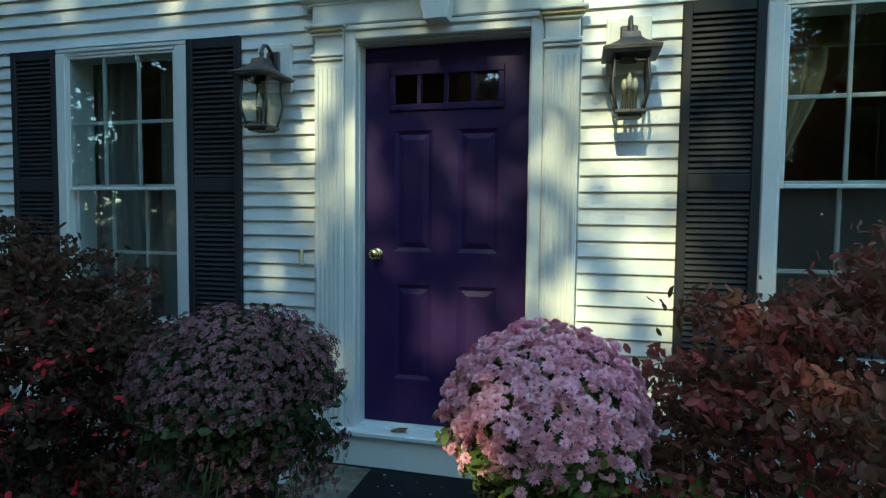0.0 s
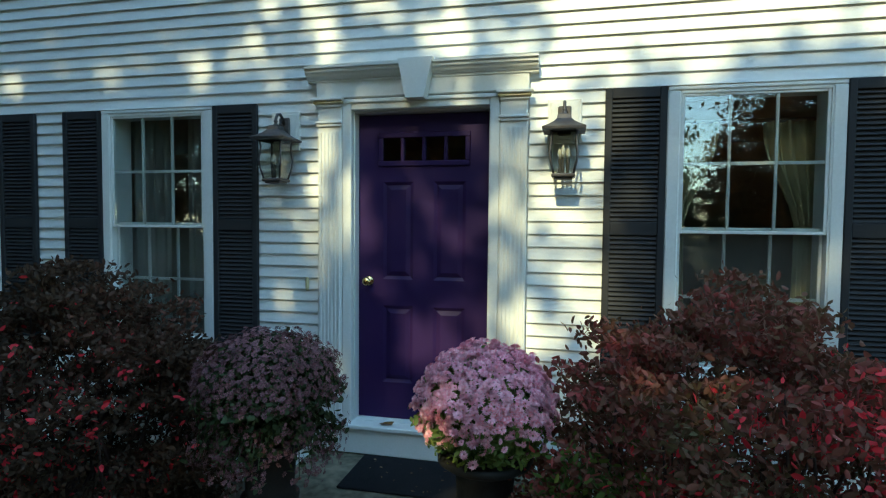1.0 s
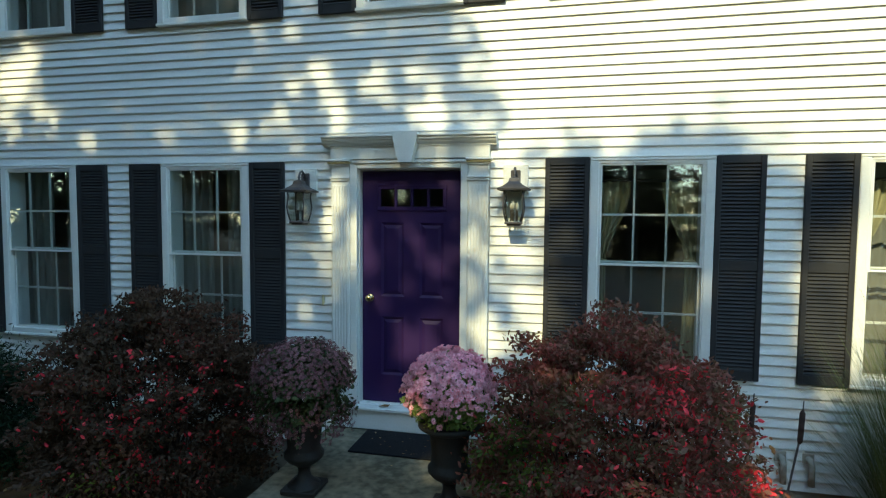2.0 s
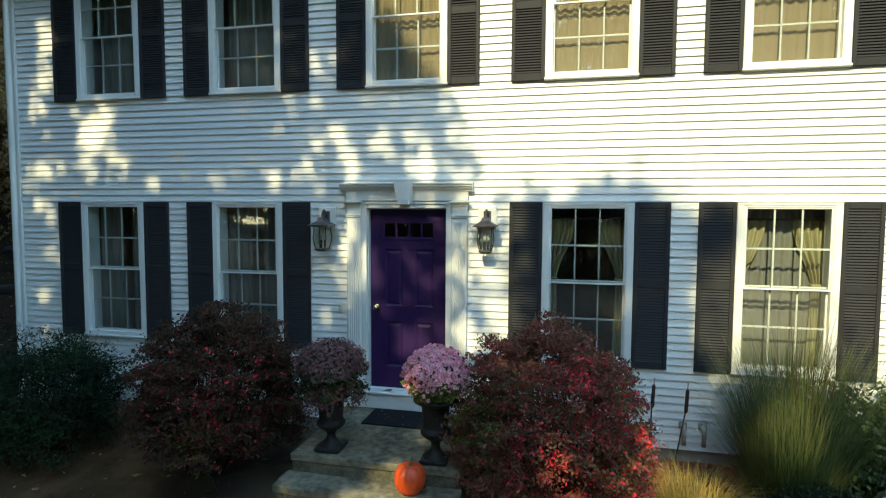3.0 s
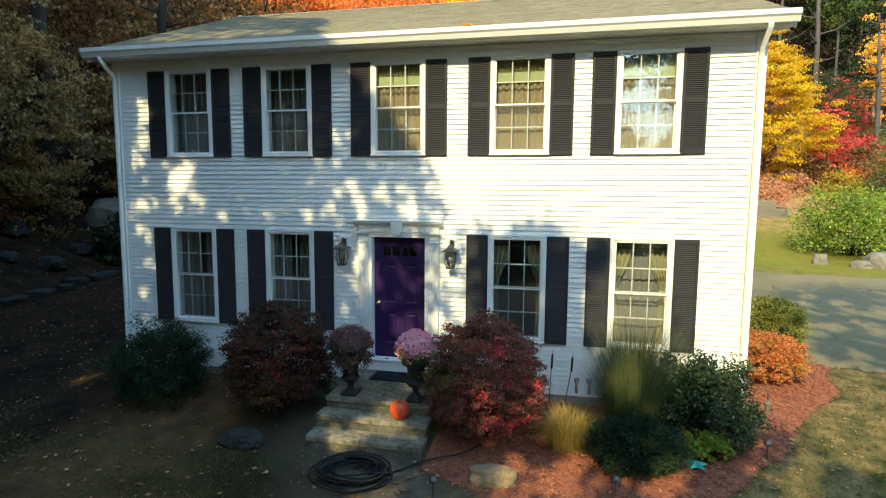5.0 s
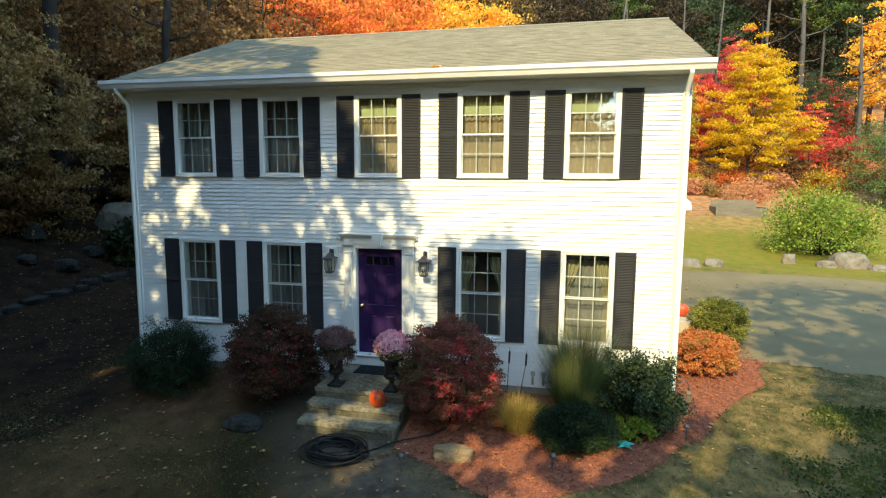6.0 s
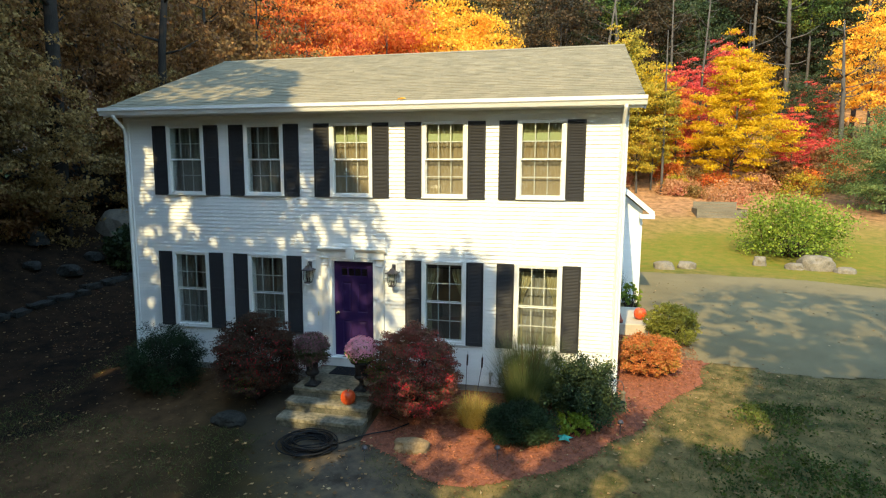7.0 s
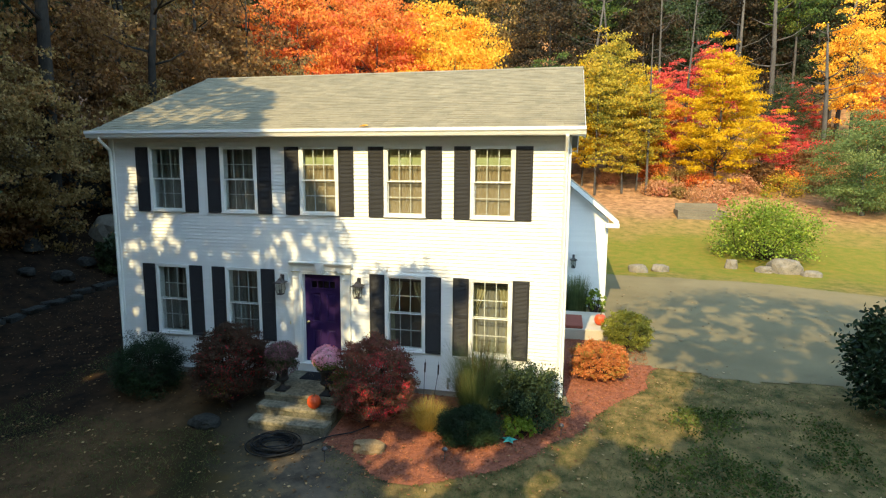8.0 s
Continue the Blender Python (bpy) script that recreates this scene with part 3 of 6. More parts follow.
# ---- front door and its surround ----
surround = thing("door_surround", kind="structure", label="white classical door surround with fluted pilasters and keystone", category="door surround")
for sx in (-1, 1):
    part("casing", Shape().cbox(*sorted((sx * DOOR_X, sx * 0.52)), -0.052, -0.001, 0.60, 2.925), TRIM, surround)
    part("jamb", Shape().box(*sorted((sx * (DOOR_X - 0.008), sx * (DOOR_X + 0.02))), -0.001, 0.16, 0.79, 2.86), TRIM, surround)
    part("stop", Shape().box(*sorted((sx * (DOOR_X - 0.022), sx * (DOOR_X - 0.008))), 0.118, 0.15, 0.79, 2.85), TRIM, surround)
    p = part("pilaster", Shape().cbox(*sorted((sx * 0.522, sx * 0.692)), -0.056, -0.001, 0.60, 2.90), TRIM, surround)
    for i in range(6):
        u = sx * (0.542 + 0.026 * i)
        part("flute_rib", Shape().cbox(u - 0.008, u + 0.008, -0.064, -0.056, 0.80, 2.72, 0.003), TRIM, p)
    part("plinth", Shape().cbox(*sorted((sx * 0.518, sx * 0.70)), -0.07, -0.056, 0.60, 0.78), TRIM, p)
    for i, z in enumerate((2.755, 2.775)):
        part("band", Shape().cbox(*sorted((sx * (0.518 - 0.004 * i), sx * (0.697 + 0.006 * i))), -0.068 - 0.008 * i, -0.055, z, z + 0.018, 0.004), TRIM, p)
    for i, (z, o) in enumerate(((2.885, 0.0), (2.903, 0.014), (2.921, 0.028))):
        part("capital", Shape().cbox(*sorted((sx * (0.518 - o * 0.5), sx * (0.700 + o))), -0.072 - o, -0.05, z, z + 0.0178, 0.004), YELLOWED if i == 1 else TRIM, p)
part("head_casing", Shape().cbox(-DOOR_X, DOOR_X, -0.052, -0.001, 2.86, 2.925), TRIM, surround)
part("head_bead", Shape().cbox(-0.50, 0.50, -0.066, -0.052, 2.905, 2.93, 0.004), TRIM, surround)
part("head_jamb", Shape().box(-DOOR_X, DOOR_X, -0.001, 0.16, 2.852, 2.88), TRIM, surround)
part("frieze", Shape().cbox(-0.70, 0.70, -0.062, -0.001, 2.94, 3.06), TRIM, surround)
prof = [(-0.001, 3.045), (-0.07, 3.045), (-0.07, 3.058), (-0.085, 3.064), (-0.10, 3.078), (-0.108, 3.094), (-0.12, 3.10), (-0.12, 3.118), (-0.135, 3.122), (-0.135, 3.135), (-0.001, 3.15)]
part("cornice", Shape().prism(prof, -0.755, 0.755), TRIM, surround, "white moulded cornice")
part("keystone", Shape().prism([(-0.058, 2.905), (0.058, 2.905), (0.112, 3.15), (-0.112, 3.15)], -0.15, -0.062, "y"), TRIM, surround, "tapered keystone")
part("threshold", Shape().cbox(-0.56, 0.56, -0.10, 0.16, 0.755, 0.785), TRIM, surround, "white painted threshold")
part("apron", Shape().cbox(-0.70, 0.70, -0.075, -0.004, 0.585, 0.752), TRIM, surround, "white painted board below the door")

door = thing("front_door", (0, 0.072, 0.79), "purple six-panel front door with a row of small panes", "door", kind="structure")
door.name = "door_1"
dw, dh = 0.448, 2.055
# panel layout in the door's own coordinates
PAN = [(-0.275, -0.065, 0.955, 1.61), (0.075, 0.29, 0.955, 1.61), (-0.275, -0.065, 0.25, 0.775), (0.075, 0.29, 0.25, 0.775)]
LITE = (-0.29, 0.30, 1.735, 1.915)
part("slab", holed_wall(-dw, dw, 0.004, dh, 0, 0.042, [*PAN, LITE]), DOOR, door)
for x0, x1, z0, z1 in PAN:
    c, d = 0.022, 0.03
    v = [(x0, 0, z0), (x1, 0, z0), (x1, 0, z1), (x0, 0, z1), (x0 + c, 0.012, z0 + c), (x1 - c, 0.012, z0 + c), (x1 - c, 0.012, z1 - c), (x0 + c, 0.012, z1 - c),
         (x0 + c + d, 0.002, z0 + c + d), (x1 - c - d, 0.002, z0 + c + d), (x1 - c - d, 0.002, z1 - c - d), (x0 + c + d, 0.002, z1 - c - d)]
    f = [(i, (i + 1) % 4, 4 + (i + 1) % 4, 4 + i) for i in range(4)] + [(4 + i, 4 + (i + 1) % 4, 8 + (i + 1) % 4, 8 + i) for i in range(4)] + [(8, 9, 10, 11)]
    part("panel", Shape().add(v, f).box(x0, x1, 0.02, 0.04, z0, z1), DOOR, door)
x0, x1, z0, z1 = LITE
lite = part("lite_surround", Shape().cbox(x0 - 0.018, x1 + 0.018, -0.012, 0.006, z1 - 0.014, z1 + 0.022, 0.004).cbox(x0 - 0.018, x1 + 0.018, -0.012, 0.006, z0 - 0.022, z0 + 0.014, 0.004)
            .cbox(x0 - 0.018, x0 + 0.016, -0.012, 0.006, z0 + 0.014, z1 - 0.014, 0.004).cbox(x1 - 0.016, x1 + 0.018, -0.012, 0.006, z0 + 0.014, z1 - 0.014, 0.004), DOOR, door)
for i in range(4):
    u0, u1 = x0 + (x1 - x0) * i / 4, x0 + (x1 - x0) * (i + 1) / 4
    p = part("pane", Shape().box(u0 + 0.002, u1 - 0.002, 0.016, 0.022, z0, z1), GLASS, lite)
    p.visible_shadow = False
    if i:
        part("muntin", Shape().cbox(u0 - 0.011, u0 + 0.011, -0.004, 0.030, z0, z1, 0.003), DOOR, lite)
knob = part("knob", Shape().lathe([(0.0, 0.0), (0.034, 0.001), (0.034, 0.006), (0.026, 0.012), (0.012, 0.016), (0.011, 0.034), (0.022, 0.040), (0.029, 0.052), (0.027, 0.064), (0.016, 0.071), (0.002, 0.073)], 24), BRASS, door, "round brass knob", smooth=True)
knob.matrix_local = pose(-0.375, 0, 0.94, 90, 0, 0)
solid("doorbell_plate", Shape().cbox(-0.792, -0.772, -0.045, -0.018, 1.66, 1.75), YELLOWED, "small yellowed doorbell plate on the siding", "doorbell", "thing")


# ---- wall lanterns ----
def lantern(name, at):
    """A four-sided carriage lantern hung from a scrolled arm; the origin is on the wall at the plate's centre."""
    l = thing(name, at, "dark iron carriage lantern with clear glass on a white block", "wall lantern", "lanterns beside the door")
    part("mounting_block", Shape().cbox(-0.115, 0.115, -0.030, -0.001, -0.15, 0.15, 0.004).cbox(-0.095, 0.095, -0.036, -0.030, -0.13, 0.13, 0.004), TRIM, l, "white mounting block")
    part("back_plate", Shape().cbox(-0.045, 0.045, -0.05, -0.028, -0.10, 0.10, 0.008), IRON, l)
    part("arm", Shape().tube([(0, -0.045, 0.05), (0, -0.07, 0.09), (0, -0.11, 0.115), (0, -0.15, 0.105), (0, -0.17, 0.07), (0, -0.172, 0.03)], 0.011, 8), IRON, l, smooth=True)
    part("arm_scroll", Shape().tube([(0, -0.05, -0.04), (0, -0.09, -0.01), (0, -0.11, 0.03), (0, -0.10, 0.07), (0, -0.08, 0.075), (0, -0.075, 0.055)], 0.007, 8), IRON, l, smooth=True)
    cy = -0.172
    part("finial", Shape().lathe([(0.004, 0.035), (0.012, 0.03), (0.016, 0.02), (0.010, 0.008), (0.016, 0.0), (0.026, -0.008)], 16, (0, cy, 0.03)), IRON, l, smooth=True)

    def ring(r, z):
        return [(r * sx, cy + r * sy, z) for sx, sy in ((-1, -1), (1, -1), (1, 1), (-1, 1))]
    rings = [ring(0.026, 0.022), ring(0.042, 0.014), ring(0.048, -0.014), ring(0.066, -0.034), ring(0.098, -0.056), ring(0.140, -0.078), ring(0.138, -0.092), ring(0.09, -0.098)]
    f = [(4 * j + i, 4 * j + (i + 1) % 4, 4 * j + 4 + (i + 1) % 4, 4 * j + 4 + i) for j in range(len(rings) - 1) for i in range(4)]
    part("roof", Shape().add([p for r in rings for p in r], f + [(0, 1, 2, 3)]), IRON, l, "dark tiered lantern roof")
    prof = [(0.084, -0.098), (0.079, -0.14), (0.083, -0.19), (0.089, -0.24), (0.082, -0.30), (0.064, -0.375)]
    for sx, sy in ((-1, -1), (1, -1), (1, 1), (-1, 1)):
        part("corner_bar", Shape().tube([(r * sx, cy + r * sy, z) for r, z in prof], 0.007, 6), IRON, l, smooth=True)
    for a in range(4):
        s = Shape()
        v = []
        for r, z in prof:
            v += [(-r + 0.005, -r, z), (r - 0.005, -r, z)]
        v2 = [(x, y + 0.003, z) for x, y, z in v]
        n = len(v)
        f = [(2 * j, 2 * j + 1, 2 * j + 3, 2 * j + 2) for j in range(len(prof) - 1)]
        s.add(v + v2, f + [tuple(i + n for i in q[::-1]) for q in f])
        m = Matrix.Translation((0, cy, 0)) @ pose(0, 0, 0, 0, 0, 90 * a)
        s.v = [tuple(m @ Vector(p)) for p in s.v]
        p = part("glass", s, LAMPGLASS, l, "clear glass side")
        p.visible_shadow = False
    part("bottom_tray", Shape().cbox(-0.078, 0.078, cy - 0.078, cy + 0.078, -0.398, -0.374, 0.008).cbox(-0.06, 0.06, cy - 0.06, cy + 0.06, -0.410, -0.396, 0.005), IRON, l)
    for i in range(3):
        a = 2.1 * i + 0.4
        c = part("candle", Shape().lathe([(0.011, -0.368), (0.011, -0.27)], 12, (0.03 * math.cos(a), cy + 0.03 * math.sin(a), 0)), SLEEVE, l, "dark candle sleeve")
        part("bulb", Shape().lathe([(0.008, -0.27), (0.017, -0.245), (0.015, -0.22), (0.003, -0.185)], 10, (0.03 * math.cos(a), cy + 0.03 * math.sin(a), 0)), BULB, c, "white flame bulb", smooth=True)
    l.scale = (0.88, 0.88, 0.88)
    return l


lantern("wall_lantern", (0.912, -0.012, 2.748))
lantern("wall_lantern", (-0.938, -0.012, 2.738))


# ---- curtains and blinds ----
def drape(x0, x1, z_top, z_bot, y, folds, gather=None, depth=0.03):
    """A hanging cloth with folds. gather: (height, x, width) where a tie draws it in."""
    s, nu, nv = Shape(), folds * 8, 16
    rows = []
    for j in range(nv + 1):
        z = z_top + (z_bot - z_top) * j / nv
        a, b = x0, x1
        if gather:
            gzz, gx, gw = gather
            if z > gzz:
                k = smoothstep(0, 1, (z_top - z) / (z_top - gzz)) ** 1.3
            else:
                k = 1 - 0.12 * smoothstep(0, 1, (gzz - z) / max(gzz - z_bot, 0.01))
            a, b = a + (gx - gw / 2 - a) * k, b + (gx + gw / 2 - b) * k
        for i in range(nu + 1):
            u = i / nu
            rows.append((a + (b - a) * u, y + depth * (0.6 + 0.4 * math.sin(j * 0.35)) * math.sin(2 * math.pi * folds * u), z))
    f = [(j * (nu + 1) + i, j * (nu + 1) + i + 1, (j + 1) * (nu + 1) + i + 1, (j + 1) * (nu + 1) + i) for j in range(nv) for i in range(nu)]
    s.add(rows, f)
    n = len(rows)
    s.add([(x, yy + 0.004, z) for x, yy, z in rows], [q[::-1] for q in f])
    return s


def curtain_pair(cx, z0, z1, material, label, tie=None, wide=0.16, y=0.26):
    c = thing("curtain", (cx, y, 0), label, "curtain", "window curtains")
    for sx in (-1, 1):
        a, b = sorted((sx * 0.44, sx * (0.44 - wide - (0.12 if tie else 0))))
        part("panel", drape(a, b, z1 + 0.06, z0 - 0.15, 0, 4, (tie, sx * 0.36, 0.10) if tie else None), material, c, smooth=True)
        if tie:
            part("tie_band", Shape().cbox(sx * 0.36 - 0.06, sx * 0.36 + 0.06, -0.045, 0.045, tie - 0.02, tie + 0.02, 0.008), material, c)
    part("rod", Shape().tube([(-0.5, 0, z1 + 0.065), (0.5, 0, z1 + 0.065)], 0.012), IRON, c)
    return c


for cx in LOW[2:]:
    curtain_pair(cx, LOW_Z[0], LOW_Z[1] - 0.2, CURTAIN, "cream tie-back curtains inside a ground-floor window", 2.1, 0.2, 0.21)
# cloth added to give this window's panes an even grey
c = thing("sheer_curtain", (LOW[3], 0.255, 0), "closed grey sheer curtain behind tie-back curtains", "curtain", "window curtains")
part("panel", drape(-0.44, 0.44, LOW_Z[1] + 0.05, LOW_Z[0] - 0.15, 0, 9, None, 0.015), SHEER, c, smooth=True)
for cx in LOW[:2]:
    curtain_pair(cx, LOW_Z[0], LOW_Z[1], SHEER, "grey sheer curtains inside a ground-floor window", None, 0.36, 0.2)
for cx in UPP[3:]:
    curtain_pair(cx, UPP_Z[0], UPP_Z[1], TANCURTAIN, "tan tie-back curtains inside an upper window", 4.85, 0.30, 0.30)
    c = thing("sheer_curtain", (cx, 0.095, 0), "closed beige sheer curtain inside an upper window", "curtain", "window curtains")
    part("panel", drape(-0.44, 0.44, UPP_Z[1] + 0.05, UPP_Z[0] - 0.15, 0, 9, None, 0.015), BEIGE, c, smooth=True)
c = thing("sheer_curtain", (UPP[2], 0.095, 0), "closed beige sheer curtain inside an upper window", "curtain", "window curtains")
part("panel", drape(-0.44, 0.44, UPP_Z[1] + 0.05, UPP_Z[0] - 0.15, 0, 9, None, 0.015), BEIGE, c, smooth=True)
for cx in UPP[:2]:
    c = thing("sheer_curtain", (cx, 0.34, 0), "closed grey sheer curtain inside an upper window", "curtain", "window curtains")
    part("panel", drape(-0.44, 0.44, UPP_Z[1] + 0.05, UPP_Z[0] - 0.15, 0, 9, None, 0.015), SHEER, c, smooth=True)
for cx in UPP[2:]:
    b = thing("roller_blind", (cx, 0.066, 0), "pale green blind pulled a little way down", "blind", "upper blinds")
    part("cloth", Shape().box(-0.36, 0.36, 0, 0.004, UPP_Z[1] - 0.36, UPP_Z[1] - 0.20), BLIND, b)
    for i in range(7):
        part("slat", Shape().box(-0.36, 0.36, -0.01, 0.012, UPP_Z[1] - 0.19 + i * 0.028, UPP_Z[1] - 0.187 + i * 0.028), BLIND, b)

# ---- steps and stoop ----
STOOP_Z = 0.58
steps = thing("front_steps", kind="thing", label="weathered mossy concrete stoop with two steps below the front door", category="steps")


def slab(x0, x1, y0, y1, z0, z1, material=None):
    """A slab with a chipped, uneven nosing."""
    bm = bmesh.new()
    bmesh.ops.create_cube(bm, size=1)
    bmesh.ops.subdivide_edges(bm, edges=bm.edges[:], cuts=7, use_grid_fill=True)
    for v in bm.verts:
        p = Vector((x0 + (v.co.x + 0.5) * (x1 - x0), y0 + (v.co.y + 0.5) * (y1 - y0), z0 + (v.co.z + 0.5) * (z1 - z0)))
        edge = sum(abs(abs(c) - 0.5) < 1e-4 for c in v.co)
        k = 0.012 if edge >= 2 else 0.004
        n = noise.noise_vector(p * 4.0) * k
        if edge >= 2:
            n -= Vector((math.copysign(0.006, v.co.x), math.copysign(0.006, v.co.y), math.copysign(0.006, v.co.z)))
        v.co = p + n
    me = bpy.data.meshes.new("slab")
    bm.to_mesh(me)
    bm.free()
    me.materials.append(material or CONCRETE)
    return me


part("landing", slab(-0.725, 0.885, -1.375, 0.0, STOOP_Z - 0.075, STOOP_Z), CONCRETE, steps, "concrete landing")
part("riser", slab(-0.715, 0.875, -1.362, 0.0, 0.2, STOOP_Z - 0.073, RISER), RISER, steps)
part("tread", slab(-0.76, 0.90, -1.665, -1.34, 0.335, 0.41), CONCRETE, steps, "upper concrete step")
part("riser", slab(-0.75, 0.89, -1.652, -1.35, 0.12, 0.337, RISER), RISER, steps)
part("tread", slab(-0.765, 0.905, -1.985, -1.63, 0.16, 0.235), CONCRETE, steps, "lower concrete step")
part("riser", slab(-0.755, 0.895, -1.972, -1.64, -0.1, 0.162, RISER), RISER, steps)
door_mat = thing("door_mat", (0.06, -0.325, STOOP_Z + 0.004), "black ribbed rubber door mat scattered with dry leaves", "door mat")
part("pad", Shape().cbox(-0.40, 0.40, -0.235, 0.225, 0, 0.014, 0.005), MAT_RUBBER, door_mat)


# ---- leaves and branches ----
def leaf_shape(points, size, spread=0.35, up=0.3, seed=1, long=1.5, axis_out=None, oval=False, tri=False):
    """Many folded leaves, one at each point."""
    rng = np.random.default_rng(seed)
    pts = np.asarray(points, float)
    n = len(pts)
    d = rng.normal(size=(n, 3))
    if axis_out is not None:
        d = d * 0.7 + axis_out
    d[:, 2] -= 0.15
    d /= np.linalg.norm(d, axis=1)[:, None]
    r = rng.normal(size=(n, 3))
    r[:, 2] *= 1 - up
    w = np.cross(d, r)
    w /= np.linalg.norm(w, axis=1)[:, None] + 1e-9
    nn = np.cross(d, w)
    s = size * (1 + spread * rng.uniform(-1, 1, n))[:, None]
    a = pts - d * s * long * 0.5
    c = pts + d * s * long * 0.5
    l = pts - w * s * 0.5 + nn * s * 0.12
    q = pts + w * s * 0.5 + nn * s * 0.12
    if oval:
        e = d * s * long * 0.22
        k = 0.86 * np.ones_like(s)
        v = np.stack([a, l * 1 - e + w * s * 0.07, l + e + w * s * 0.10, c - nn * s * 0.10, q + e - w * s * 0.10, q - e - w * s * 0.07], 1).reshape(-1, 3)
        f = np.arange(6 * n).reshape(n, 6)
        return v, np.concatenate([f[:, [0, 1, 2, 3]], f[:, [0, 3, 4, 5]]], 0)
    if tri:
        q = pts + w * s * 0.8 + nn * s * 0.1
        return np.stack([a, c, q], 1).reshape(-1, 3), np.arange(3 * n).reshape(n, 3)
    v = np.stack([a, l, c, q], 1).reshape(-1, 3)
    f = np.arange(4 * n).reshape(n, 4)
    f = np.concatenate([f[:, [0, 1, 2]], f[:, [0, 2, 3]]], 0)
    return v, f


def raw_mesh(name, v, f, material):
    me = bpy.data.meshes.new(name)
    me.vertices.add(len(v))
    me.vertices.foreach_set("co", np.ascontiguousarray(v, np.float32).ravel())
    k = f.shape[1]
    me.loops.add(f.size)
    me.loops.foreach_set("vertex_index", np.ascontiguousarray(f, np.int32).ravel())
    me.polygons.add(len(f))
    me.polygons.foreach_set("loop_start", np.arange(0, f.size, k, dtype=np.int32))
    me.update(calc_edges=True)
    me.validate()
    me.materials.append(material)
    return me


def clump_points(centres, radius, per, rng, flat=0.8):
    n = len(centres)
    p = rng.normal(size=(n * per, 3)) * radius
    p[:, 2] *= flat
    return np.repeat(centres, per, 0) + p


def dome_points(n, rx, ry, rz, rng, lo=0.55, gaps=0.15, rough=0.16, seed=0.0, zmin=-1.0):
    """Points in the outer part of an uneven ellipsoid round the origin."""
    out = []
    while len(out) < n:
        d = rng.normal(size=3)
        d /= np.linalg.norm(d)
        if d[2] < zmin:
            continue
        k = noise.noise(Vector(d * 2.2) + Vector((seed, 0, 0))) * rough + noise.noise(Vector(d * 5) + Vector((seed, 3, 0))) * rough * 0.6
        if noise.noise(Vector(d * 4) + Vector((seed, 0, 7))) < -1 + 2 * gaps * 0.9:
            if rng.random() < 0.75:
                continue
        r = (lo + (1 - lo) * rng.random() ** 0.5) * (1 + k)
        out.append((d[0] * rx * r, d[1] * ry * r, d[2] * rz * r))
    return np.array(out)


def branch_shape(base, centres, rng, r0, bend=0.25, trunk_top=None, n=40):
    """Limbs from a base up to some of the clumps."""
    s = Shape()
    start = Vector(trunk_top if trunk_top is not None else base)
    pick = rng.choice(len(centres), min(n, len(centres)), replace=False)
    for i in pick:
        e = Vector(centres[i])
        mid = start.lerp(e, 0.5) + Vector(rng.normal(size=3)) * bend * (e - start).length * 0.3
        mid.z -= 0.08 * (e - start).length
        s.tube([start, start.lerp(mid, 0.55), mid, mid.lerp(e, 0.6), e], [r0, r0 * 0.75, r0 * 0.55, r0 * 0.35, r0 * 0.12], 5)
    return s


RED_SHRUB = leaf_mat("dark_plum_shrub_leaf", [(0.040, 0.030, 0.019), (0.062, 0.040, 0.026), (0.078, 0.047, 0.030), (0.092, 0.052, 0.034), (0.13, 0.054, 0.038)], scale=1.7)
OLIVE_RED = leaf_mat("turning_red_shrub_leaf", [(0.105, 0.092, 0.040), (0.135, 0.082, 0.048), (0.165, 0.080, 0.055), (0.21, 0.078, 0.062), (0.34, 0.07, 0.065)], scale=2.2)
RED_BRIGHT = leaf_mat("scarlet_shrub_leaf", [(0.32, 0.02, 0.03), (0.62, 0.035, 0.055), (0.78, 0.08, 0.10)], scale=2)
GREEN_SHRUB = leaf_mat("olive_shrub_leaf", [(0.03, 0.05, 0.012), (0.07, 0.10, 0.02), (0.20, 0.22, 0.04)], scale=2)
MUM_DARK = leaf_mat("faded_mauve_flower", [(0.10, 0.048, 0.052), (0.16, 0.076, 0.084), (0.26, 0.13, 0.14)], translucent=0.15, scale=5)
MUM_PINK = leaf_mat("pink_flower", [(0.82, 0.27, 0.37), (0.90, 0.45, 0.54), (0.93, 0.62, 0.68), (0.90, 0.34, 0.40)], translucent=0.2, scale=4)
# leaf greens: the pink mum's brightened for sun, the mauve one's darkened for shade
MUM_LEAF = leaf_mat("mum_leaf", [(0.08, 0.12, 0.03), (0.16, 0.22, 0.055), (0.28, 0.34, 0.085)], scale=4)
MUM_SHADED = leaf_mat("shaded_mum_leaf", [(0.035, 0.045, 0.02), (0.06, 0.08, 0.035), (0.11, 0.13, 0.06)], scale=4)
YEW_LEAF = leaf_mat("evergreen_leaf", [(0.008, 0.016, 0.008), (0.016, 0.032, 0.013), (0.034, 0.058, 0.02)], translucent=0.1, scale=2)
BOX_LEAF = leaf_mat("grey_green_leaf", [(0.014, 0.024, 0.013), (0.030, 0.050, 0.026), (0.060, 0.088, 0.040), (0.15, 0.18, 0.055)], scale=2)
BUSH_GREEN = leaf_mat("bright_green_leaf", [(0.09, 0.14, 0.015), (0.18, 0.25, 0.03), (0.34, 0.38, 0.05)], scale=1.2)
ORANGE_BUSH = leaf_mat("orange_bush_leaf", [(0.24, 0.22, 0.05), (0.50, 0.155, 0.05), (0.62, 0.22, 0.07), (0.32, 0.28, 0.06)], scale=1.6)
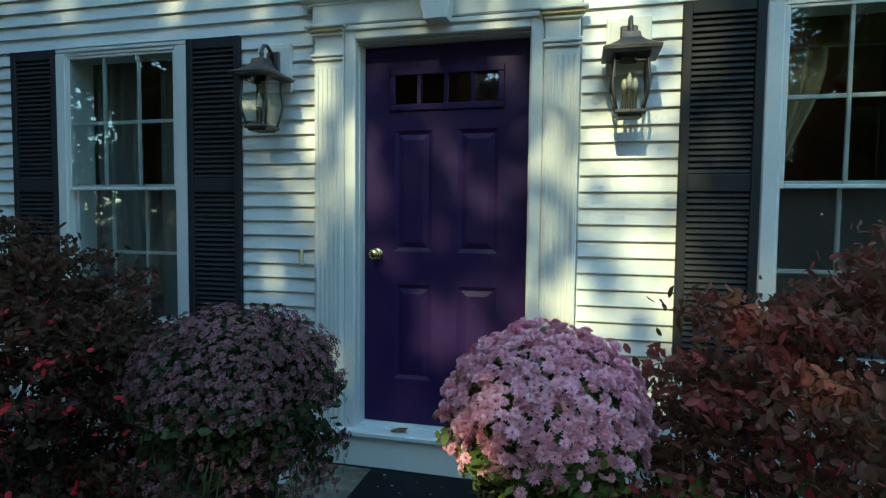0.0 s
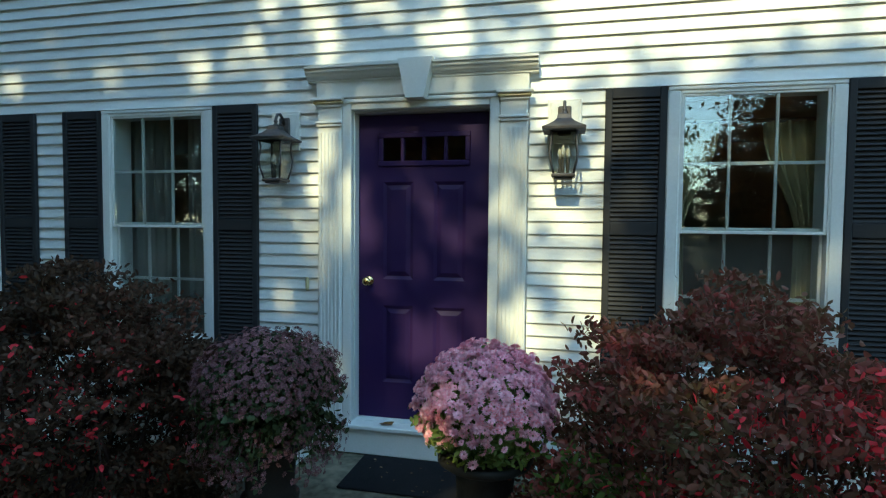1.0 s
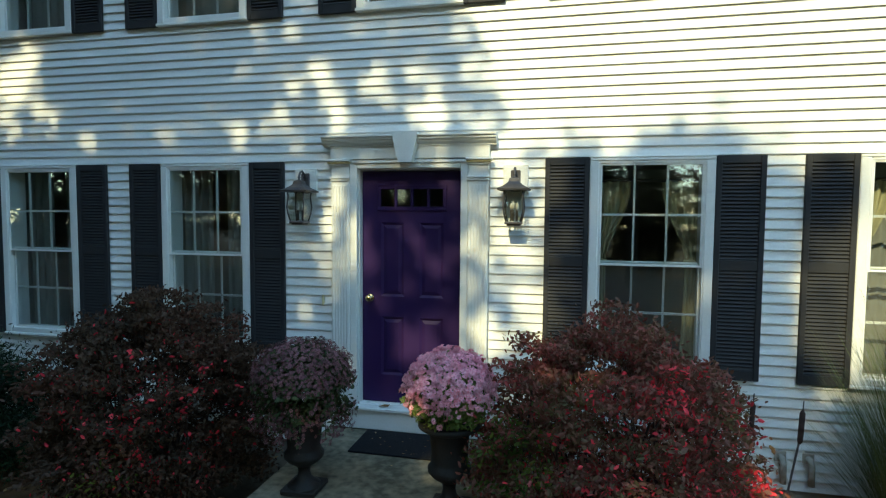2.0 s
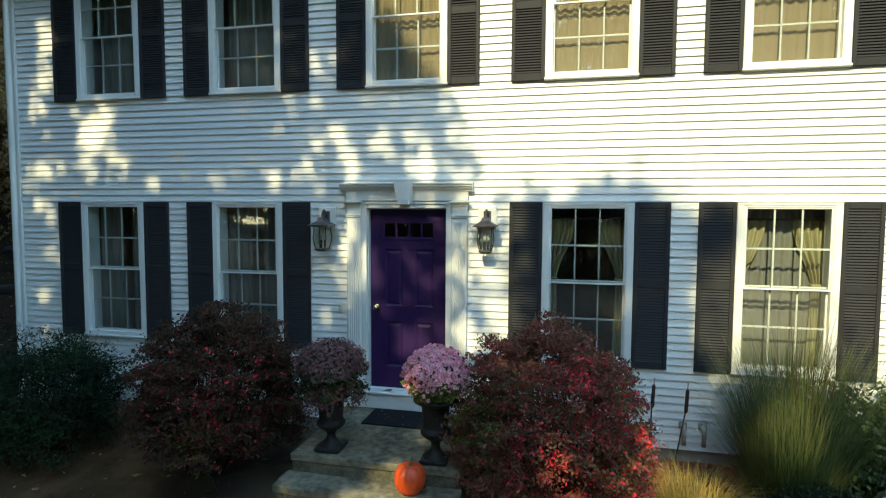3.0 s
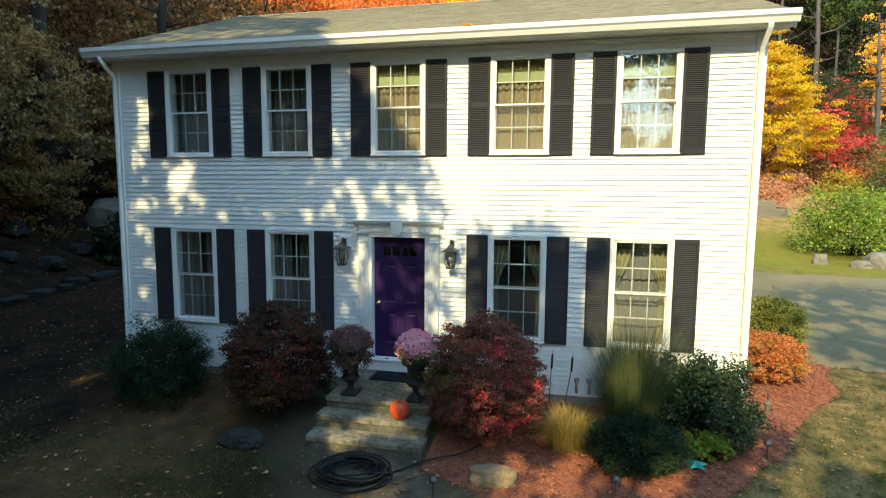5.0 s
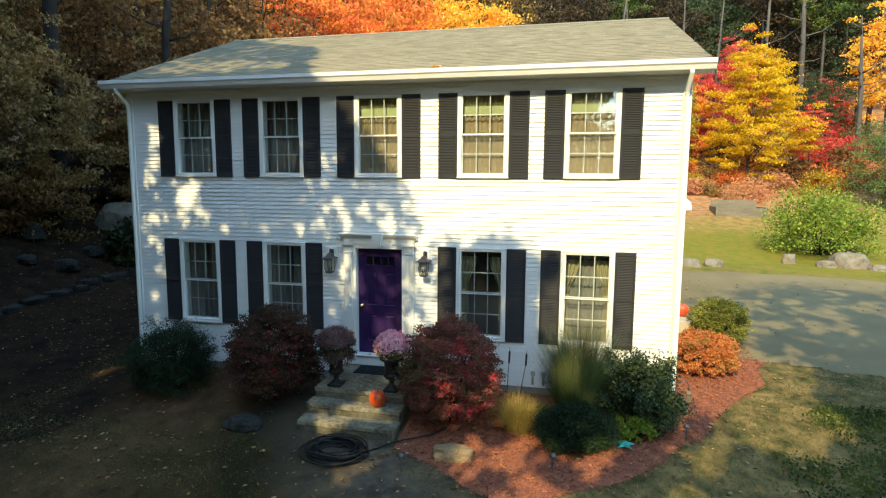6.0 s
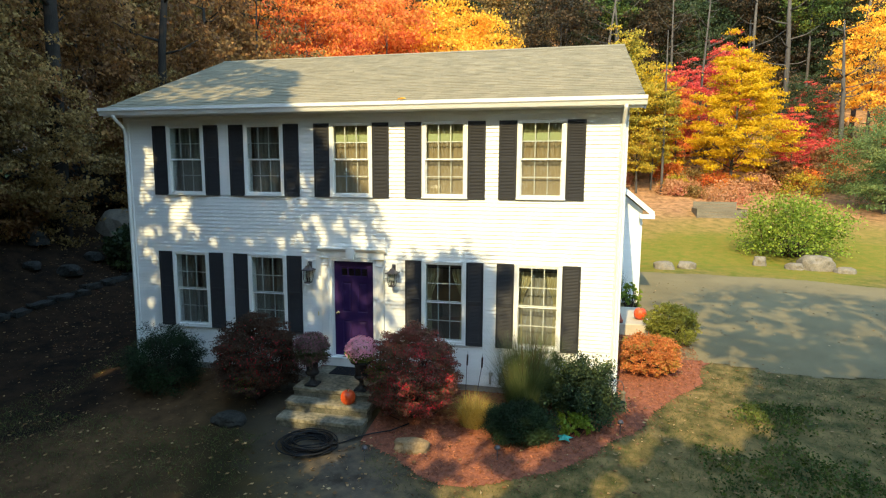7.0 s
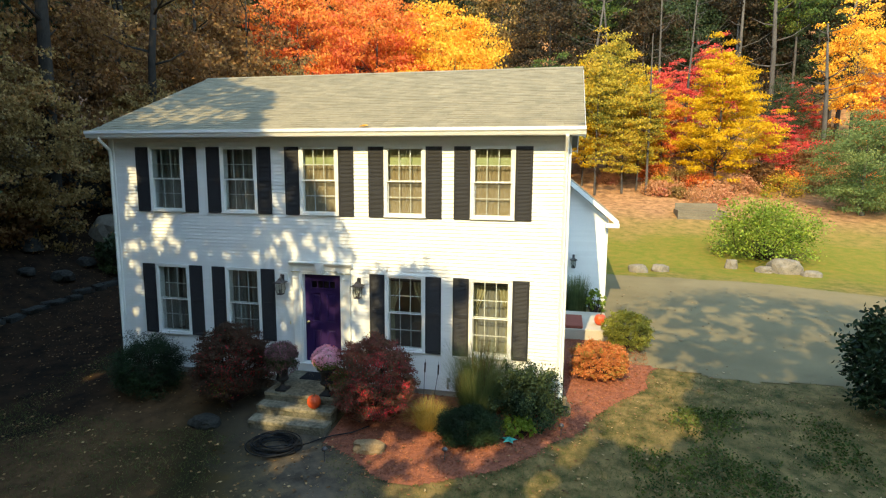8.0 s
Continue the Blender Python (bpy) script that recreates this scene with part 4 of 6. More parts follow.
OLIVE_BUSH = leaf_mat("yellow_green_leaf", [(0.12, 0.13, 0.025), (0.23, 0.23, 0.04), (0.36, 0.33, 0.06)], scale=1.5)
GRASS_TALL = leaf_mat("maiden_grass_blade", [(0.060, 0.090, 0.030), (0.11, 0.145, 0.052), (0.20, 0.205, 0.085)], scale=2)
GRASS_YELLOW = leaf_mat("straw_grass_blade", [(0.16, 0.13, 0.035), (0.28, 0.21, 0.055), (0.42, 0.31, 0.09)], scale=2)
LITTER = leaf_mat("fallen_leaf", [(0.06, 0.032, 0.014), (0.14, 0.075, 0.03), (0.28, 0.17, 0.07), (0.46, 0.32, 0.15)], translucent=0.1, scale=3)


def shrub(name, at, rx, ry, rz, material, label, leaf=0.05, clumps=420, per=26, seed=1, category="shrub", twig=TWIG, extra=(), lo=0.6, zmin=-0.75, rise=None, gaps=0.18, cl=0.055, limbs=40, trunk=0.02, rough=0.16, oval=False, flat=0.8, long=None):
    """A dense shrub: limbs and a crown of small leaves. extra: (material, share, way) for leaves of another colour."""
    rng = np.random.default_rng(seed)
    s = thing(name, at, label, category)
    h = rise if rise is not None else rz * 0.92
    c = dome_points(clumps, rx, ry, rz, rng, lo, gaps, rough, seed=seed * 1.7, zmin=zmin) + np.array((0, 0, h))
    c = c[c[:, 2] > 0.03]
    part("branchwork", branch_shape((0, 0, -0.05), c, rng, trunk, n=limbs), twig, s, "dark twiggy branches", smooth=True)
    pts = clump_points(c, cl * max(rx, rz), per, rng, flat)
    pts = pts[pts[:, 2] > 0.01]
    out = pts - np.array((0, 0, h * 0.7))
    out /= np.linalg.norm(out, axis=1)[:, None]
    mask = np.zeros(len(pts), int)
    for k, (m, share, centre, rad) in enumerate(extra):
        dd = np.linalg.norm(pts - np.array(centre), axis=1)
        mask[(dd < rad * (0.6 + 0.6 * rng.random(len(pts)))) & (rng.random(len(pts)) < share)] = k + 1
    mats = [material] + [e[0] for e in extra]
    for k, m in enumerate(mats):
        sel = mask == k
        if sel.sum() == 0:
            continue
        v, f = leaf_shape(pts[sel], leaf, seed=seed + k, axis_out=out[sel] * 0.6, oval=oval, long=long or (1.9 if oval else 1.5))
        part("foliage", raw_mesh("foliage", v, f, m), m, s, kind="stuff")
    return s


shrub("red_shrub", (-1.70, -1.05, gz(-1.70, -1.05)), 0.84, 0.82, 0.88, RED_SHRUB, "dense dark plum-brown shrub beside the steps", seed=3, clumps=660, per=72, leaf=0.0175, cl=0.062, oval=True, lo=0.45, gaps=0.30, rough=0.16, flat=0.36, limbs=70,
      extra=((RED_BRIGHT, 0.08, (0.5, -0.5, 1.0), 0.5), (GREEN_SHRUB, 0.25, (0.2, -0.8, 0.5), 0.3), (RED_BRIGHT, 0.03, (0.1, -0.5, 0.8), 0.9)), rise=0.84, zmin=-0.62)
# real scarlet clumps, plus some put where sun glints red on the leaves
shrub("red_shrub", (1.62, -1.15, gz(1.62, -1.15)), 0.86, 0.80, 0.90, OLIVE_RED, "dense dark red shrub with scattered scarlet leaves beside the steps", seed=5, clumps=680, per=74, leaf=0.0175, cl=0.062, oval=True, lo=0.45, gaps=0.28, rough=0.14, flat=0.36, limbs=60,
      extra=((RED_BRIGHT, 0.75, (0.78, -0.25, 1.02), 0.20), (RED_BRIGHT, 0.5, (0.05, -0.8, 0.85), 0.14), (GREEN_SHRUB, 0.55, (-0.62, -0.45, 0.95), 0.34), (RED_BRIGHT, 0.13, (0.25, -0.6, 0.85), 0.75), (RED_BRIGHT, 0.5, (0.55, -0.55, 0.45), 0.16), (RED_BRIGHT, 0.4, (0.25, -0.5, 1.45), 0.15)), rise=0.82)


# ---- potted chrysanthemums ----
def urn(parent, tall=1.0):
    prof = [(0.09, 0.0), (0.112, 0.0), (0.112, 0.03), (0.075, 0.05), (0.046, 0.08), (0.038, 0.115), (0.044, 0.145), (0.062, 0.158), (0.105, 0.185), (0.128, 0.21), (0.130, 0.232), (0.112, 0.25), (0.108, 0.27), (0.113, 0.36), (0.120, 0.42), (0.132, 0.436), (0.168, 0.444), (0.188, 0.456), (0.188, 0.474), (0.170, 0.482), (0.145, 0.455), (0.02, 0.445)]
    u = part("urn", Shape().lathe([(r * (1 + (tall - 1) * 0.35), z * tall) for r, z in prof], 40), URN, parent, "black classical urn", smooth=True)
    part("base_block", Shape().cbox(-0.122, 0.122, -0.122, 0.122, -0.004, 0.035, 0.008), URN, u)
    return u


def blossom(rng, size, small=False):
    """A small double daisy, two rings of petals round a domed eye."""
    v, f = [], []
    for ring, (n, r, lift, w) in enumerate(((7, 1.0, 0.2, 0.5),) if small else ((14, 1.0, 0.12, 0.34), (11, 0.74, 0.40, 0.32), (7, 0.44, 0.60, 0.30))):
        for i in range(n):
            a = 2 * math.pi * (i + 0.5 * ring) / n + rng.uniform(-0.12, 0.12)
            k = len(v)
            rr = r * rng.uniform(0.85, 1.1)
            c, s = math.cos(a), math.sin(a)
            for q, t, h in ((0.12, 0.0, 0.10), (0.62 * rr, w * 0.5, 0.14 + lift * 0.6), (rr, 0.0, lift), (0.62 * rr, -w * 0.5, 0.14 + lift * 0.6)):
                v.append(((q * c - t * s) * size, (q * s + t * c) * size, h * size))
            f.append((k, k + 1, k + 2, k + 3))
    k = len(v)
    for i in range(5):
        a = 2 * math.pi * i / 5
        v.append((0.16 * size * math.cos(a), 0.16 * size * math.sin(a), 0.22 * size))
    v.append((0, 0, 0.34 * size))
    f += [(k + i, k + (i + 1) % 5, k + 5, k + 5) for i in range(5)]
    return np.array(v), np.array(f)


def mum(name, at, r, h, rz, petals, label, seed, size, count, low=-0.35, shed=0.0, droop=0, tall=1.0, green=MUM_LEAF):
    rng = np.random.default_rng(seed)
    m = thing(name, at, label, "potted plant", "potted chrysanthemums")
    urn(m, tall)
    rim = 0.46 * tall
    V, F, base = [], [], 0
    kinds = [blossom(rng, size * s, size < 0.015) for s in (0.72, 0.9, 1.05, 1.22)]
    g = math.pi * (3 - math.sqrt(5))
    lf = []
    for i in range(count * 2):
        zz = 1 - (1 - low) * (i + 0.5) / (count * 2)
        a = g * i
        d = Vector((math.sqrt(max(0, 1 - zz * zz)) * math.cos(a), math.sqrt(max(0, 1 - zz * zz)) * math.sin(a), zz))
        d = (d + Vector(rng.normal(size=3)) * 0.05).normalized()
        k = 1 + 0.10 * noise.noise(d * 2.5 + Vector((seed, 0, 0))) + 0.05 * noise.noise(d * 7)
        p = Vector((d.x * r * k, d.y * r * k, h + d.z * rz * k))
        cover = 0.98 if zz > 0.05 else 0.80 if zz > -0.15 else 0.42 if zz > -0.35 else 0.12
        if noise.noise(d * 3.1 + Vector((0, seed, 2))) > 0.32 - 0.2 * max(0, -zz):
            cover *= 0.45
        if rng.random() < cover - shed * (1 if zz < 0.3 else 0.3):
            bv, bf = kinds[rng.integers(4)]
            tilt = (d + Vector(rng.normal(size=3)) * 0.45 + Vector((0, 0, 0.2))).normalized()
            q = tilt.to_track_quat("Z", "Y").to_matrix()
            p2 = p + d * rng.uniform(-0.024, 0.024)
            V.append(bv @ np.array(q).T + np.array(p2))
            F.append(bf + base)
            base += len(bv)
        for _ in range(3):
            lf.append(p - d * rng.uniform(*((0.035, 0.12) if zz > -0.1 else (0.0, 0.09))) + Vector(rng.normal(size=3)) * 0.015)
    st = Shape()
    for i in range(droop):
        a = rng.uniform(0, 2 * math.pi)
        out = Vector((math.cos(a), math.sin(a), 0))
        e = out * rng.uniform(0.20, 0.34) + Vector((0, 0, rng.uniform(0.42, 0.66)))
        b = out * 0.05 + Vector((0, 0, 0.56))
        mid = out * rng.uniform(0.12, 0.22) + Vector((0, 0, rng.uniform(0.60, 0.72)))
        st.tube([b, mid, mid.lerp(e, 0.5) + out * 0.03, e], [0.004, 0.0035, 0.003, 0.002], 4)
        for q in range(16):
            lf.append(mid.lerp(e, rng.random()) + Vector(rng.normal(size=3)) * 0.022)
        for q in range(12):
            bv, bf = kinds[rng.integers(4)]
            tw = (out + Vector(rng.normal(size=3)) * 0.6).normalized().to_track_quat("Z", "Y").to_matrix()
            V.append(bv @ np.array(tw).T + np.array(e + Vector(rng.normal(size=3)) * 0.028))
            F.append(bf + base)
            base += len(bv)
    part("blossoms", raw_mesh("blossoms", np.concatenate(V), np.concatenate(F), petals), petals, m, kind="stuff")
    for i in range(260):
        a = rng.uniform(0, 2 * math.pi)
        t = rng.random()
        rr = 0.10 + (r * 0.95 - 0.10) * t ** 0.8
        lf.append(Vector((rr * math.cos(a), rr * math.sin(a), rim + (h + low * rz - rim + 0.04) * t + rng.uniform(-0.03, 0.07))))
    lf = np.array(lf)
    v, f = leaf_shape(lf, 0.020, seed=seed, axis_out=None, oval=True, long=1.6)
    part("leaves", raw_mesh("leaves", v, f, green), green, m, "green chrysanthemum leaves", kind="stuff")
    for i in range(46):
        a = rng.uniform(0, 2 * math.pi)
        e = Vector((r * 0.75 * math.cos(a), r * 0.75 * math.sin(a), h + rng.uniform(-0.15, 0.2) * rz * 2))
        b = Vector((0.06 * math.cos(a), 0.06 * math.sin(a), rim - 0.02))
        st.tube([b, b.lerp(e, 0.5) + Vector((0, 0, 0.04)), e], [0.006, 0.005, 0.003], 4)
    part("stem_tuft", st, green, m, "green stems")
    return m


mum("potted_mum", (0.625, -1.22, STOOP_Z + 0.008), 0.272, 0.775, 0.24, MUM_PINK, "pink chrysanthemum in a tall black urn on the stoop", 11, 0.0205, 1050, low=-0.7, tall=1.2)
mum("potted_mum", (-0.395, -1.19, STOOP_Z + 0.008), 0.325, 0.79, 0.235, MUM_DARK, "faded mauve chrysanthemum in a black urn on the stoop", 12, 0.0125, 1500, low=-0.3, shed=0.16, droop=90, tall=1.12, green=MUM_SHADED)


# ---- pumpkins ----
def pumpkin(at, r, label):
    p = thing("pumpkin", at, label, "pumpkin", "pumpkins")
    prof = [(0.02, 0.04), (0.25, 0.0), (0.6, 0.06), (0.9, 0.38), (1.0, 0.85), (0.96, 1.25), (0.8, 1.6), (0.5, 1.8), (0.2, 1.78), (0.03, 1.7)]
    part("skin", Shape().lathe([(a * r, b * r) for a, b in prof], 60, ribs=11, depth=0.09), PUMPKIN, p, smooth=True)
    part("stem", Shape().tube([(0, 0, 1.68 * r), (0.01, 0, 1.95 * r), (0.14 * r, 0.06 * r, 2.2 * r)], [0.15 * r, 0.09 * r, 0.10 * r], 7), STEM, p, "dry curved stem")
    return p


pumpkin((0.47, -1.515, 0.412), 0.138, "orange pumpkin on the upper front step")

# ---- driveway ----
def in_drive(x, y):
    """The asphalt court beside the wing, with a rounded near edge."""
    w = 0.25 * noise.noise(Vector((x * 0.5, y * 0.5, 5)))
    near = 2.25 - 0.03 * (x - 9) + 0.3 * max(0, 8.8 - x) + w + 0.1 * noise.noise(Vector((x * 2.3, y * 2.3, 8)))
    far = 13.8 - 0.03 * max(0, x - 9) ** 2 + w
    return 6.7 < x < 60 and near < y < max(far, near + 3.5)


solid("driveway", sheet(list(np.arange(6, 24, 0.11)) + list(np.arange(24, 61, 1.0)), list(np.arange(-6, 16, 0.11)), 0.014, in_drive), ASPHALT, "worn grey asphalt driveway", "driveway", smooth=True)


def in_bed(x, y):
    w = 0.3 * noise.noise(Vector((x * 0.9, y * 0.9, 9)))
    front = -2.95 + (0.26 if x > 2.8 else 0.24) * (x - 2.8) ** 2 + w
    if x < -0.9:
        return -5.6 + w < x and -2.3 + w < y < 0.1
    if x < 0.98:
        return False
    if x <= 5.4:
        return front < y < 0.1
    return x < 7.3 + w + 0.08 * y and -1.2 + 1.5 * (x - 5.4) + 1.6 * w < y < 4.6


solid("mulch_bed", sheet(list(np.arange(0.9, 8.2, 0.055)), list(np.arange(-3.9, 5.0, 0.055)), 0.012, in_bed), MULCH, "red bark mulch bed along the house", "mulch bed", smooth=True)

def in_path(x, y):
    w = 0.45 * noise.noise(Vector((x * 1.6, y * 1.6, 4))) + 0.2 * noise.noise(Vector((x * 4, y * 4, 4)))
    c = 0.05 + 0.45 * max(0, -2.2 - y) ** 1.25
    return abs(x - c + w) < 0.95 + 0.08 * (-2.2 - y) - 0.5 * max(0, -4.6 - y) ** 1.5 and -7 < y < -2.05 and not in_bed(x, y)


# ---- wing beside the house ----
wing = thing("wing", kind="structure", label="low white clapboard gabled wing behind the house", category="wing")
WY, WX0, WX1 = 7.9, 3.2, 6.70
part("wall", Shape().prism([(WX0, 0.3), (WX1, 0.3), (WX1, 3.62), (5.0, 5.05), (WX0, 3.62)], WY, WY + 6, "y"), SIDING, wing)
for j, z in enumerate(np.arange(0.62, 4.6, 0.079)):
    xr = WX1 - 0.10 if z < 3.55 else WX1 - 0.1 - (z - 3.55) * 1.19
    if xr > HX + 0.01:
        part("clapboard", Shape().prism([(WY - 0.004, z + 0.079), (WY - 0.018, z), (WY - 0.001, z)], 4.4, xr), SIDING, wing)
part("corner_board", Shape().cbox(WX1 - 0.10, WX1 + 0.01, WY - 0.03, WY - 0.001, 0.45, 3.62), TRIM, wing)
part("roof", Shape().prism([(7.0, 3.50), (7.02, 3.60), (5.0, 5.28), (2.9, 3.55), (2.9, 3.48), (5.0, 5.18)], WY - 0.30, WY + 6.2, "y"), SHINGLE, wing, "grey shingle roof")
part("rake_board", Shape().prism([(7.02, 3.40), (7.02, 3.585), (5.0, 5.265), (5.0, 5.08)], WY - 0.33, WY - 0.30, "y"), TRIM, wing, "white rake board")
part("eave_return", Shape().cbox(6.60, 7.04, WY - 0.34, WY - 0.02, 3.36, 3.50), TRIM, wing, "white eave return")
lw = lantern("wall_lantern", (5.62, WY - 0.02, 2.3))
solid("side_landing", Shape().cbox(5.40, 6.62, 4.3, 6.4, 0.2, 0.78, 0.02), PALECONCRETE, "pale concrete landing by the side door", "landing")
solid("side_step", Shape().cbox(5.40, 5.90, 4.33, 5.6, 0.782, 0.87, 0.02), BRICKRED, "dark red step on the side landing", "step")
pumpkin((6.40, 4.9, 0.782), 0.17, "orange pumpkin on the side landing")
shrub("side_bush", (7.05, 4.0, gz(7.05, 4.0)), 0.62, 0.6, 0.52, OLIVE_BUSH, "yellow-green round bush by the landing", seed=21, clumps=420, per=40, leaf=0.026, rise=0.45, rough=0.36, gaps=0.34)
shrub("orange_bush", (6.2, 1.9, gz(6.2, 1.9)), 0.66, 0.65, 0.42, ORANGE_BUSH, "orange and green low bush in red mulch", seed=22, clumps=420, per=40, leaf=0.026, rise=0.35, rough=0.34, gaps=0.34)

# ---- front planting ----
shrub("evergreen_shrub", (-3.9, -0.95, gz(-3.9, -0.95)), 0.74, 0.7, 0.68, YEW_LEAF, "dark green feathery evergreen shrub in deep shade", seed=31, clumps=760, per=44, leaf=0.011, long=4.5, rise=0.55, rough=0.5, gaps=0.3, cl=0.085)
shrub("rhododendron", (4.66, -0.6, gz(4.6, -0.6)), 0.66, 0.58, 0.58, BOX_LEAF, "grey-green leafy shrub at the house corner", seed=32, clumps=620, per=26, leaf=0.026, rise=0.50, rough=0.55, gaps=0.38, cl=0.09, oval=True, lo=0.35)
shrub("low_evergreen", (3.66, -1.55, gz(3.6, -1.6)), 0.58, 0.47, 0.33, YEW_LEAF, "low dark evergreen mound in the mulch bed", seed=33, clumps=760, per=46, leaf=0.010, long=4.5, rise=0.28, rough=0.3, gaps=0.2, cl=0.085)
shrub("low_plant", (4.55, -1.15, gz(4.5, -1.1)), 0.34, 0.28, 0.2, BUSH_GREEN, "small bright green plant in the mulch bed", seed=34, clumps=70, per=16, leaf=0.05, rise=0.14)


def blades(n, r0, r1, h, seed, width=0.008, lean=0.5, short=0.55, bow=1.8):
    """Arching grass blades from a tuft."""
    rng = np.random.default_rng(seed)
    V, F = [], []
    for i in range(n):
        a = rng.uniform(0, 2 * math.pi)
        rr = r0 * math.sqrt(rng.random())
        b = np.array((rr * math.cos(a), rr * math.sin(a), 0))
        a2 = a + rng.normal() * 0.5
        L = h * rng.uniform(short, 1.05)
        out = r1 * rng.uniform(0.15, 1.0) ** 1.2
        side = np.array((-math.sin(a2), math.cos(a2), 0)) * width
        k = len(V) * 1
        base = len(V)
        for j in range(5):
            t = j / 4
            p = b + np.array((math.cos(a2), math.sin(a2), 0)) * out * t ** bow + np.array((0, 0, L * (t - lean * 0.35 * t ** 3)))
            wd = 1 - 0.85 * t
            V += [p - side * wd, p + side * wd]
        for j in range(4):
            q = base + 2 * j
            F.append((q, q + 1, q + 3, q + 2))
    return np.array(V), np.array(F)


gr = thing("maiden_grass", (3.72, -0.72, gz(3.72, -0.72)), "tall green maiden grass clump by the house", "ornamental grass")
part("blades", raw_mesh("blades", *blades(3600, 0.32, 0.74, 1.80, 41, 0.0034, 0.45, 0.40, 1.25), GRASS_TALL), GRASS_TALL, gr, kind="stuff")
v, f = blades(190, 0.24, 0.62, 2.02, 42, 0.004, 0.3, 0.75)
part("plumes", raw_mesh("plumes", v, f, RED_SHRUB), RED_SHRUB, gr, "thin reddish plumes", kind="stuff")
sg = thing("side_grass", (5.75, 7.2, gz(5.75, 7.2)), "grey-green upright grass clump beside the wing", "ornamental grass")
part("blades", raw_mesh("blades", *blades(1100, 0.34, 0.3, 1.35, 45, 0.006, 0.3, 0.6, 1.5), GRASS_TALL), GRASS_TALL, sg, kind="stuff")
shrub("low_plant", (6.35, 6.85, gz(6.35, 6.85)), 0.3, 0.3, 0.4, BUSH_GREEN, "small bright green plant behind the side landing", seed=36, clumps=70, per=16, leaf=0.045, rise=0.5)
gr2 = thing("straw_grass", (2.80, -1.22, gz(2.8, -1.2)), "straw-yellow ornamental grass tuft", "ornamental grass")
part("blades", raw_mesh("blades", *blades(1300, 0.24, 0.62, 0.84, 43, 0.003, 1.1, 0.35, 1.3), GRASS_YELLOW), GRASS_YELLOW, gr2, kind="stuff")
for i, (x, y, h) in enumerate(((2.55, -0.60, 1.05), (2.84, -0.62, 1.03))):
    c = thing("cattail_ornament", (x, y, gz(x, y)), "dark metal cattail garden ornament in the bed", "garden ornament", "cattail ornaments")
    le = 0.03 + 0.10 * i
    part("stalk", Shape().tube([(-le, 0, 0), (0, 0, h * 0.8)], 0.007, 6), IRON, c)
    part("head", Shape().tube([(0, 0, h * 0.78), (0.004, 0, h * 0.8), (0.012, 0, h * 0.98), (0.013, 0, h)], [0.008, 0.017, 0.017, 0.006], 10), TWIG, c, "dark brown cattail head", smooth=True)
    part("tip", Shape().tube([(0.013, 0, h), (0.016, 0, h + 0.06)], 0.004, 5), IRON, c)


def boulder(name, at, sx, sy, sz, seed, label="rough fieldstone boulder on the ground", group="boulders", turn=0):
    bm = bmesh.new()
    bmesh.ops.create_icosphere(bm, subdivisions=3, radius=1)
    for v in bm.verts:
        d = v.co.copy()
        k = 1 + 0.28 * noise.noise(d * 1.3 + Vector((seed, 0, 0))) + 0.10 * noise.noise(d * 3.5 + Vector((seed, 0, 0)))
        v.co = Vector((d.x * sx * k, d.y * sy * k, max(d.z * sz * k, -0.35 * sz)))
        for ax in (0, 1, 2):
            lim = (sx, sy, sz)[ax] * (0.95, 0.95, 0.8)[ax]
            v.co[ax] = math.copysign(min(abs(v.co[ax]), lim + 0.15 * max(0, abs(v.co[ax]) - lim)), v.co[ax])
    me = bpy.data.meshes.new(name)
    bm.to_mesh(me)
    bm.free()
    # stones left of the door get the colour darkened for shade
    me.materials.append(ROCK if seed == 9 else ROCK_SHADED if at[0] < 0 else ROCKTAN if at[1] < 0 else ROCK)
    ob = new(name, me)
    ob.matrix_world = pose(at[0], at[1], at[2], 0, 0, turn)
    return tagged(ob, label, "boulder", group)


boulder("boulder", (1.88, -2.22, gz(1.88, -2.22) + 0.04), 0.33, 0.2, 0.16, 1, "tan flat fieldstone in the mulch bed")
boulder("boulder", (5.42, -0.22, gz(5.42, -0.22) + 0.06), 0.15, 0.10, 0.27, 12, "tan upright stone at the house corner")
boulder("boulder", (-1.72, -2.0, gz(-1.72, -2.0) + 0.03), 0.36, 0.24, 0.16, 2, "grey fieldstone in shade by the shrub")
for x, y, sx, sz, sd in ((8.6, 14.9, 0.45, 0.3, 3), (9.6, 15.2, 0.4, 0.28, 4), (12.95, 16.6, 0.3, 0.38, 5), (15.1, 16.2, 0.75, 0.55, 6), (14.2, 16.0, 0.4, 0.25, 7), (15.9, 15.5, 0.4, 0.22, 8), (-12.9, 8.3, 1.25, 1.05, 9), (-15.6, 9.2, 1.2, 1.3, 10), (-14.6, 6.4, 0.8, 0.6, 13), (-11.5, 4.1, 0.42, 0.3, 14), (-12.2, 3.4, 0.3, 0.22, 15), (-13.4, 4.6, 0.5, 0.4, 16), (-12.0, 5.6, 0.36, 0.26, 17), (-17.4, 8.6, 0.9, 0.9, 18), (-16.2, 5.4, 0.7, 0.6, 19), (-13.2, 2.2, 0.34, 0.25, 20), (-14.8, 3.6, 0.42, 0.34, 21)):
    boulder("boulder", (x, y, gz(x, y) + sz * 0.25), sx, sx * 0.8, sz, sd, "pale fieldstone boulder by the lawn" if x > 0 else "ledge boulder on the wooded bank")

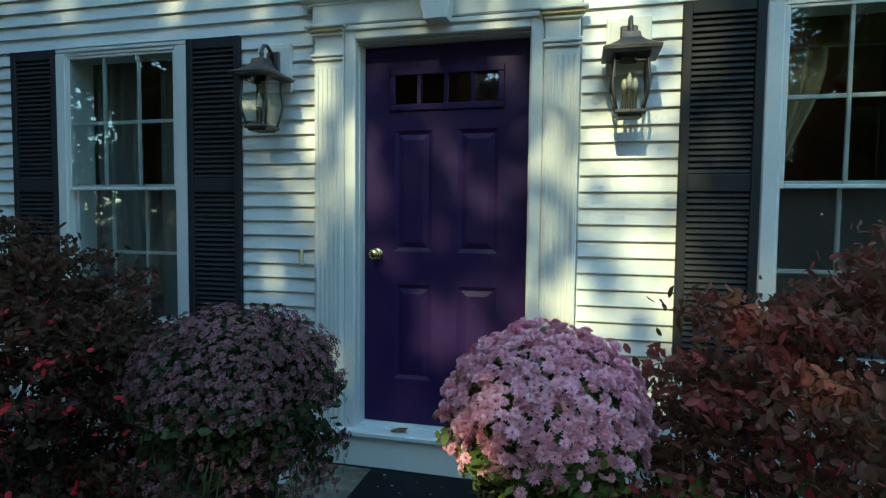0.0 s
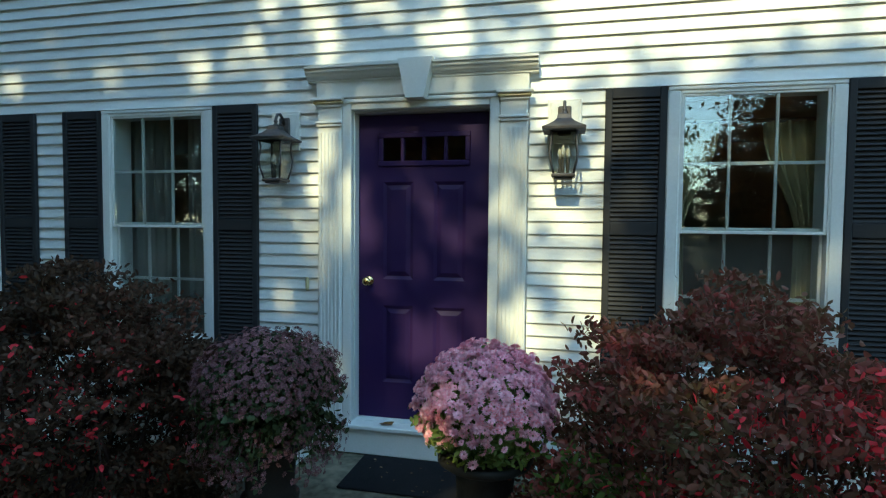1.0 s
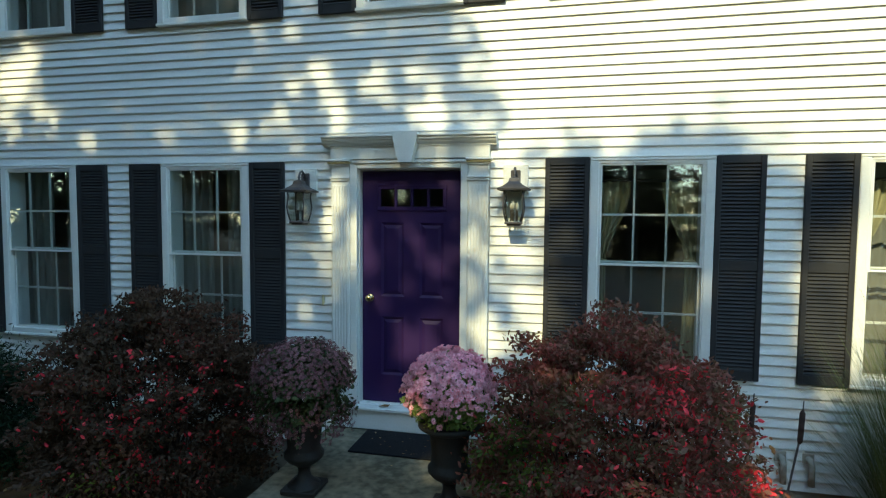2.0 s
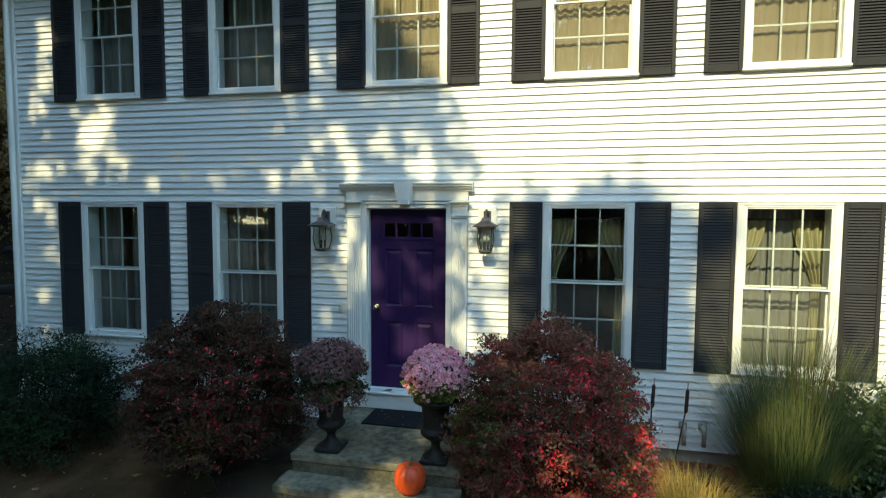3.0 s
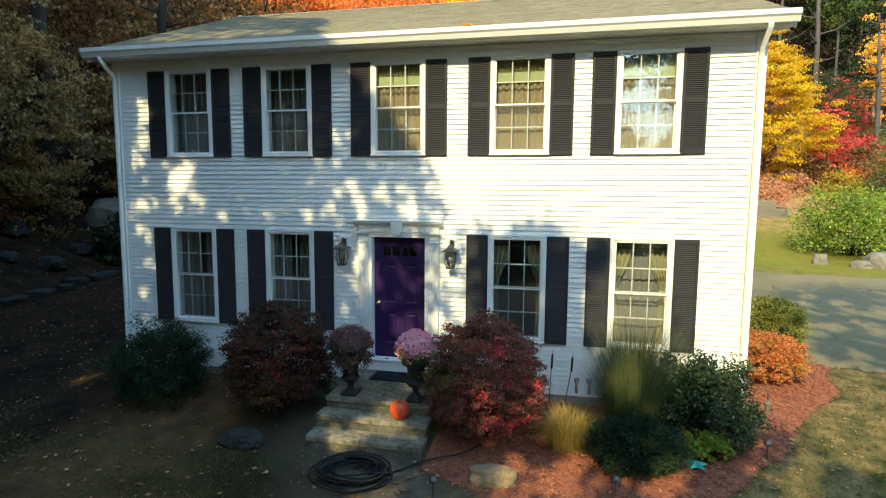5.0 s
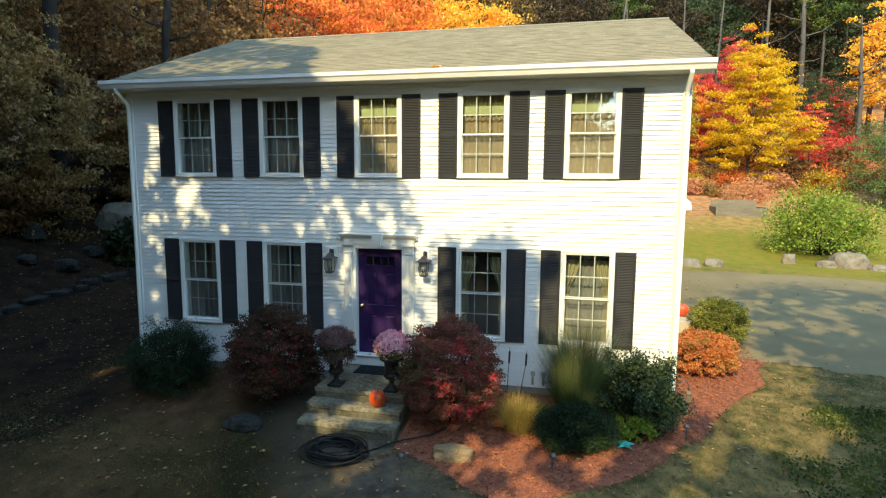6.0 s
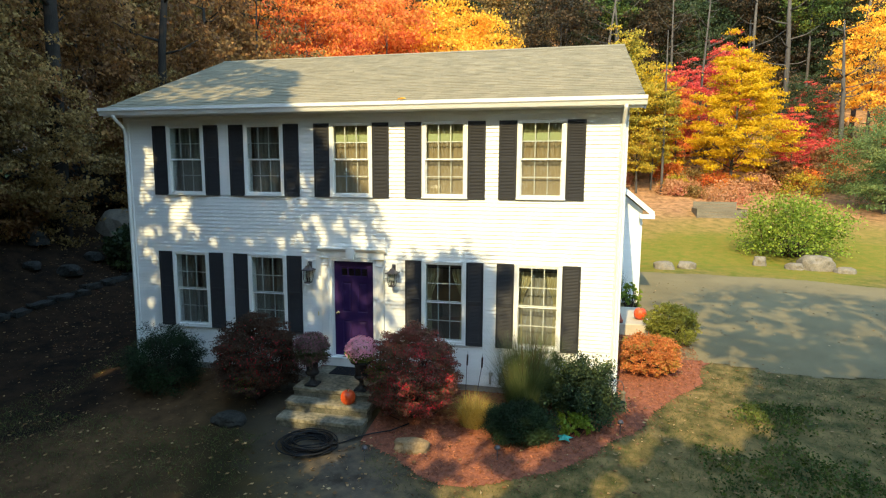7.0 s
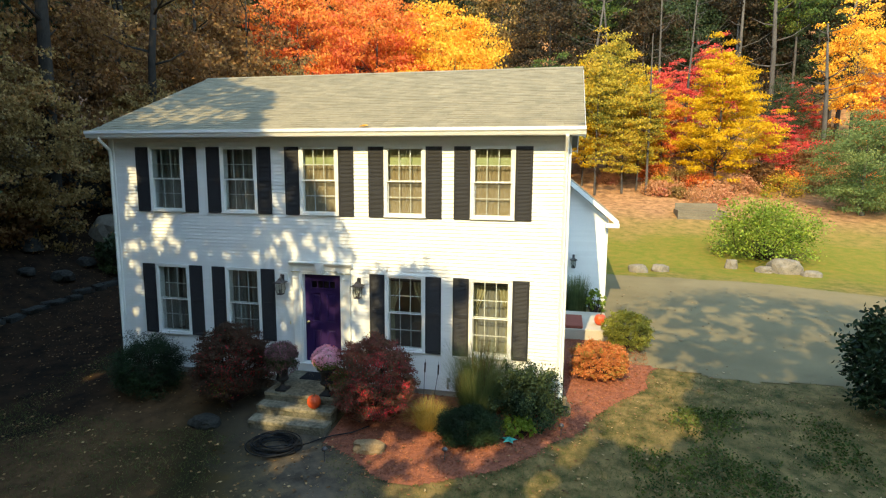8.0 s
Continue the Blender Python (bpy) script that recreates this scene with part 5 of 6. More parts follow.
# ---- low stone edging on the wooded bank ----
edging = thing("stone_edging", (0, 0, 0), "low dark edging of laid fieldstones on the bank", "stone edging")
rng = np.random.default_rng(23)
y = -0.6
while y < 9.5:
    L = rng.uniform(0.35, 0.75)
    x = -10.62 + 0.16 * math.sin(y * 0.7) + rng.normal() * 0.04
    for k in range(2):
        hgt = rng.uniform(0.13, 0.2)
        z = gz(x, y) - 0.17 + 0.13 * k
        bm = bmesh.new()
        bmesh.ops.create_cube(bm, size=1)
        bmesh.ops.subdivide_edges(bm, edges=bm.edges[:], cuts=2, use_grid_fill=True)
        for v in bm.verts:
            q = Vector((v.co.x * 0.36, v.co.y * L * 0.98, v.co.z * hgt + hgt / 2))
            edge_count = sum(abs(abs(c) - 0.5) < 1e-4 for c in v.co)
            v.co = q * (1 if edge_count < 2 else 0.93) + noise.noise_vector(Vector((x + q.x, y + q.y, z + q.z)) * 3.5) * 0.06
        me = bpy.data.meshes.new("stone")
        bm.to_mesh(me)
        bm.free()
        me.materials.append(ROCK_SHADED)
        p = part("stone", me, ROCK_SHADED, edging)
        p.matrix_local = pose(x + 0.05 * k, y + L / 2 + 0.18 * k, z, 0, 0, rng.uniform(-9, 9))
    y += L + 0.02

# ---- hose ----
hose = thing("garden_hose", (0.15, -2.52, gz(0.15, -2.52) + 0.012), "coiled black garden hose lying before the steps", "hose")
pts = []
rng = np.random.default_rng(77)
for i in range(420):
    a = 2 * math.pi * i / 30
    turn = i // 30
    r = 0.34 + 0.2 * noise.noise(Vector((turn * 1.7, 0, 0.4))) + 0.07 * math.sin(a * 0.93 + turn)
    pts.append((r * 1.15 * math.cos(a) + 0.05 * noise.noise(Vector((0, turn * 2.1, 0))), r * 0.95 * math.sin(a) + 0.04 * noise.noise(Vector((0, 0, turn * 2.3))), 0.005 + 0.011 * turn * 0.8 + 0.008 * math.sin(a * 2.3)))
pts = [(x, y, max(z, 0.004)) for x, y, z in pts]
part("coil", Shape().tube(pts, 0.012, 6), HOSE, hose, smooth=True)
part("lead", Shape().tube([(0.34, 0.05, 0.02), (0.55, 0.28, 0.012), (0.72, 0.42, 0.05), (0.95, 0.55, 0.08), (1.25, 0.7, 0.10), (1.5, 1.0, 0.12)], 0.012, 6), HOSE, hose, smooth=True)


# ---- trees ----
# Wanted sun patches, by ray hits on the front wall's plane; crowns carved accordingly.
# openings in the crowns: x, z, half width, half height, strength
OPENINGS = [(-4.05, 3.85, 0.30, 0.30, 1.3), (-4.85, 4.75, 0.24, 0.45, 0.72), (-4.95, 2.6, 0.25, 1.7, 0.8), (-3.2, 3.36, 1.2, 0.24, 0.58), (-2.0, 3.12, 0.8, 0.18, 0.56), (-0.4, 3.38, 0.8, 0.26, 0.58), (-4.4, 3.3, 0.5, 0.25, 0.58),
            (0.06, 1.36, 0.25, 0.19, 1.9), (-0.43, 2.12, 0.08, 0.20, 1.3), (-0.2, 2.75, 0.2, 0.12, 0.7), (-0.63, 2.0, 0.13, 1.0, 0.62), (0.62, 2.1, 0.12, 0.9, 0.54), (0.98, 2.3, 0.24, 0.8, 0.56), (1.3, 2.3, 0.16, 0.6, 0.62), (-0.92, 2.0, 0.16, 0.7, 0.55), (-3.0, 4.8, 1.2, 0.7, 0.42), (-1.2, 4.2, 0.8, 0.5, 0.42)]
FAR_OPENINGS = [(-5.2, 8.6, 1.8, 2.2, 0.84), (-3.2, 6.9, 1.4, 0.8, 0.66), (10.6, 5.6, 5.0, 3.0, 0.72), (6.9, 0.9, 0.9, 1.6, 1.5), (3.6, 1.9, 0.9, 0.9, 0.5), (4.5, 0.9, 0.5, 0.5, 0.35)]
# round openings that light the beds and the lawn: x, z, radius
GAPS = np.array([(1.45, 0.46, 0.06), (1.62, 0.38, 0.06), (1.36, 0.64, 0.06), (0.1, -1.0, 0.2), (-0.1, -1.35, 0.2), (3.0, -0.6, 0.35), (3.7, 0.3, 0.3), (0.54, 0.16, 0.15), (2.4, -1.75, 0.35), (0.5, -0.95, 0.36), (5.8, -1.1, 0.4),
                 (7.2, 0.6, 0.7), (7.6, 1.7, 0.6), (2.6, -0.2, 0.28), (2.1, -0.7, 0.25), (-5.6, -0.2, 0.3), (0.9, -2.2, 0.25), (3.05, -1.6, 0.5), (4.2, -1.4, 0.35), (3.5, -2.55, 0.5), (5.5, -2.1, 0.28)])


def in_gap(p):
    """True for leaves that would stand in one of the sun's openings."""
    k = -p[:, 1] / SUN_WAY.y
    x, z = p[:, 0] + k * SUN_WAY.x, p[:, 2] + k * SUN_WAY.z
    n = np.array([0.48 * noise.noise(Vector((a * 2.3, b * 2.0, 3.1))) + 0.78 * noise.noise(Vector((a * 6.4, b * 4.8, 8.2))) for a, b in zip(x, z)])
    far = np.array([0.75 * noise.noise(Vector((a * 1.7, b * 1.5, 5.1))) + 0.6 * noise.noise(Vector((a * 4.2, b * 3.4, 1.2))) for a, b in zip(x, z)])
    n = np.where(x > 5.6, far, n)
    level = np.full(len(x), 0.66)
    for cx, cz, rx, rz, strength in OPENINGS + FAR_OPENINGS:
        level -= strength * np.exp(-0.5 * (((x - cx) / rx) ** 2 + ((z - cz) / rz) ** 2) ** 1.5)
    edge = np.interp(z, [2.0, 3.2, 3.8, 4.2, 5.0, 5.9, 9.2, 11.0], [1.3, 0.9, 0.58, 0.45, -0.25, -1.3, -2.7, -5.4])
    beyond = (z > 2.95 + 0.36 * np.exp(-((x - 2.4) / 0.36) ** 2) + 0.5 * n) & (x > edge + 0.35 * n) & (x < 5.5)
    wave = 1 + 0.55 * np.sin(7.3 * x + 2.1 * z) * np.sin(6.1 * z - 1.7 * x + 0.6)
    wave *= 1 + 0.4 * np.sin(16 * x + 4 * z) * np.sin(14 * z - 5 * x)
    round_gap = (np.hypot((x[:, None] - GAPS[:, 0]) * 1.15, (z[:, None] - GAPS[:, 1]) * 0.9) < (GAPS[:, 2] + 0.07) * wave[:, None]).any(1)
    thin = (np.random.default_rng(71).random(len(x)) < 0.95) | (level < -0.6)
    return ((n > level) & thin) | beyond | round_gap


def tree(name, label, height, crown_r, crown_h, seed, material, leaf, clumps, per, lo=0.35, trunk_r=0.2, bare=0.3, cl=0.12, flat=0.36, gaps=0.25, limbs=26, lean=0.0, at=None, rough=0.42, taper=0.0):
    """A tapered trunk with limbs and a crown of leaf clumps."""
    rng = np.random.default_rng(seed)
    t = thing(name, (0, 0, 0), label, "tree", "autumn trees")
    h0 = height * bare
    top = Vector((lean * height * 0.3, 0, height * 0.82))
    tr = Shape().tube([(0, 0, -0.4), (0.02, 0, 0.3), (lean * h0 * 0.3, 0.05, h0), (top.x * 0.6, 0.1, height * 0.6), top], [trunk_r * 1.35, trunk_r, trunk_r * 0.8, trunk_r * 0.45, trunk_r * 0.1], 10)
    c = dome_points(clumps, crown_r, crown_r, crown_h * 0.5, rng, lo, gaps, rough, seed * 2.3)
    c[:, :2] *= (1 + taper * (0.15 - 0.85 * c[:, 2:3] / (crown_h * 0.5)))
    c[:, 2] += height - crown_h * 0.5
    c[:, 0] += lean * height * 0.25
    for i in rng.choice(len(c), min(limbs, len(c)), replace=False):
        e = Vector(c[i])
        zt = min(max(h0 * 0.8, e.z - 0.6 * math.hypot(e.x, e.y)), height * 0.75)
        b = Vector((lean * zt * 0.3, 0, zt))
        k = trunk_r * 0.35 * (1.1 - zt / height)
        mid = b.lerp(e, 0.5) + Vector((0, 0, -0.04 * (e - b).length)) + Vector(rng.normal(size=3)) * 0.1
        tr.tube([b, mid, e], [k, k * 0.6, k * 0.15], 5)
    part("trunk", tr, BARK, t, "grey bark trunk and limbs", smooth=True)
    pts = clump_points(c, cl * crown_r, per, rng, flat)
    if at is not None:
        pts = pts[~in_gap(pts + np.array(at))]
    v, f = leaf_shape(pts, leaf, seed=seed, up=0.6, tri=True, long=1.1)
    part("crown", raw_mesh("crown", v, f, material), material, t, kind="stuff")
    return t


def recolour(t, material, label):
    for o in t.children:
        if o.name.startswith("crown"):
            o.material_slots[0].link = "OBJECT"
            o.material_slots[0].material = material
    return tagged(t, label)


L_YELLOW = leaf_mat("yellow_maple_leaf", [(0.38, 0.185, 0.008), (0.57, 0.335, 0.01), (0.67, 0.44, 0.014)], scale=0.4)
L_ORANGE = leaf_mat("orange_maple_leaf", [(0.44, 0.07, 0.03), (0.66, 0.14, 0.045), (0.76, 0.26, 0.045), (0.52, 0.26, 0.05)], scale=0.3)
L_GOLD = leaf_mat("golden_orange_leaf", [(0.62, 0.20, 0.02), (0.82, 0.36, 0.03), (0.88, 0.50, 0.05), (0.40, 0.26, 0.04)], scale=0.35)
L_RED = leaf_mat("red_maple_leaf", [(0.35, 0.03, 0.03), (0.60, 0.06, 0.06), (0.65, 0.16, 0.08)], scale=0.4)
L_RUST = leaf_mat("rust_oak_leaf", [(0.065, 0.034, 0.014), (0.18, 0.086, 0.029), (0.33, 0.18, 0.055)], scale=0.3)
L_GREEN = leaf_mat("green_leaf", [(0.03, 0.06, 0.015), (0.08, 0.12, 0.025), (0.20, 0.20, 0.03)], scale=0.3)
L_MIX = leaf_mat("turning_leaf", [(0.10, 0.11, 0.018), (0.31, 0.24, 0.03), (0.52, 0.36, 0.033), (0.50, 0.22, 0.03)], scale=0.25)
L_TAN = leaf_mat("dull_olive_leaf", [(0.085, 0.062, 0.024), (0.18, 0.115, 0.038), (0.32, 0.21, 0.07), (0.28, 0.12, 0.04)], scale=0.3)
# leaf colour that carries the shade of the wood's interior
L_SHADED = leaf_mat("woodland_shade_leaf", [(0.012, 0.012, 0.006), (0.032, 0.024, 0.011), (0.085, 0.046, 0.018)], translucent=0.15, scale=0.3)
L_FIR = leaf_mat("soft_green_fir_needles", [(0.04, 0.08, 0.025), (0.11, 0.15, 0.045), (0.22, 0.24, 0.07)], translucent=0.15, scale=0.5)
L_PINE = leaf_mat("dark_pine_needles", [(0.013, 0.022, 0.009), (0.030, 0.044, 0.016), (0.058, 0.072, 0.022)], translucent=0.1, scale=0.3)

broad = [tree("tree", "orange maple tree in full autumn colour", 13.0, 4.6, 10.8, 51, L_ORANGE, 0.15, 340, 105, trunk_r=0.22, bare=0.2, gaps=0.5, cl=0.085, flat=0.3),
         tree("tree", "rust-brown oak tree at the wood's edge", 16.0, 4.0, 11.5, 52, L_RUST, 0.185, 225, 60, trunk_r=0.20, bare=0.3, gaps=0.46, cl=0.1),
         tree("tree", "tall half-bare tree in the woods", 19.0, 3.2, 8.0, 53, L_MIX, 0.18, 150, 54, trunk_r=0.15, bare=0.5, gaps=0.42),
         tree("tree", "bushy young tree with leaves to the ground", 9.0, 3.2, 9.2, 55, L_RUST, 0.14, 250, 76, trunk_r=0.10, bare=0.08, gaps=0.46, lo=0.3, cl=0.1),
         tree("tree", "slim airy maple sapling", 10.0, 2.3, 8.6, 56, L_MIX, 0.12, 150, 76, trunk_r=0.09, bare=0.15, gaps=0.5, lo=0.3, flat=0.26, taper=0.4)]
yellow = tree("tree", "bright yellow maple tree above the lawn", 12.2, 3.6, 11.6, 54, L_YELLOW, 0.13, 300, 135, trunk_r=0.18, bare=0.10, gaps=0.46, lean=0.12, taper=0.62, flat=0.3, cl=0.09)
yellow.matrix_world = pose(16.0, 34.0, gz(16.0, 34) - 0.1)
yellow.scale = (0.82, 0.82, 0.86)

COLOURS = {"o": (L_ORANGE, "orange maple tree in full autumn colour"), "y": (L_YELLOW, "yellow maple tree on the wooded hill"), "r": (L_RED, "red maple tree on the wooded hill"),
           "b": (L_RUST, "rust-brown oak tree on the wooded hill"), "g": (L_GREEN, "green leafy tree on the wooded hill"), "m": (L_MIX, "half-turned yellow and green tree in the woods"), "p": (L_PINE, "dark evergreen tree in the woods"), "d": (L_GOLD, "golden-orange maple tree behind the house"), "t": (L_TAN, "dull olive and brown tree in the woods"), "k": (L_SHADED, "woodland tree with shade put into its brown leaves")}
# k crowns, and many p, stand in for shade deep in the wood
FOREST = [  # x, y, kind of crown, colour, scale, turn
    (-15.0, 29, 0, "o", 1.0, 10), (-9.0, 30, 0, "o", 1.08, 80), (-3.0, 30, 0, "d", 1.0, 140), (-12, 35, 0, "o", 1.15, 200), (-6.5, 36, 0, "d", 1.05, 20),
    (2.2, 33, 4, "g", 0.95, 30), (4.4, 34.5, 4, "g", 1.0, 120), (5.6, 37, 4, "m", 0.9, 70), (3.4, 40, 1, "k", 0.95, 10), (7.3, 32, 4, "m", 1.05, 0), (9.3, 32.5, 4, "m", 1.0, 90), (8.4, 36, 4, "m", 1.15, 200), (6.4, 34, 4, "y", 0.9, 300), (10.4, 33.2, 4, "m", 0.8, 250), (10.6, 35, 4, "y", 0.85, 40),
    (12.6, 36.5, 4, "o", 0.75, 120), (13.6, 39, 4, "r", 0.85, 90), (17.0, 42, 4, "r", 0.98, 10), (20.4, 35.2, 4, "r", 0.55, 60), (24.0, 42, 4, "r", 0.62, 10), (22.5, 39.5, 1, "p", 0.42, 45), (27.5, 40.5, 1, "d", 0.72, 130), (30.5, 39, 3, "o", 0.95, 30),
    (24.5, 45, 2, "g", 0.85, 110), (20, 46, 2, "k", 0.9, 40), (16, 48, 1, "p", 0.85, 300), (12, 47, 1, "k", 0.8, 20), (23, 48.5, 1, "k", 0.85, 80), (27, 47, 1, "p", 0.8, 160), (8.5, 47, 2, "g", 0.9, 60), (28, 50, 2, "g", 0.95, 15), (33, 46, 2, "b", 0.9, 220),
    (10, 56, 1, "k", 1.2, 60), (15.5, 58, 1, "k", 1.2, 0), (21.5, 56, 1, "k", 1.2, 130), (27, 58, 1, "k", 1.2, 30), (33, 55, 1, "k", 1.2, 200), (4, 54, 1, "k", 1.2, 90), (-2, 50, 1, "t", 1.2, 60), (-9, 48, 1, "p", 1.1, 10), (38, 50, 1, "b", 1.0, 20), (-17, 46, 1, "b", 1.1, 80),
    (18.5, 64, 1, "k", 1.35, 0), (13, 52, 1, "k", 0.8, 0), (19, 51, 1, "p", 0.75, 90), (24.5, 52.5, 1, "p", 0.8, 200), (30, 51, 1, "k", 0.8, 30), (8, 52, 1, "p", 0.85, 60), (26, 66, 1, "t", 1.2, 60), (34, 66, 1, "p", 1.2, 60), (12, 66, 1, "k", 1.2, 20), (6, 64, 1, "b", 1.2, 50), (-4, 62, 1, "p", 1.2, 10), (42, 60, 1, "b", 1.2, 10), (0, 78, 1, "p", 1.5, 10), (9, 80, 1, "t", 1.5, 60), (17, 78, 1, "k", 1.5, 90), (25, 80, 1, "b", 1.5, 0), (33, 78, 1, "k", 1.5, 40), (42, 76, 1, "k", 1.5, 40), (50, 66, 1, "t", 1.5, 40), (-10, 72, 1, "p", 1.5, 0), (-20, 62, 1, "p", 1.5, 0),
    (31, 30, 3, "p", 0.85, 45), (34.5, 33, 3, "p", 1.0, 160), (37, 42, 1, "b", 0.9, 15), (36, 24, 1, "b", 0.9, 15),
    (-19.5, 34, 1, "p", 1.05, 0), (-24, 32, 1, "t", 1.1, 60), (-20.5, 26, 3, "t", 1.0, 0), (-23.5, 27.5, 1, "b", 0.9, 60), (-11, 20.5, 3, "t", 1.0, 20), (-14.5, 19, 3, "b", 1.2, 120), (-18.5, 20, 1, "b", 0.95, 10), (-10.5, 15, 3, "t", 0.85, 90), (-13.5, 13.5, 3, "b", 1.05, 20), (-17.5, 14, 1, "t", 0.9, 75),
    (-12.2, 9.5, 3, "t", 0.75, 220), (-15.5, 9, 3, "b", 1.0, 40), (-19.5, 9, 1, "p", 1.05, 70), (-22, 15, 1, "b", 1.1, 130), (-23, 23, 1, "t", 1.1, 300), (-13.5, 5, 3, "t", 0.7, 0), (-17, 4, 3, "t", 0.95, 25), (-20.5, 2, 1, "b", 1.0, 85), (-27, 29, 1, "p", 1.2, 0), (-26, 10, 1, "p", 1.2, 50), (-29, 19, 1, "b", 1.1, 50), (-30, 37, 1, "p", 1.5, 0), (-24, 45, 1, "p", 1.5, 90), (-13, 43, 1, "p", 1.4, 30),
]
used = set()
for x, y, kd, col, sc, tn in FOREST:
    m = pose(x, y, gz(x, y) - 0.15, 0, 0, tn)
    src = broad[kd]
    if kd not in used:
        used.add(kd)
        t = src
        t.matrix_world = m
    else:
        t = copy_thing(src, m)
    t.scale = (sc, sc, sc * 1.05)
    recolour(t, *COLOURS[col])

fir = tree("tree", "soft green fir tree at the lawn's edge", 6.4, 2.7, 6.3, 57, L_FIR, 0.085, 300, 120, trunk_r=0.14, bare=0.05, gaps=0.3, lo=0.3, flat=0.3)
fir.matrix_world = pose(23.2, 28.0, gz(23.2, 28.0) - 0.1)


def bare_tree(x, y, h, r, seed):
    """A bare grey trunk with thin leafless branches."""
    rg = np.random.default_rng(seed)
    t = thing("bare_tree", (x, y, gz(x, y) - 0.1), "leafless grey tree trunk in the woods", "tree", "bare trees")
    lx, ly = rg.normal() * 0.05 * h, rg.normal() * 0.03 * h
    mid = Vector((lx * 0.3, ly * 0.2, h * 0.5))
    s = Shape().tube([(0, 0, -0.3), (0, 0, 0.2), mid, (lx, ly, h)], [r * 1.3, r, r * 0.75, r * 0.25], 9)
    for i in range(14):
        k = rg.uniform(0.4, 0.97)
        b = Vector((lx * 0.3, ly * 0.2, h * 0.5)).lerp(Vector((lx, ly, h)), (k - 0.5) * 2) if k > 0.5 else mid * (k * 2)
        a = rg.uniform(0, 2 * math.pi)
        L = rg.uniform(0.08, 0.2) * h
        e = b + Vector((math.cos(a) * L, math.sin(a) * L, L * rg.uniform(0.2, 0.7)))
        s.tube([b, b.lerp(e, 0.5) + Vector((0, 0, -0.08 * L)), e], [r * 0.3, r * 0.2, r * 0.06], 5)
    part("trunk", s, BARK_SHADED if x < 0 else BARK, t, "bark trunk and limbs", smooth=True)
    return t


for i, (x, y, h, r) in enumerate(((11.0, 32.2, 11.5, 0.10), (14.6, 39.0, 14, 0.13), (19.7, 44, 16, 0.19), (22.0, 42, 18, 0.24), (24.9, 38.5, 11, 0.20), (6.7, 39, 17, 0.15), (17.0, 47, 17, 0.17), (13.0, 43, 15, 0.14), (27.8, 44, 16, 0.2), (8.8, 41, 16, 0.14), (-14.5, 16, 13, 0.16), (-16.5, 11, 14, 0.2), (-12.8, 18, 12, 0.13), (-20.1, 11.6, 21, 0.34), (-18.6, 12.2, 19, 0.24), (-17.2, 6.8, 18, 0.26), (-15.2, 12.6, 17, 0.2), (-21.5, 8.2, 20, 0.32), (-13.7, 6.1, 18, 0.27), (-14.9, 4.4, 19, 0.3), (-12.3, 9.6, 16, 0.2))):
    bare_tree(x, y, h, r, 300 + i)

# unseen trees added behind the camera to shade the lawn and house front
SHADE = [  # x, y, crown centre height, crown radius, crown half height, leaf, clumps, colour
    (-7.2, -14, 13.5, 6.0, 8.6, 0.32, 1050, L_GREEN), (0.0, -16, 14.6, 1.1, 1.9, 0.20, 85, L_MIX), (0.05, -16.5, 10.6, 2.9, 3.7, 0.27, 300, L_MIX), (3.6, -16.5, 10.2, 1.7, 3.2, 0.26, 130, L_MIX), (8.9, -15, 17.0, 4.6, 3.0, 0.26, 400, L_RUST),
    (8.2, -13.8, 11.4, 3.0, 5.6, 0.26, 400, L_GREEN), (13.4, -14, 10.0, 3.0, 4.6, 0.28, 240, L_RUST), (-7.0, -15, 8.0, 4.6, 5.4, 0.32, 460, L_RUST)]
for i, (x, y, zc, r, hh, lf, cn, m) in enumerate(SHADE):
    z = gz(x, y)
    t = tree("tree", "tall leafy tree out of view, crown carved for sun patches", zc + hh - z, r, 2 * hh, 80 + i, m, lf * 0.52, cn, 125, trunk_r=0.22, bare=0.35, gaps=0.15, cl=0.12, lo=0.15, flat=0.6, at=(x, y, z), rough=0.2)
    t.matrix_world = pose(x, y, z)
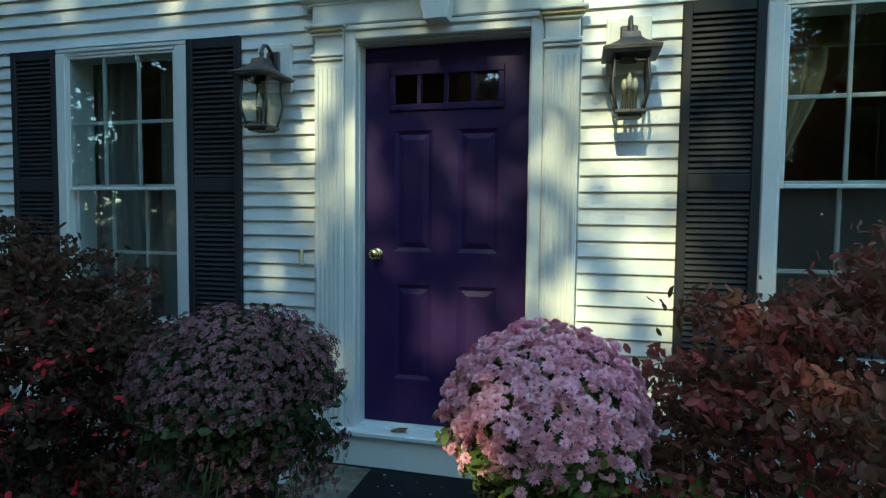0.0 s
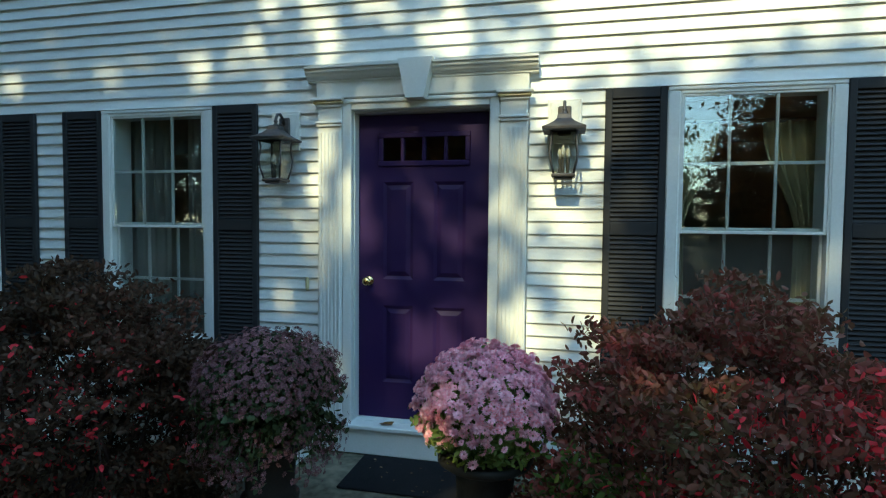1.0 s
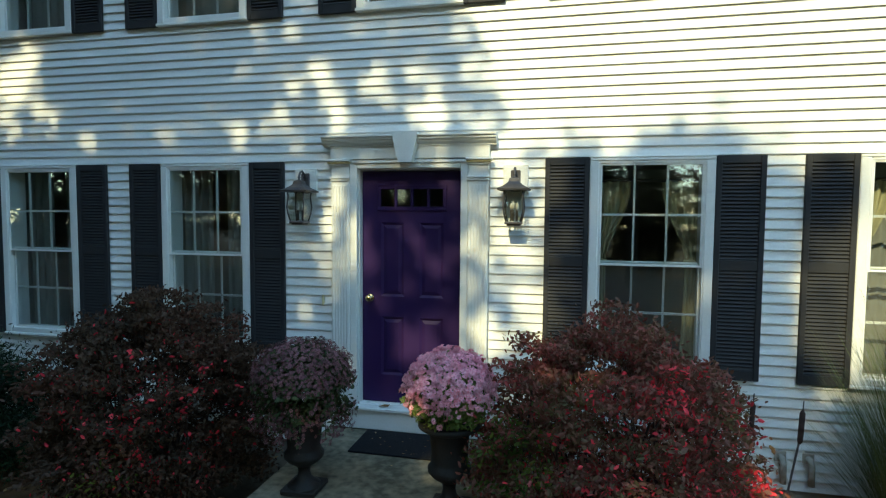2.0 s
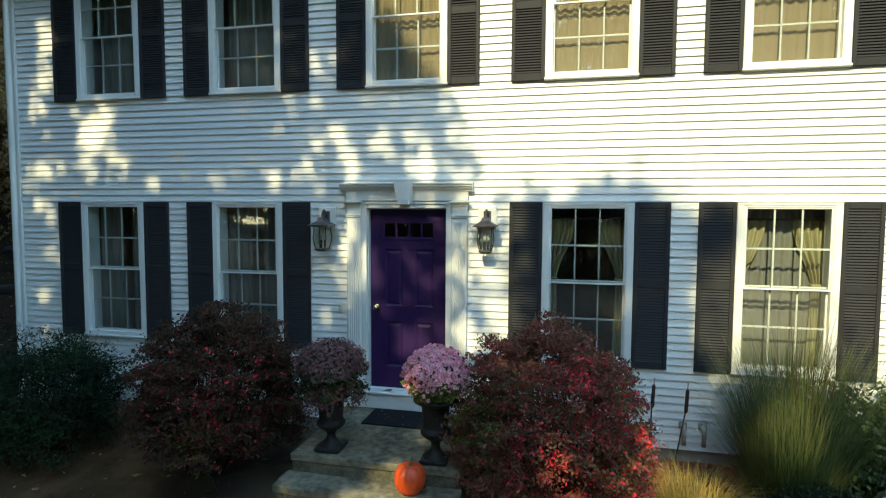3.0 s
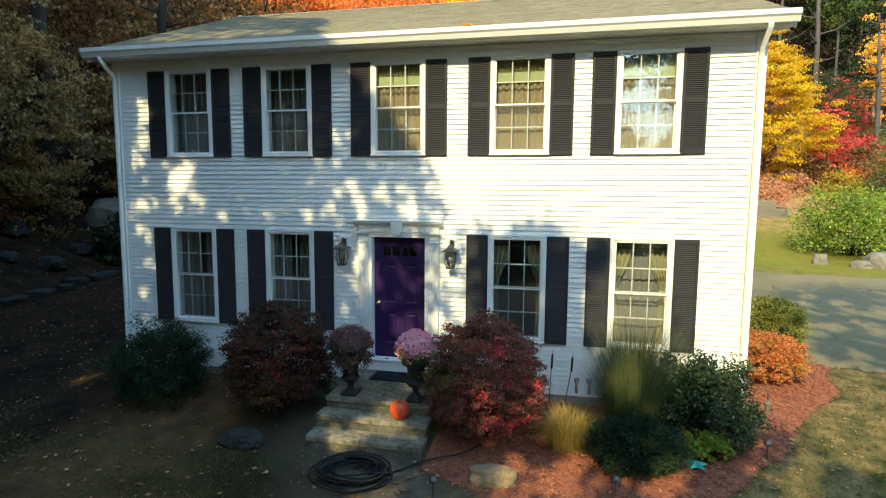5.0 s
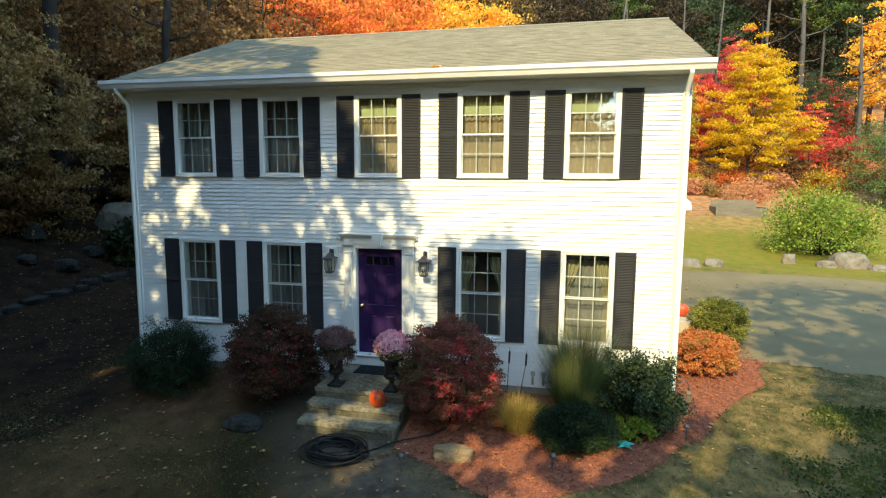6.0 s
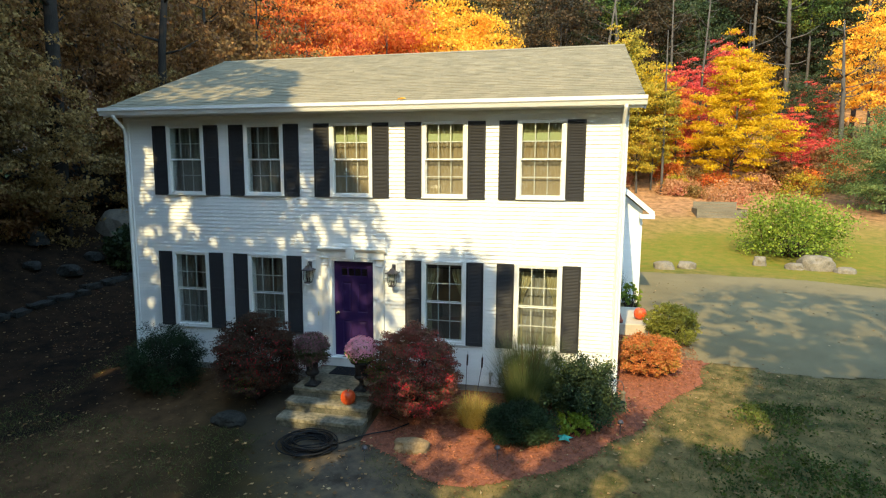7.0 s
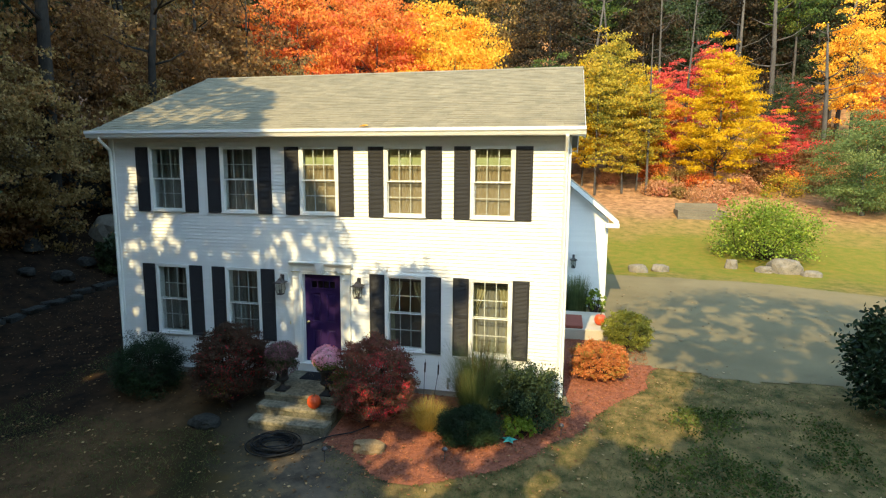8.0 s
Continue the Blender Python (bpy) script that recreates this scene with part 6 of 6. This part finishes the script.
# unseen trees added to block sun from the left bank and sky from reflections
for x, y, kd, col, sc, tn in ((-14, -13, 1, "b", 1.7, 60), (-17, -9, 1, "p", 1.8, 10), (-21, -6, 1, "p", 1.9, 110), (-26, -3, 1, "p", 1.9, 30), (-31, 0, 1, "p", 1.9, 200), (-20, -14, 1, "p", 1.8, 10), (-14, -22, 1, "g", 1.35, 200), (-26, -8, 1, "b", 1.4, 90), (-18, -5, 1, "b", 1.25, 40), (-13, -6, 1, "b", 1.05, 140), (-23, -1, 1, "t", 1.3, 0), (-16.5, 0, 3, "t", 1.3, 0), (-11.5, -9, 3, "b", 1.2, 0), (-11.2, -4.6, 3, "p", 1.1, 0), (-12.8, -1.5, 3, "p", 1.0, 70),
                              (17, -26, 3, "g", 1.4, 10), (24, -20, 3, "b", 1.6, 60), (-18, -31, 3, "p", 1.5, 0), (-12.5, -33, 3, "g", 1.5, 70), (-7, -31, 3, "p", 1.6, 130), (-2, -34, 3, "b", 1.6, 20), (3, -31.5, 3, "p", 1.5, 200), (13, -31, 3, "b", 1.5, 30), (18.5, -33, 3, "p", 1.6, 150), (23.5, -30, 3, "p", 1.6, 60), (28.5, -25, 3, "p", 1.6, 15), (33, -18, 3, "b", 1.6, 15), (6.5, -34, 3, "p", 0.7, 40), (10.5, -33, 3, "p", 0.62, 140), (14.5, -35, 3, "p", 0.75, 10), (9, -50, 3, "p", 1.1, 10), (2, -52, 3, "p", 1.2, 80), (16, -52, 3, "p", 1.2, 150), (-24, -28, 3, "g", 1.7, 0), (0, -44, 3, "g", 1.7, 0), (-8, -46, 3, "b", 1.7, 70), (18, -40, 3, "b", 1.7, 0), (-17, -42, 3, "g", 1.8, 0), (27, -34, 3, "g", 1.7, 15), (22, -47, 1, "g", 1.6, 0), (-5, -50, 1, "g", 1.6, 60), (32, -40, 1, "b", 1.5, 90), (30, -8, 1, "b", 1.2, 0)):
    t = copy_thing(broad[kd], pose(x, y, gz(x, y) - 0.15, 0, 0, tn))
    t.scale = (sc, sc, sc)
    recolour(t, *COLOURS[col])
shrub("lawn_bush", (14.8, 18.3, gz(14.8, 18.3)), 2.35, 2.0, 1.6, BUSH_GREEN, "large bright green bush on the lawn by boulders", seed=61, clumps=420, per=24, leaf=0.075, rise=1.35, gaps=0.42, cl=0.10, trunk=0.04, rough=0.4, lo=0.3)
shrub("edge_bush", (12.15, 0.9, gz(12.15, 0.9)), 1.05, 1.0, 1.3, YEW_LEAF, "dark green bush at the lawn's edge", seed=62, clumps=300, per=26, leaf=0.06, rise=1.2, cl=0.09, gaps=0.4, oval=True, rough=0.4)


stalks = thing("dry_stalks", (-2.72, -0.55, gz(-2.72, -0.55)), "pale dry flower stalks between two shrubs", "dry plant")
part("blades", raw_mesh("blades", *blades(90, 0.10, 0.30, 0.72, 47, 0.004, 0.5, 0.5, 1.4), LITTER), LITTER, stalks, kind="stuff")


# ---- woodland bank and understorey ----
rng = np.random.default_rng(5)
UNDER = [(-9.5, 9.5, 1.3, L_RUST), (-11, 6.5, 1.0, L_PINE), (-9.8, 13, 1.5, L_RUST), (-13.5, 11.5, 1.6, L_PINE), (-14, 4, 1.2, L_RUST), (-11.5, 17, 1.8, L_PINE), (-16, 14, 2.0, L_RUST), (-15, 0.5, 1.1, L_PINE), (-9.0, 19, 1.7, L_RUST), (-12, 24, 2.2, L_PINE), (-6, 24, 1.8, L_RUST),
         (19.5, 34, 1.2, L_RUST), (22.5, 35.5, 1.5, L_RUST), (24, 38, 1.6, L_RED), (21, 40, 1.8, L_MIX), (17, 40, 1.8, L_RUST), (27, 36, 1.6, L_PINE), (30, 33, 2.0, L_PINE), (28, 28, 1.7, L_PINE), (14.6, 42, 2.0, L_RUST), (12, 46, 2.2, L_MIX), (25, 43, 2.2, L_RUST), (33, 40, 2.4, L_RUST)]
for i, (x, y, r, m) in enumerate(UNDER):
    shrub("woodland_bush", (x, y, gz(x, y) - 0.1), r, r, r * 0.85, m, "leafy undergrowth at the wood's edge", leaf=0.11, clumps=130, per=20, seed=100 + i, category="bush", rise=r * 0.7, gaps=0.3, cl=0.09, limbs=12, trunk=0.03)

L_BLUSH = leaf_mat("peach_undergrowth_leaf", [(0.30, 0.15, 0.06), (0.46, 0.22, 0.10), (0.55, 0.28, 0.14), (0.50, 0.14, 0.10)], scale=0.5)
rng = np.random.default_rng(15)
for i in range(34):
    x, y = rng.uniform(7.5, 29), rng.uniform(30.5, 38)
    r = rng.uniform(0.6, 1.3)
    shrub("woodland_bush", (x, y, gz(x, y) - 0.15), r * 1.25, r, r * 0.8, (L_BLUSH, L_BLUSH, L_TAN, L_ORANGE, L_MIX)[i % 5], "peach and tan autumn undergrowth on the slope", leaf=0.085, clumps=90, per=22, seed=200 + i, category="bush", rise=r * 0.55, gaps=0.4, cl=0.13, limbs=10, trunk=0.02, rough=0.4)

# ---- small garden things ----
planter = thing("raised_bed", (13.6, 26.8, gz(13.6, 26.8)), "weathered grey timber raised bed on the slope", "raised bed")
for k in range(4):
    part("board", Shape().cbox(-1.25, 1.25, -0.62, -0.56, 0.02 + 0.21 * k - 0.4, 0.22 + 0.21 * k - 0.4), BEDWOOD, planter)
    part("board", Shape().cbox(-1.15, 1.15, 0.90, 0.96, 0.32 + 0.21 * k - 0.2, 0.52 + 0.21 * k - 0.2), BEDWOOD, planter)
for sx in (-1.2, 1.2):
    part("post", Shape().cbox(sx - 0.06, sx + 0.06, -0.70, -0.63, -0.6, 0.5), BEDWOOD, planter)
    part("side_board", Shape().cbox(sx - 0.03, sx + 0.03, -0.55, 0.89, -0.2, 0.5), BEDWOOD, planter)
planter.scale = (1.12, 1.12, 0.85)
hook = thing("shepherd_hook", (5.24, -0.80, gz(5.24, -0.80)), "rusty black iron shepherd hook standing in mulch", "garden hook")
part("rod", Shape().tube([(0, 0, -0.1), (0, 0, 0.72), (0.02, 0, 0.82), (0.08, 0, 0.88), (0.15, 0, 0.86), (0.19, 0, 0.78), (0.19, 0, 0.70)], 0.008, 6), IRON, hook, smooth=True)
part("hanging_lantern", Shape().lathe([(0.008, 0.70), (0.045, 0.66), (0.048, 0.645), (0.036, 0.63), (0.036, 0.54), (0.045, 0.525), (0.02, 0.51)], 8, (0.19, 0, 0)), BEDWOOD, hook, "weathered hanging lantern")
for x, y in ((3.36, -2.3), (5.38, -1.05), (1.25, -2.75)):
    pl = thing("path_light", (x, y, gz(x, y)), "small black solar path light in the mulch", "path light", "path lights")
    part("stake", Shape().tube([(0, 0, -0.05), (0, 0, 0.22)], 0.008, 6), IRON, pl)
    part("cap", Shape().lathe([(0.05, 0.22), (0.055, 0.24), (0.035, 0.27), (0.008, 0.285)], 12), IRON, pl, smooth=True)
    part("lens", Shape().lathe([(0.025, 0.17), (0.032, 0.18), (0.032, 0.222)], 12), LAMPGLASS, pl, "clear lens")
star = thing("garden_star", (4.42, -1.45, gz(4.42, -1.45)), "teal painted metal star ornament in the bed", "garden ornament")
ol = []
for i in range(10):
    r = 0.17 if i % 2 == 0 else 0.075
    ol.append((r * math.cos(math.pi * i / 5 + 0.3), r * math.sin(math.pi * i / 5 + 0.3)))
st = part("star_plate", Shape().add([(x, y, 0.05) for x, y in ol] + [(0, 0, 0.11), (0, 0, 0.03)], [(i, (i + 1) % 10, 10) for i in range(10)] + [((i + 1) % 10, i, 11) for i in range(10)]), TEAL, star)
frog = thing("garden_figurine", (4.38, -1.12, gz(4.38, -1.12)), "pale grey garden figurine among low plants", "garden ornament")
part("body", Shape().lathe([(0.02, 0.0), (0.085, 0.01), (0.09, 0.06), (0.06, 0.11), (0.05, 0.13), (0.062, 0.16), (0.045, 0.20), (0.01, 0.215)], 14), WOODGREY, frog, smooth=True)
for x in (2.94, 3.13):
    pv = thing("wall_spigot", (x, -0.02, 0.56), "small grey pipe fitting on the siding", "pipe fitting", "pipe fittings")
    part("pipe", Shape().tube([(0, 0.0, 0.10), (0, -0.05, 0.10), (0, -0.075, 0.07), (0, -0.08, -0.08)], 0.022, 10), WOODGREY, pv, smooth=True)
    part("collar", Shape().cbox(-0.04, 0.04, -0.012, 0.0, 0.06, 0.14, 0.004), WOODGREY, pv)

# ---- clapboards ----
PITCH_C = 0.0793
BLOCK = [(c - 0.462, c + 0.462, LOW_Z[0] - 0.066, LOW_Z[1] + 0.039) for c in LOW] + [(c - 0.462, c + 0.462, UPP_Z[0] - 0.066, UPP_Z[1] + 0.039) for c in UPP] + [(-0.702, 0.702, 0.5, 3.06)]
board_meshes = {}
n_boards = int((EAVE_Z - 0.235 - Z_SIDE) / PITCH_C)
for j in range(n_boards + 1):
    z = Z_SIDE + j * PITCH_C
    zt = min(z + PITCH_C + 0.004, EAVE_Z - 0.18)
    spans = [(-HX + 0.131, HX - 0.131)]
    for b in BLOCK:
        if b[2] < z + PITCH_C * 0.5 < b[3]:
            nxt = []
            for a0, a1 in spans:
                if b[0] > a0 and b[1] < a1:
                    nxt += [(a0, b[0]), (b[1], a1)]
                else:
                    nxt.append((a0, a1))
            spans = nxt
    for a0, a1 in spans:
        key = (round(a1 - a0, 3), round(zt - z, 4))
        if key not in board_meshes:
            L = a1 - a0
            board_meshes[key] = Shape().prism([(-0.001, zt - z), (-0.004, zt - z), (-0.0215, 0.002), (-0.021, -0.001), (-0.001, 0.004)], -L / 2, L / 2).mesh("clapboard", SIDING)
        p = part("clapboard", board_meshes[key], SIDING, wall_front)
        p.location = ((a0 + a1) / 2, -random.uniform(0, 0.0008), z)

# ---- shingles ----
rows = int(math.hypot(RIDGE_Z - EAVE_Z, RIDGE_Y - EAVE_Y) / 0.14)
slope = Matrix.Translation((0, EAVE_Y, EAVE_Z)) @ pose(0, 0, 0, math.degrees(PITCH), 0, 0)


def shingle_outline(w, L=0.17):
    """A tab, thicker at its butt, with a small gap beside it."""
    return [(0.003, -0.01, 0.004), (w - 0.003, -0.01, 0.004), (w - 0.003, -0.01, 0.014), (0.003, -0.01, 0.014), (0.003, L, 0.005), (w - 0.003, L, 0.005)], [(0, 1, 2, 3), (3, 2, 5, 4), (0, 3, 4), (1, 5, 2)]


tab_meshes = {w: Shape().add(*shingle_outline(w)).mesh("shingle", SHINGLE) for w in (0.28, 0.305, 0.33, 0.36)}
rest = Shape()
for j in range(rows + 1):
    x = -RX - random.uniform(0, 0.25)
    first_run = j < 8
    while x < RX:
        w = random.choice((0.28, 0.305, 0.33, 0.36))
        a, b = max(x, -RX), min(x + w, RX)
        if b - a > 0.06:
            lift = random.uniform(0, 0.004)
            if first_run and b - a == w:
                p = part("shingle", tab_meshes[w], SHINGLE, roof)
                p.matrix_local = slope @ Matrix.Translation((x, j * 0.14, lift))
            else:
                v, f = shingle_outline(b - a)
                rest.add([slope @ Vector((a + q[0], q[1] + j * 0.14, q[2] + lift)) for q in v], f)
        x += w
part("shingle_field", rest, SHINGLES, roof, kind="stuff")
part("ridge_cap", Shape().prism([(RIDGE_Y - 0.14, RIDGE_Z - 0.035), (RIDGE_Y, RIDGE_Z + 0.03), (RIDGE_Y + 0.14, RIDGE_Z - 0.035), (RIDGE_Y, RIDGE_Z + 0.012)], -RX, RX), SHINGLE, roof)

# ---- grass and fallen leaves ----
rng = np.random.default_rng(9)


def scatter(n, x0, x1, y0, y1, ok):
    out = []
    while len(out) < n:
        x, y = rng.uniform(x0, x1), rng.uniform(y0, y1)
        if ok(x, y):
            out.append((x, y, gz(x, y)))
    return np.array(out)


def on_lawn(x, y):
    return not (in_bed(x, y) or in_path(x, y) or in_drive(x, y) or (-1.1 < x < 1.1 and -2.25 < y) or (abs(x) < HX + 0.05 and y > 0) or (5.3 < x < 7.1 and 3.8 < y < 14)) and rng.random() < 0.35 + 0.65 * (0.5 + noise.noise(Vector((x * 0.5, y * 0.5, 2))))


pts = scatter(60000, -6.5, 12, -9.5, 3.6, on_lawn)
n = len(pts)
a = rng.uniform(0, 2 * math.pi, n)
h = rng.uniform(0.025, 0.065, n)
side = np.stack([np.cos(a), np.sin(a), a * 0], 1) * 0.0045
tip = pts + np.stack([rng.normal(size=n) * 0.05, rng.normal(size=n) * 0.05, h], 1)
LAWN_BLADE = leaf_mat("lawn_blade", [(0.055, 0.08, 0.018), (0.09, 0.115, 0.026), (0.17, 0.14, 0.055)], scale=0.8)
tagged(new("grass", raw_mesh("grass", np.stack([pts - side, pts + side, tip], 1).reshape(-1, 3), np.arange(3 * n).reshape(n, 3), LAWN_BLADE)), "thin autumn lawn grass", "grass", "", "stuff")
pts = scatter(17000, -15, 14, -12.5, 12, lambda x, y: (on_lawn(x, y) or in_path(x, y) or (in_drive(x, y) and rng.random() < 0.10) or (in_bed(x, y) and rng.random() < 0.5)) and not (abs(x) < HX + 0.05 and y > 0))
pts[:, 2] += 0.035
v, f = leaf_shape(pts, 0.050, spread=0.7, seed=4, up=0.95, long=1.25)
v[:, 2] = (v[:, 2] - np.repeat(pts[:, 2], 4)) * 0.25 + np.repeat(pts[:, 2], 4)
tagged(new("fallen_leaves", raw_mesh("fallen_leaves", v, f, LITTER)), "dry fallen leaves on lawn and drive", "fallen leaves", "", "stuff")
pts = np.stack([rng.uniform(-0.75, 0.85, 46), rng.uniform(-1.45, -0.12, 46), np.full(46, STOOP_Z + 0.012)], 1)
pts[:26, 0], pts[:26, 1], pts[:26, 2] = rng.uniform(-0.3, 0.44, 26), rng.uniform(-0.54, -0.12, 26), STOOP_Z + 0.022
v, f = leaf_shape(pts, 0.018, seed=6, up=0.95, long=1.4)
v[:, 2] = (v[:, 2] - np.repeat(pts[:, 2], 4)) * 0.15 + np.repeat(pts[:, 2], 4)
tagged(new("leaf_scraps", raw_mesh("leaf_scraps", v, f, LITTER)), "small pale leaf scraps on the stoop and mat", "fallen leaves", "", "stuff")
for k, (x, y, z) in enumerate(((1.13, -0.33, 6.075), (1.19, -0.31, 6.08), (1.16, -0.28, 6.095))):
    dl = thing("dry_leaf", (x, y, z), "dry orange leaf caught at the roof's edge", "leaf")
    part("blade", Shape().add([(-0.06, 0, 0.01), (-0.01, -0.05, 0.03), (0.06, -0.02, 0.015), (0.06, 0.03, 0.04), (0.0, 0.05, 0.02), (0.0, 0.0, 0.035)], [(0, 1, 5), (1, 2, 5), (2, 3, 5), (3, 4, 5), (4, 0, 5)]), L_GOLD, dl)
dl = thing("dry_leaf", (-0.21, -0.05, 0.788), "curled dry brown leaf on the threshold", "leaf")
part("blade", Shape().add([(-0.05, 0, 0.002), (-0.01, -0.03, 0.018), (0.045, -0.012, 0.008), (0.055, 0.012, 0.022), (0.0, 0.03, 0.012), (0.0, 0.0, 0.004)], [(0, 1, 5), (1, 2, 5), (2, 3, 5), (3, 4, 5), (4, 0, 5)]), LITTER, dl)
pts = scatter(14000, 1.0, 7.5, -3.5, 4.6, lambda x, y: in_bed(x + rng.normal() * 0.13, y + rng.normal() * 0.13) and not (x < 0.95 and y > -2.0) and y < 0.0 or (x > 5.45 and in_bed(x + rng.normal() * 0.13, y)))
pts[:, 2] += 0.03
v, f = leaf_shape(pts, 0.022, seed=8, up=0.8, long=2.6)
v[:, 2] = (v[:, 2] - np.repeat(pts[:, 2], 4)) * 0.5 + np.repeat(pts[:, 2], 4)
tagged(new("mulch_chips", raw_mesh("mulch_chips", v, f, CHIP)), "red bark chips on the bed", "mulch", "", "stuff")

# low weeds in the lawn beside the bed
pts = scatter(6500, 6.6, 10.8, -3.4, 0.6, lambda x, y: not in_bed(x - 0.7, y + 0.7) and noise.noise(Vector((x * 0.8, y * 0.8, 6))) + 0.4 * noise.noise(Vector((x * 2.6, y * 2.6, 2))) > 0.02 + 0.12 * abs(x - 7.6) + 0.9 * (rng.random() - 0.5))
pts[:, 2] += rng.uniform(0.02, 0.13, len(pts))
v, f = leaf_shape(pts, 0.032, seed=14, up=0.7, long=1.5, oval=True)
WEED = leaf_mat("weed_leaf", [(0.03, 0.05, 0.012), (0.07, 0.10, 0.022), (0.15, 0.17, 0.035)], scale=1.5)
tagged(new("weeds", raw_mesh("weeds", v, f, WEED)), "low leafy green weeds in the lawn", "weeds", "", "stuff")
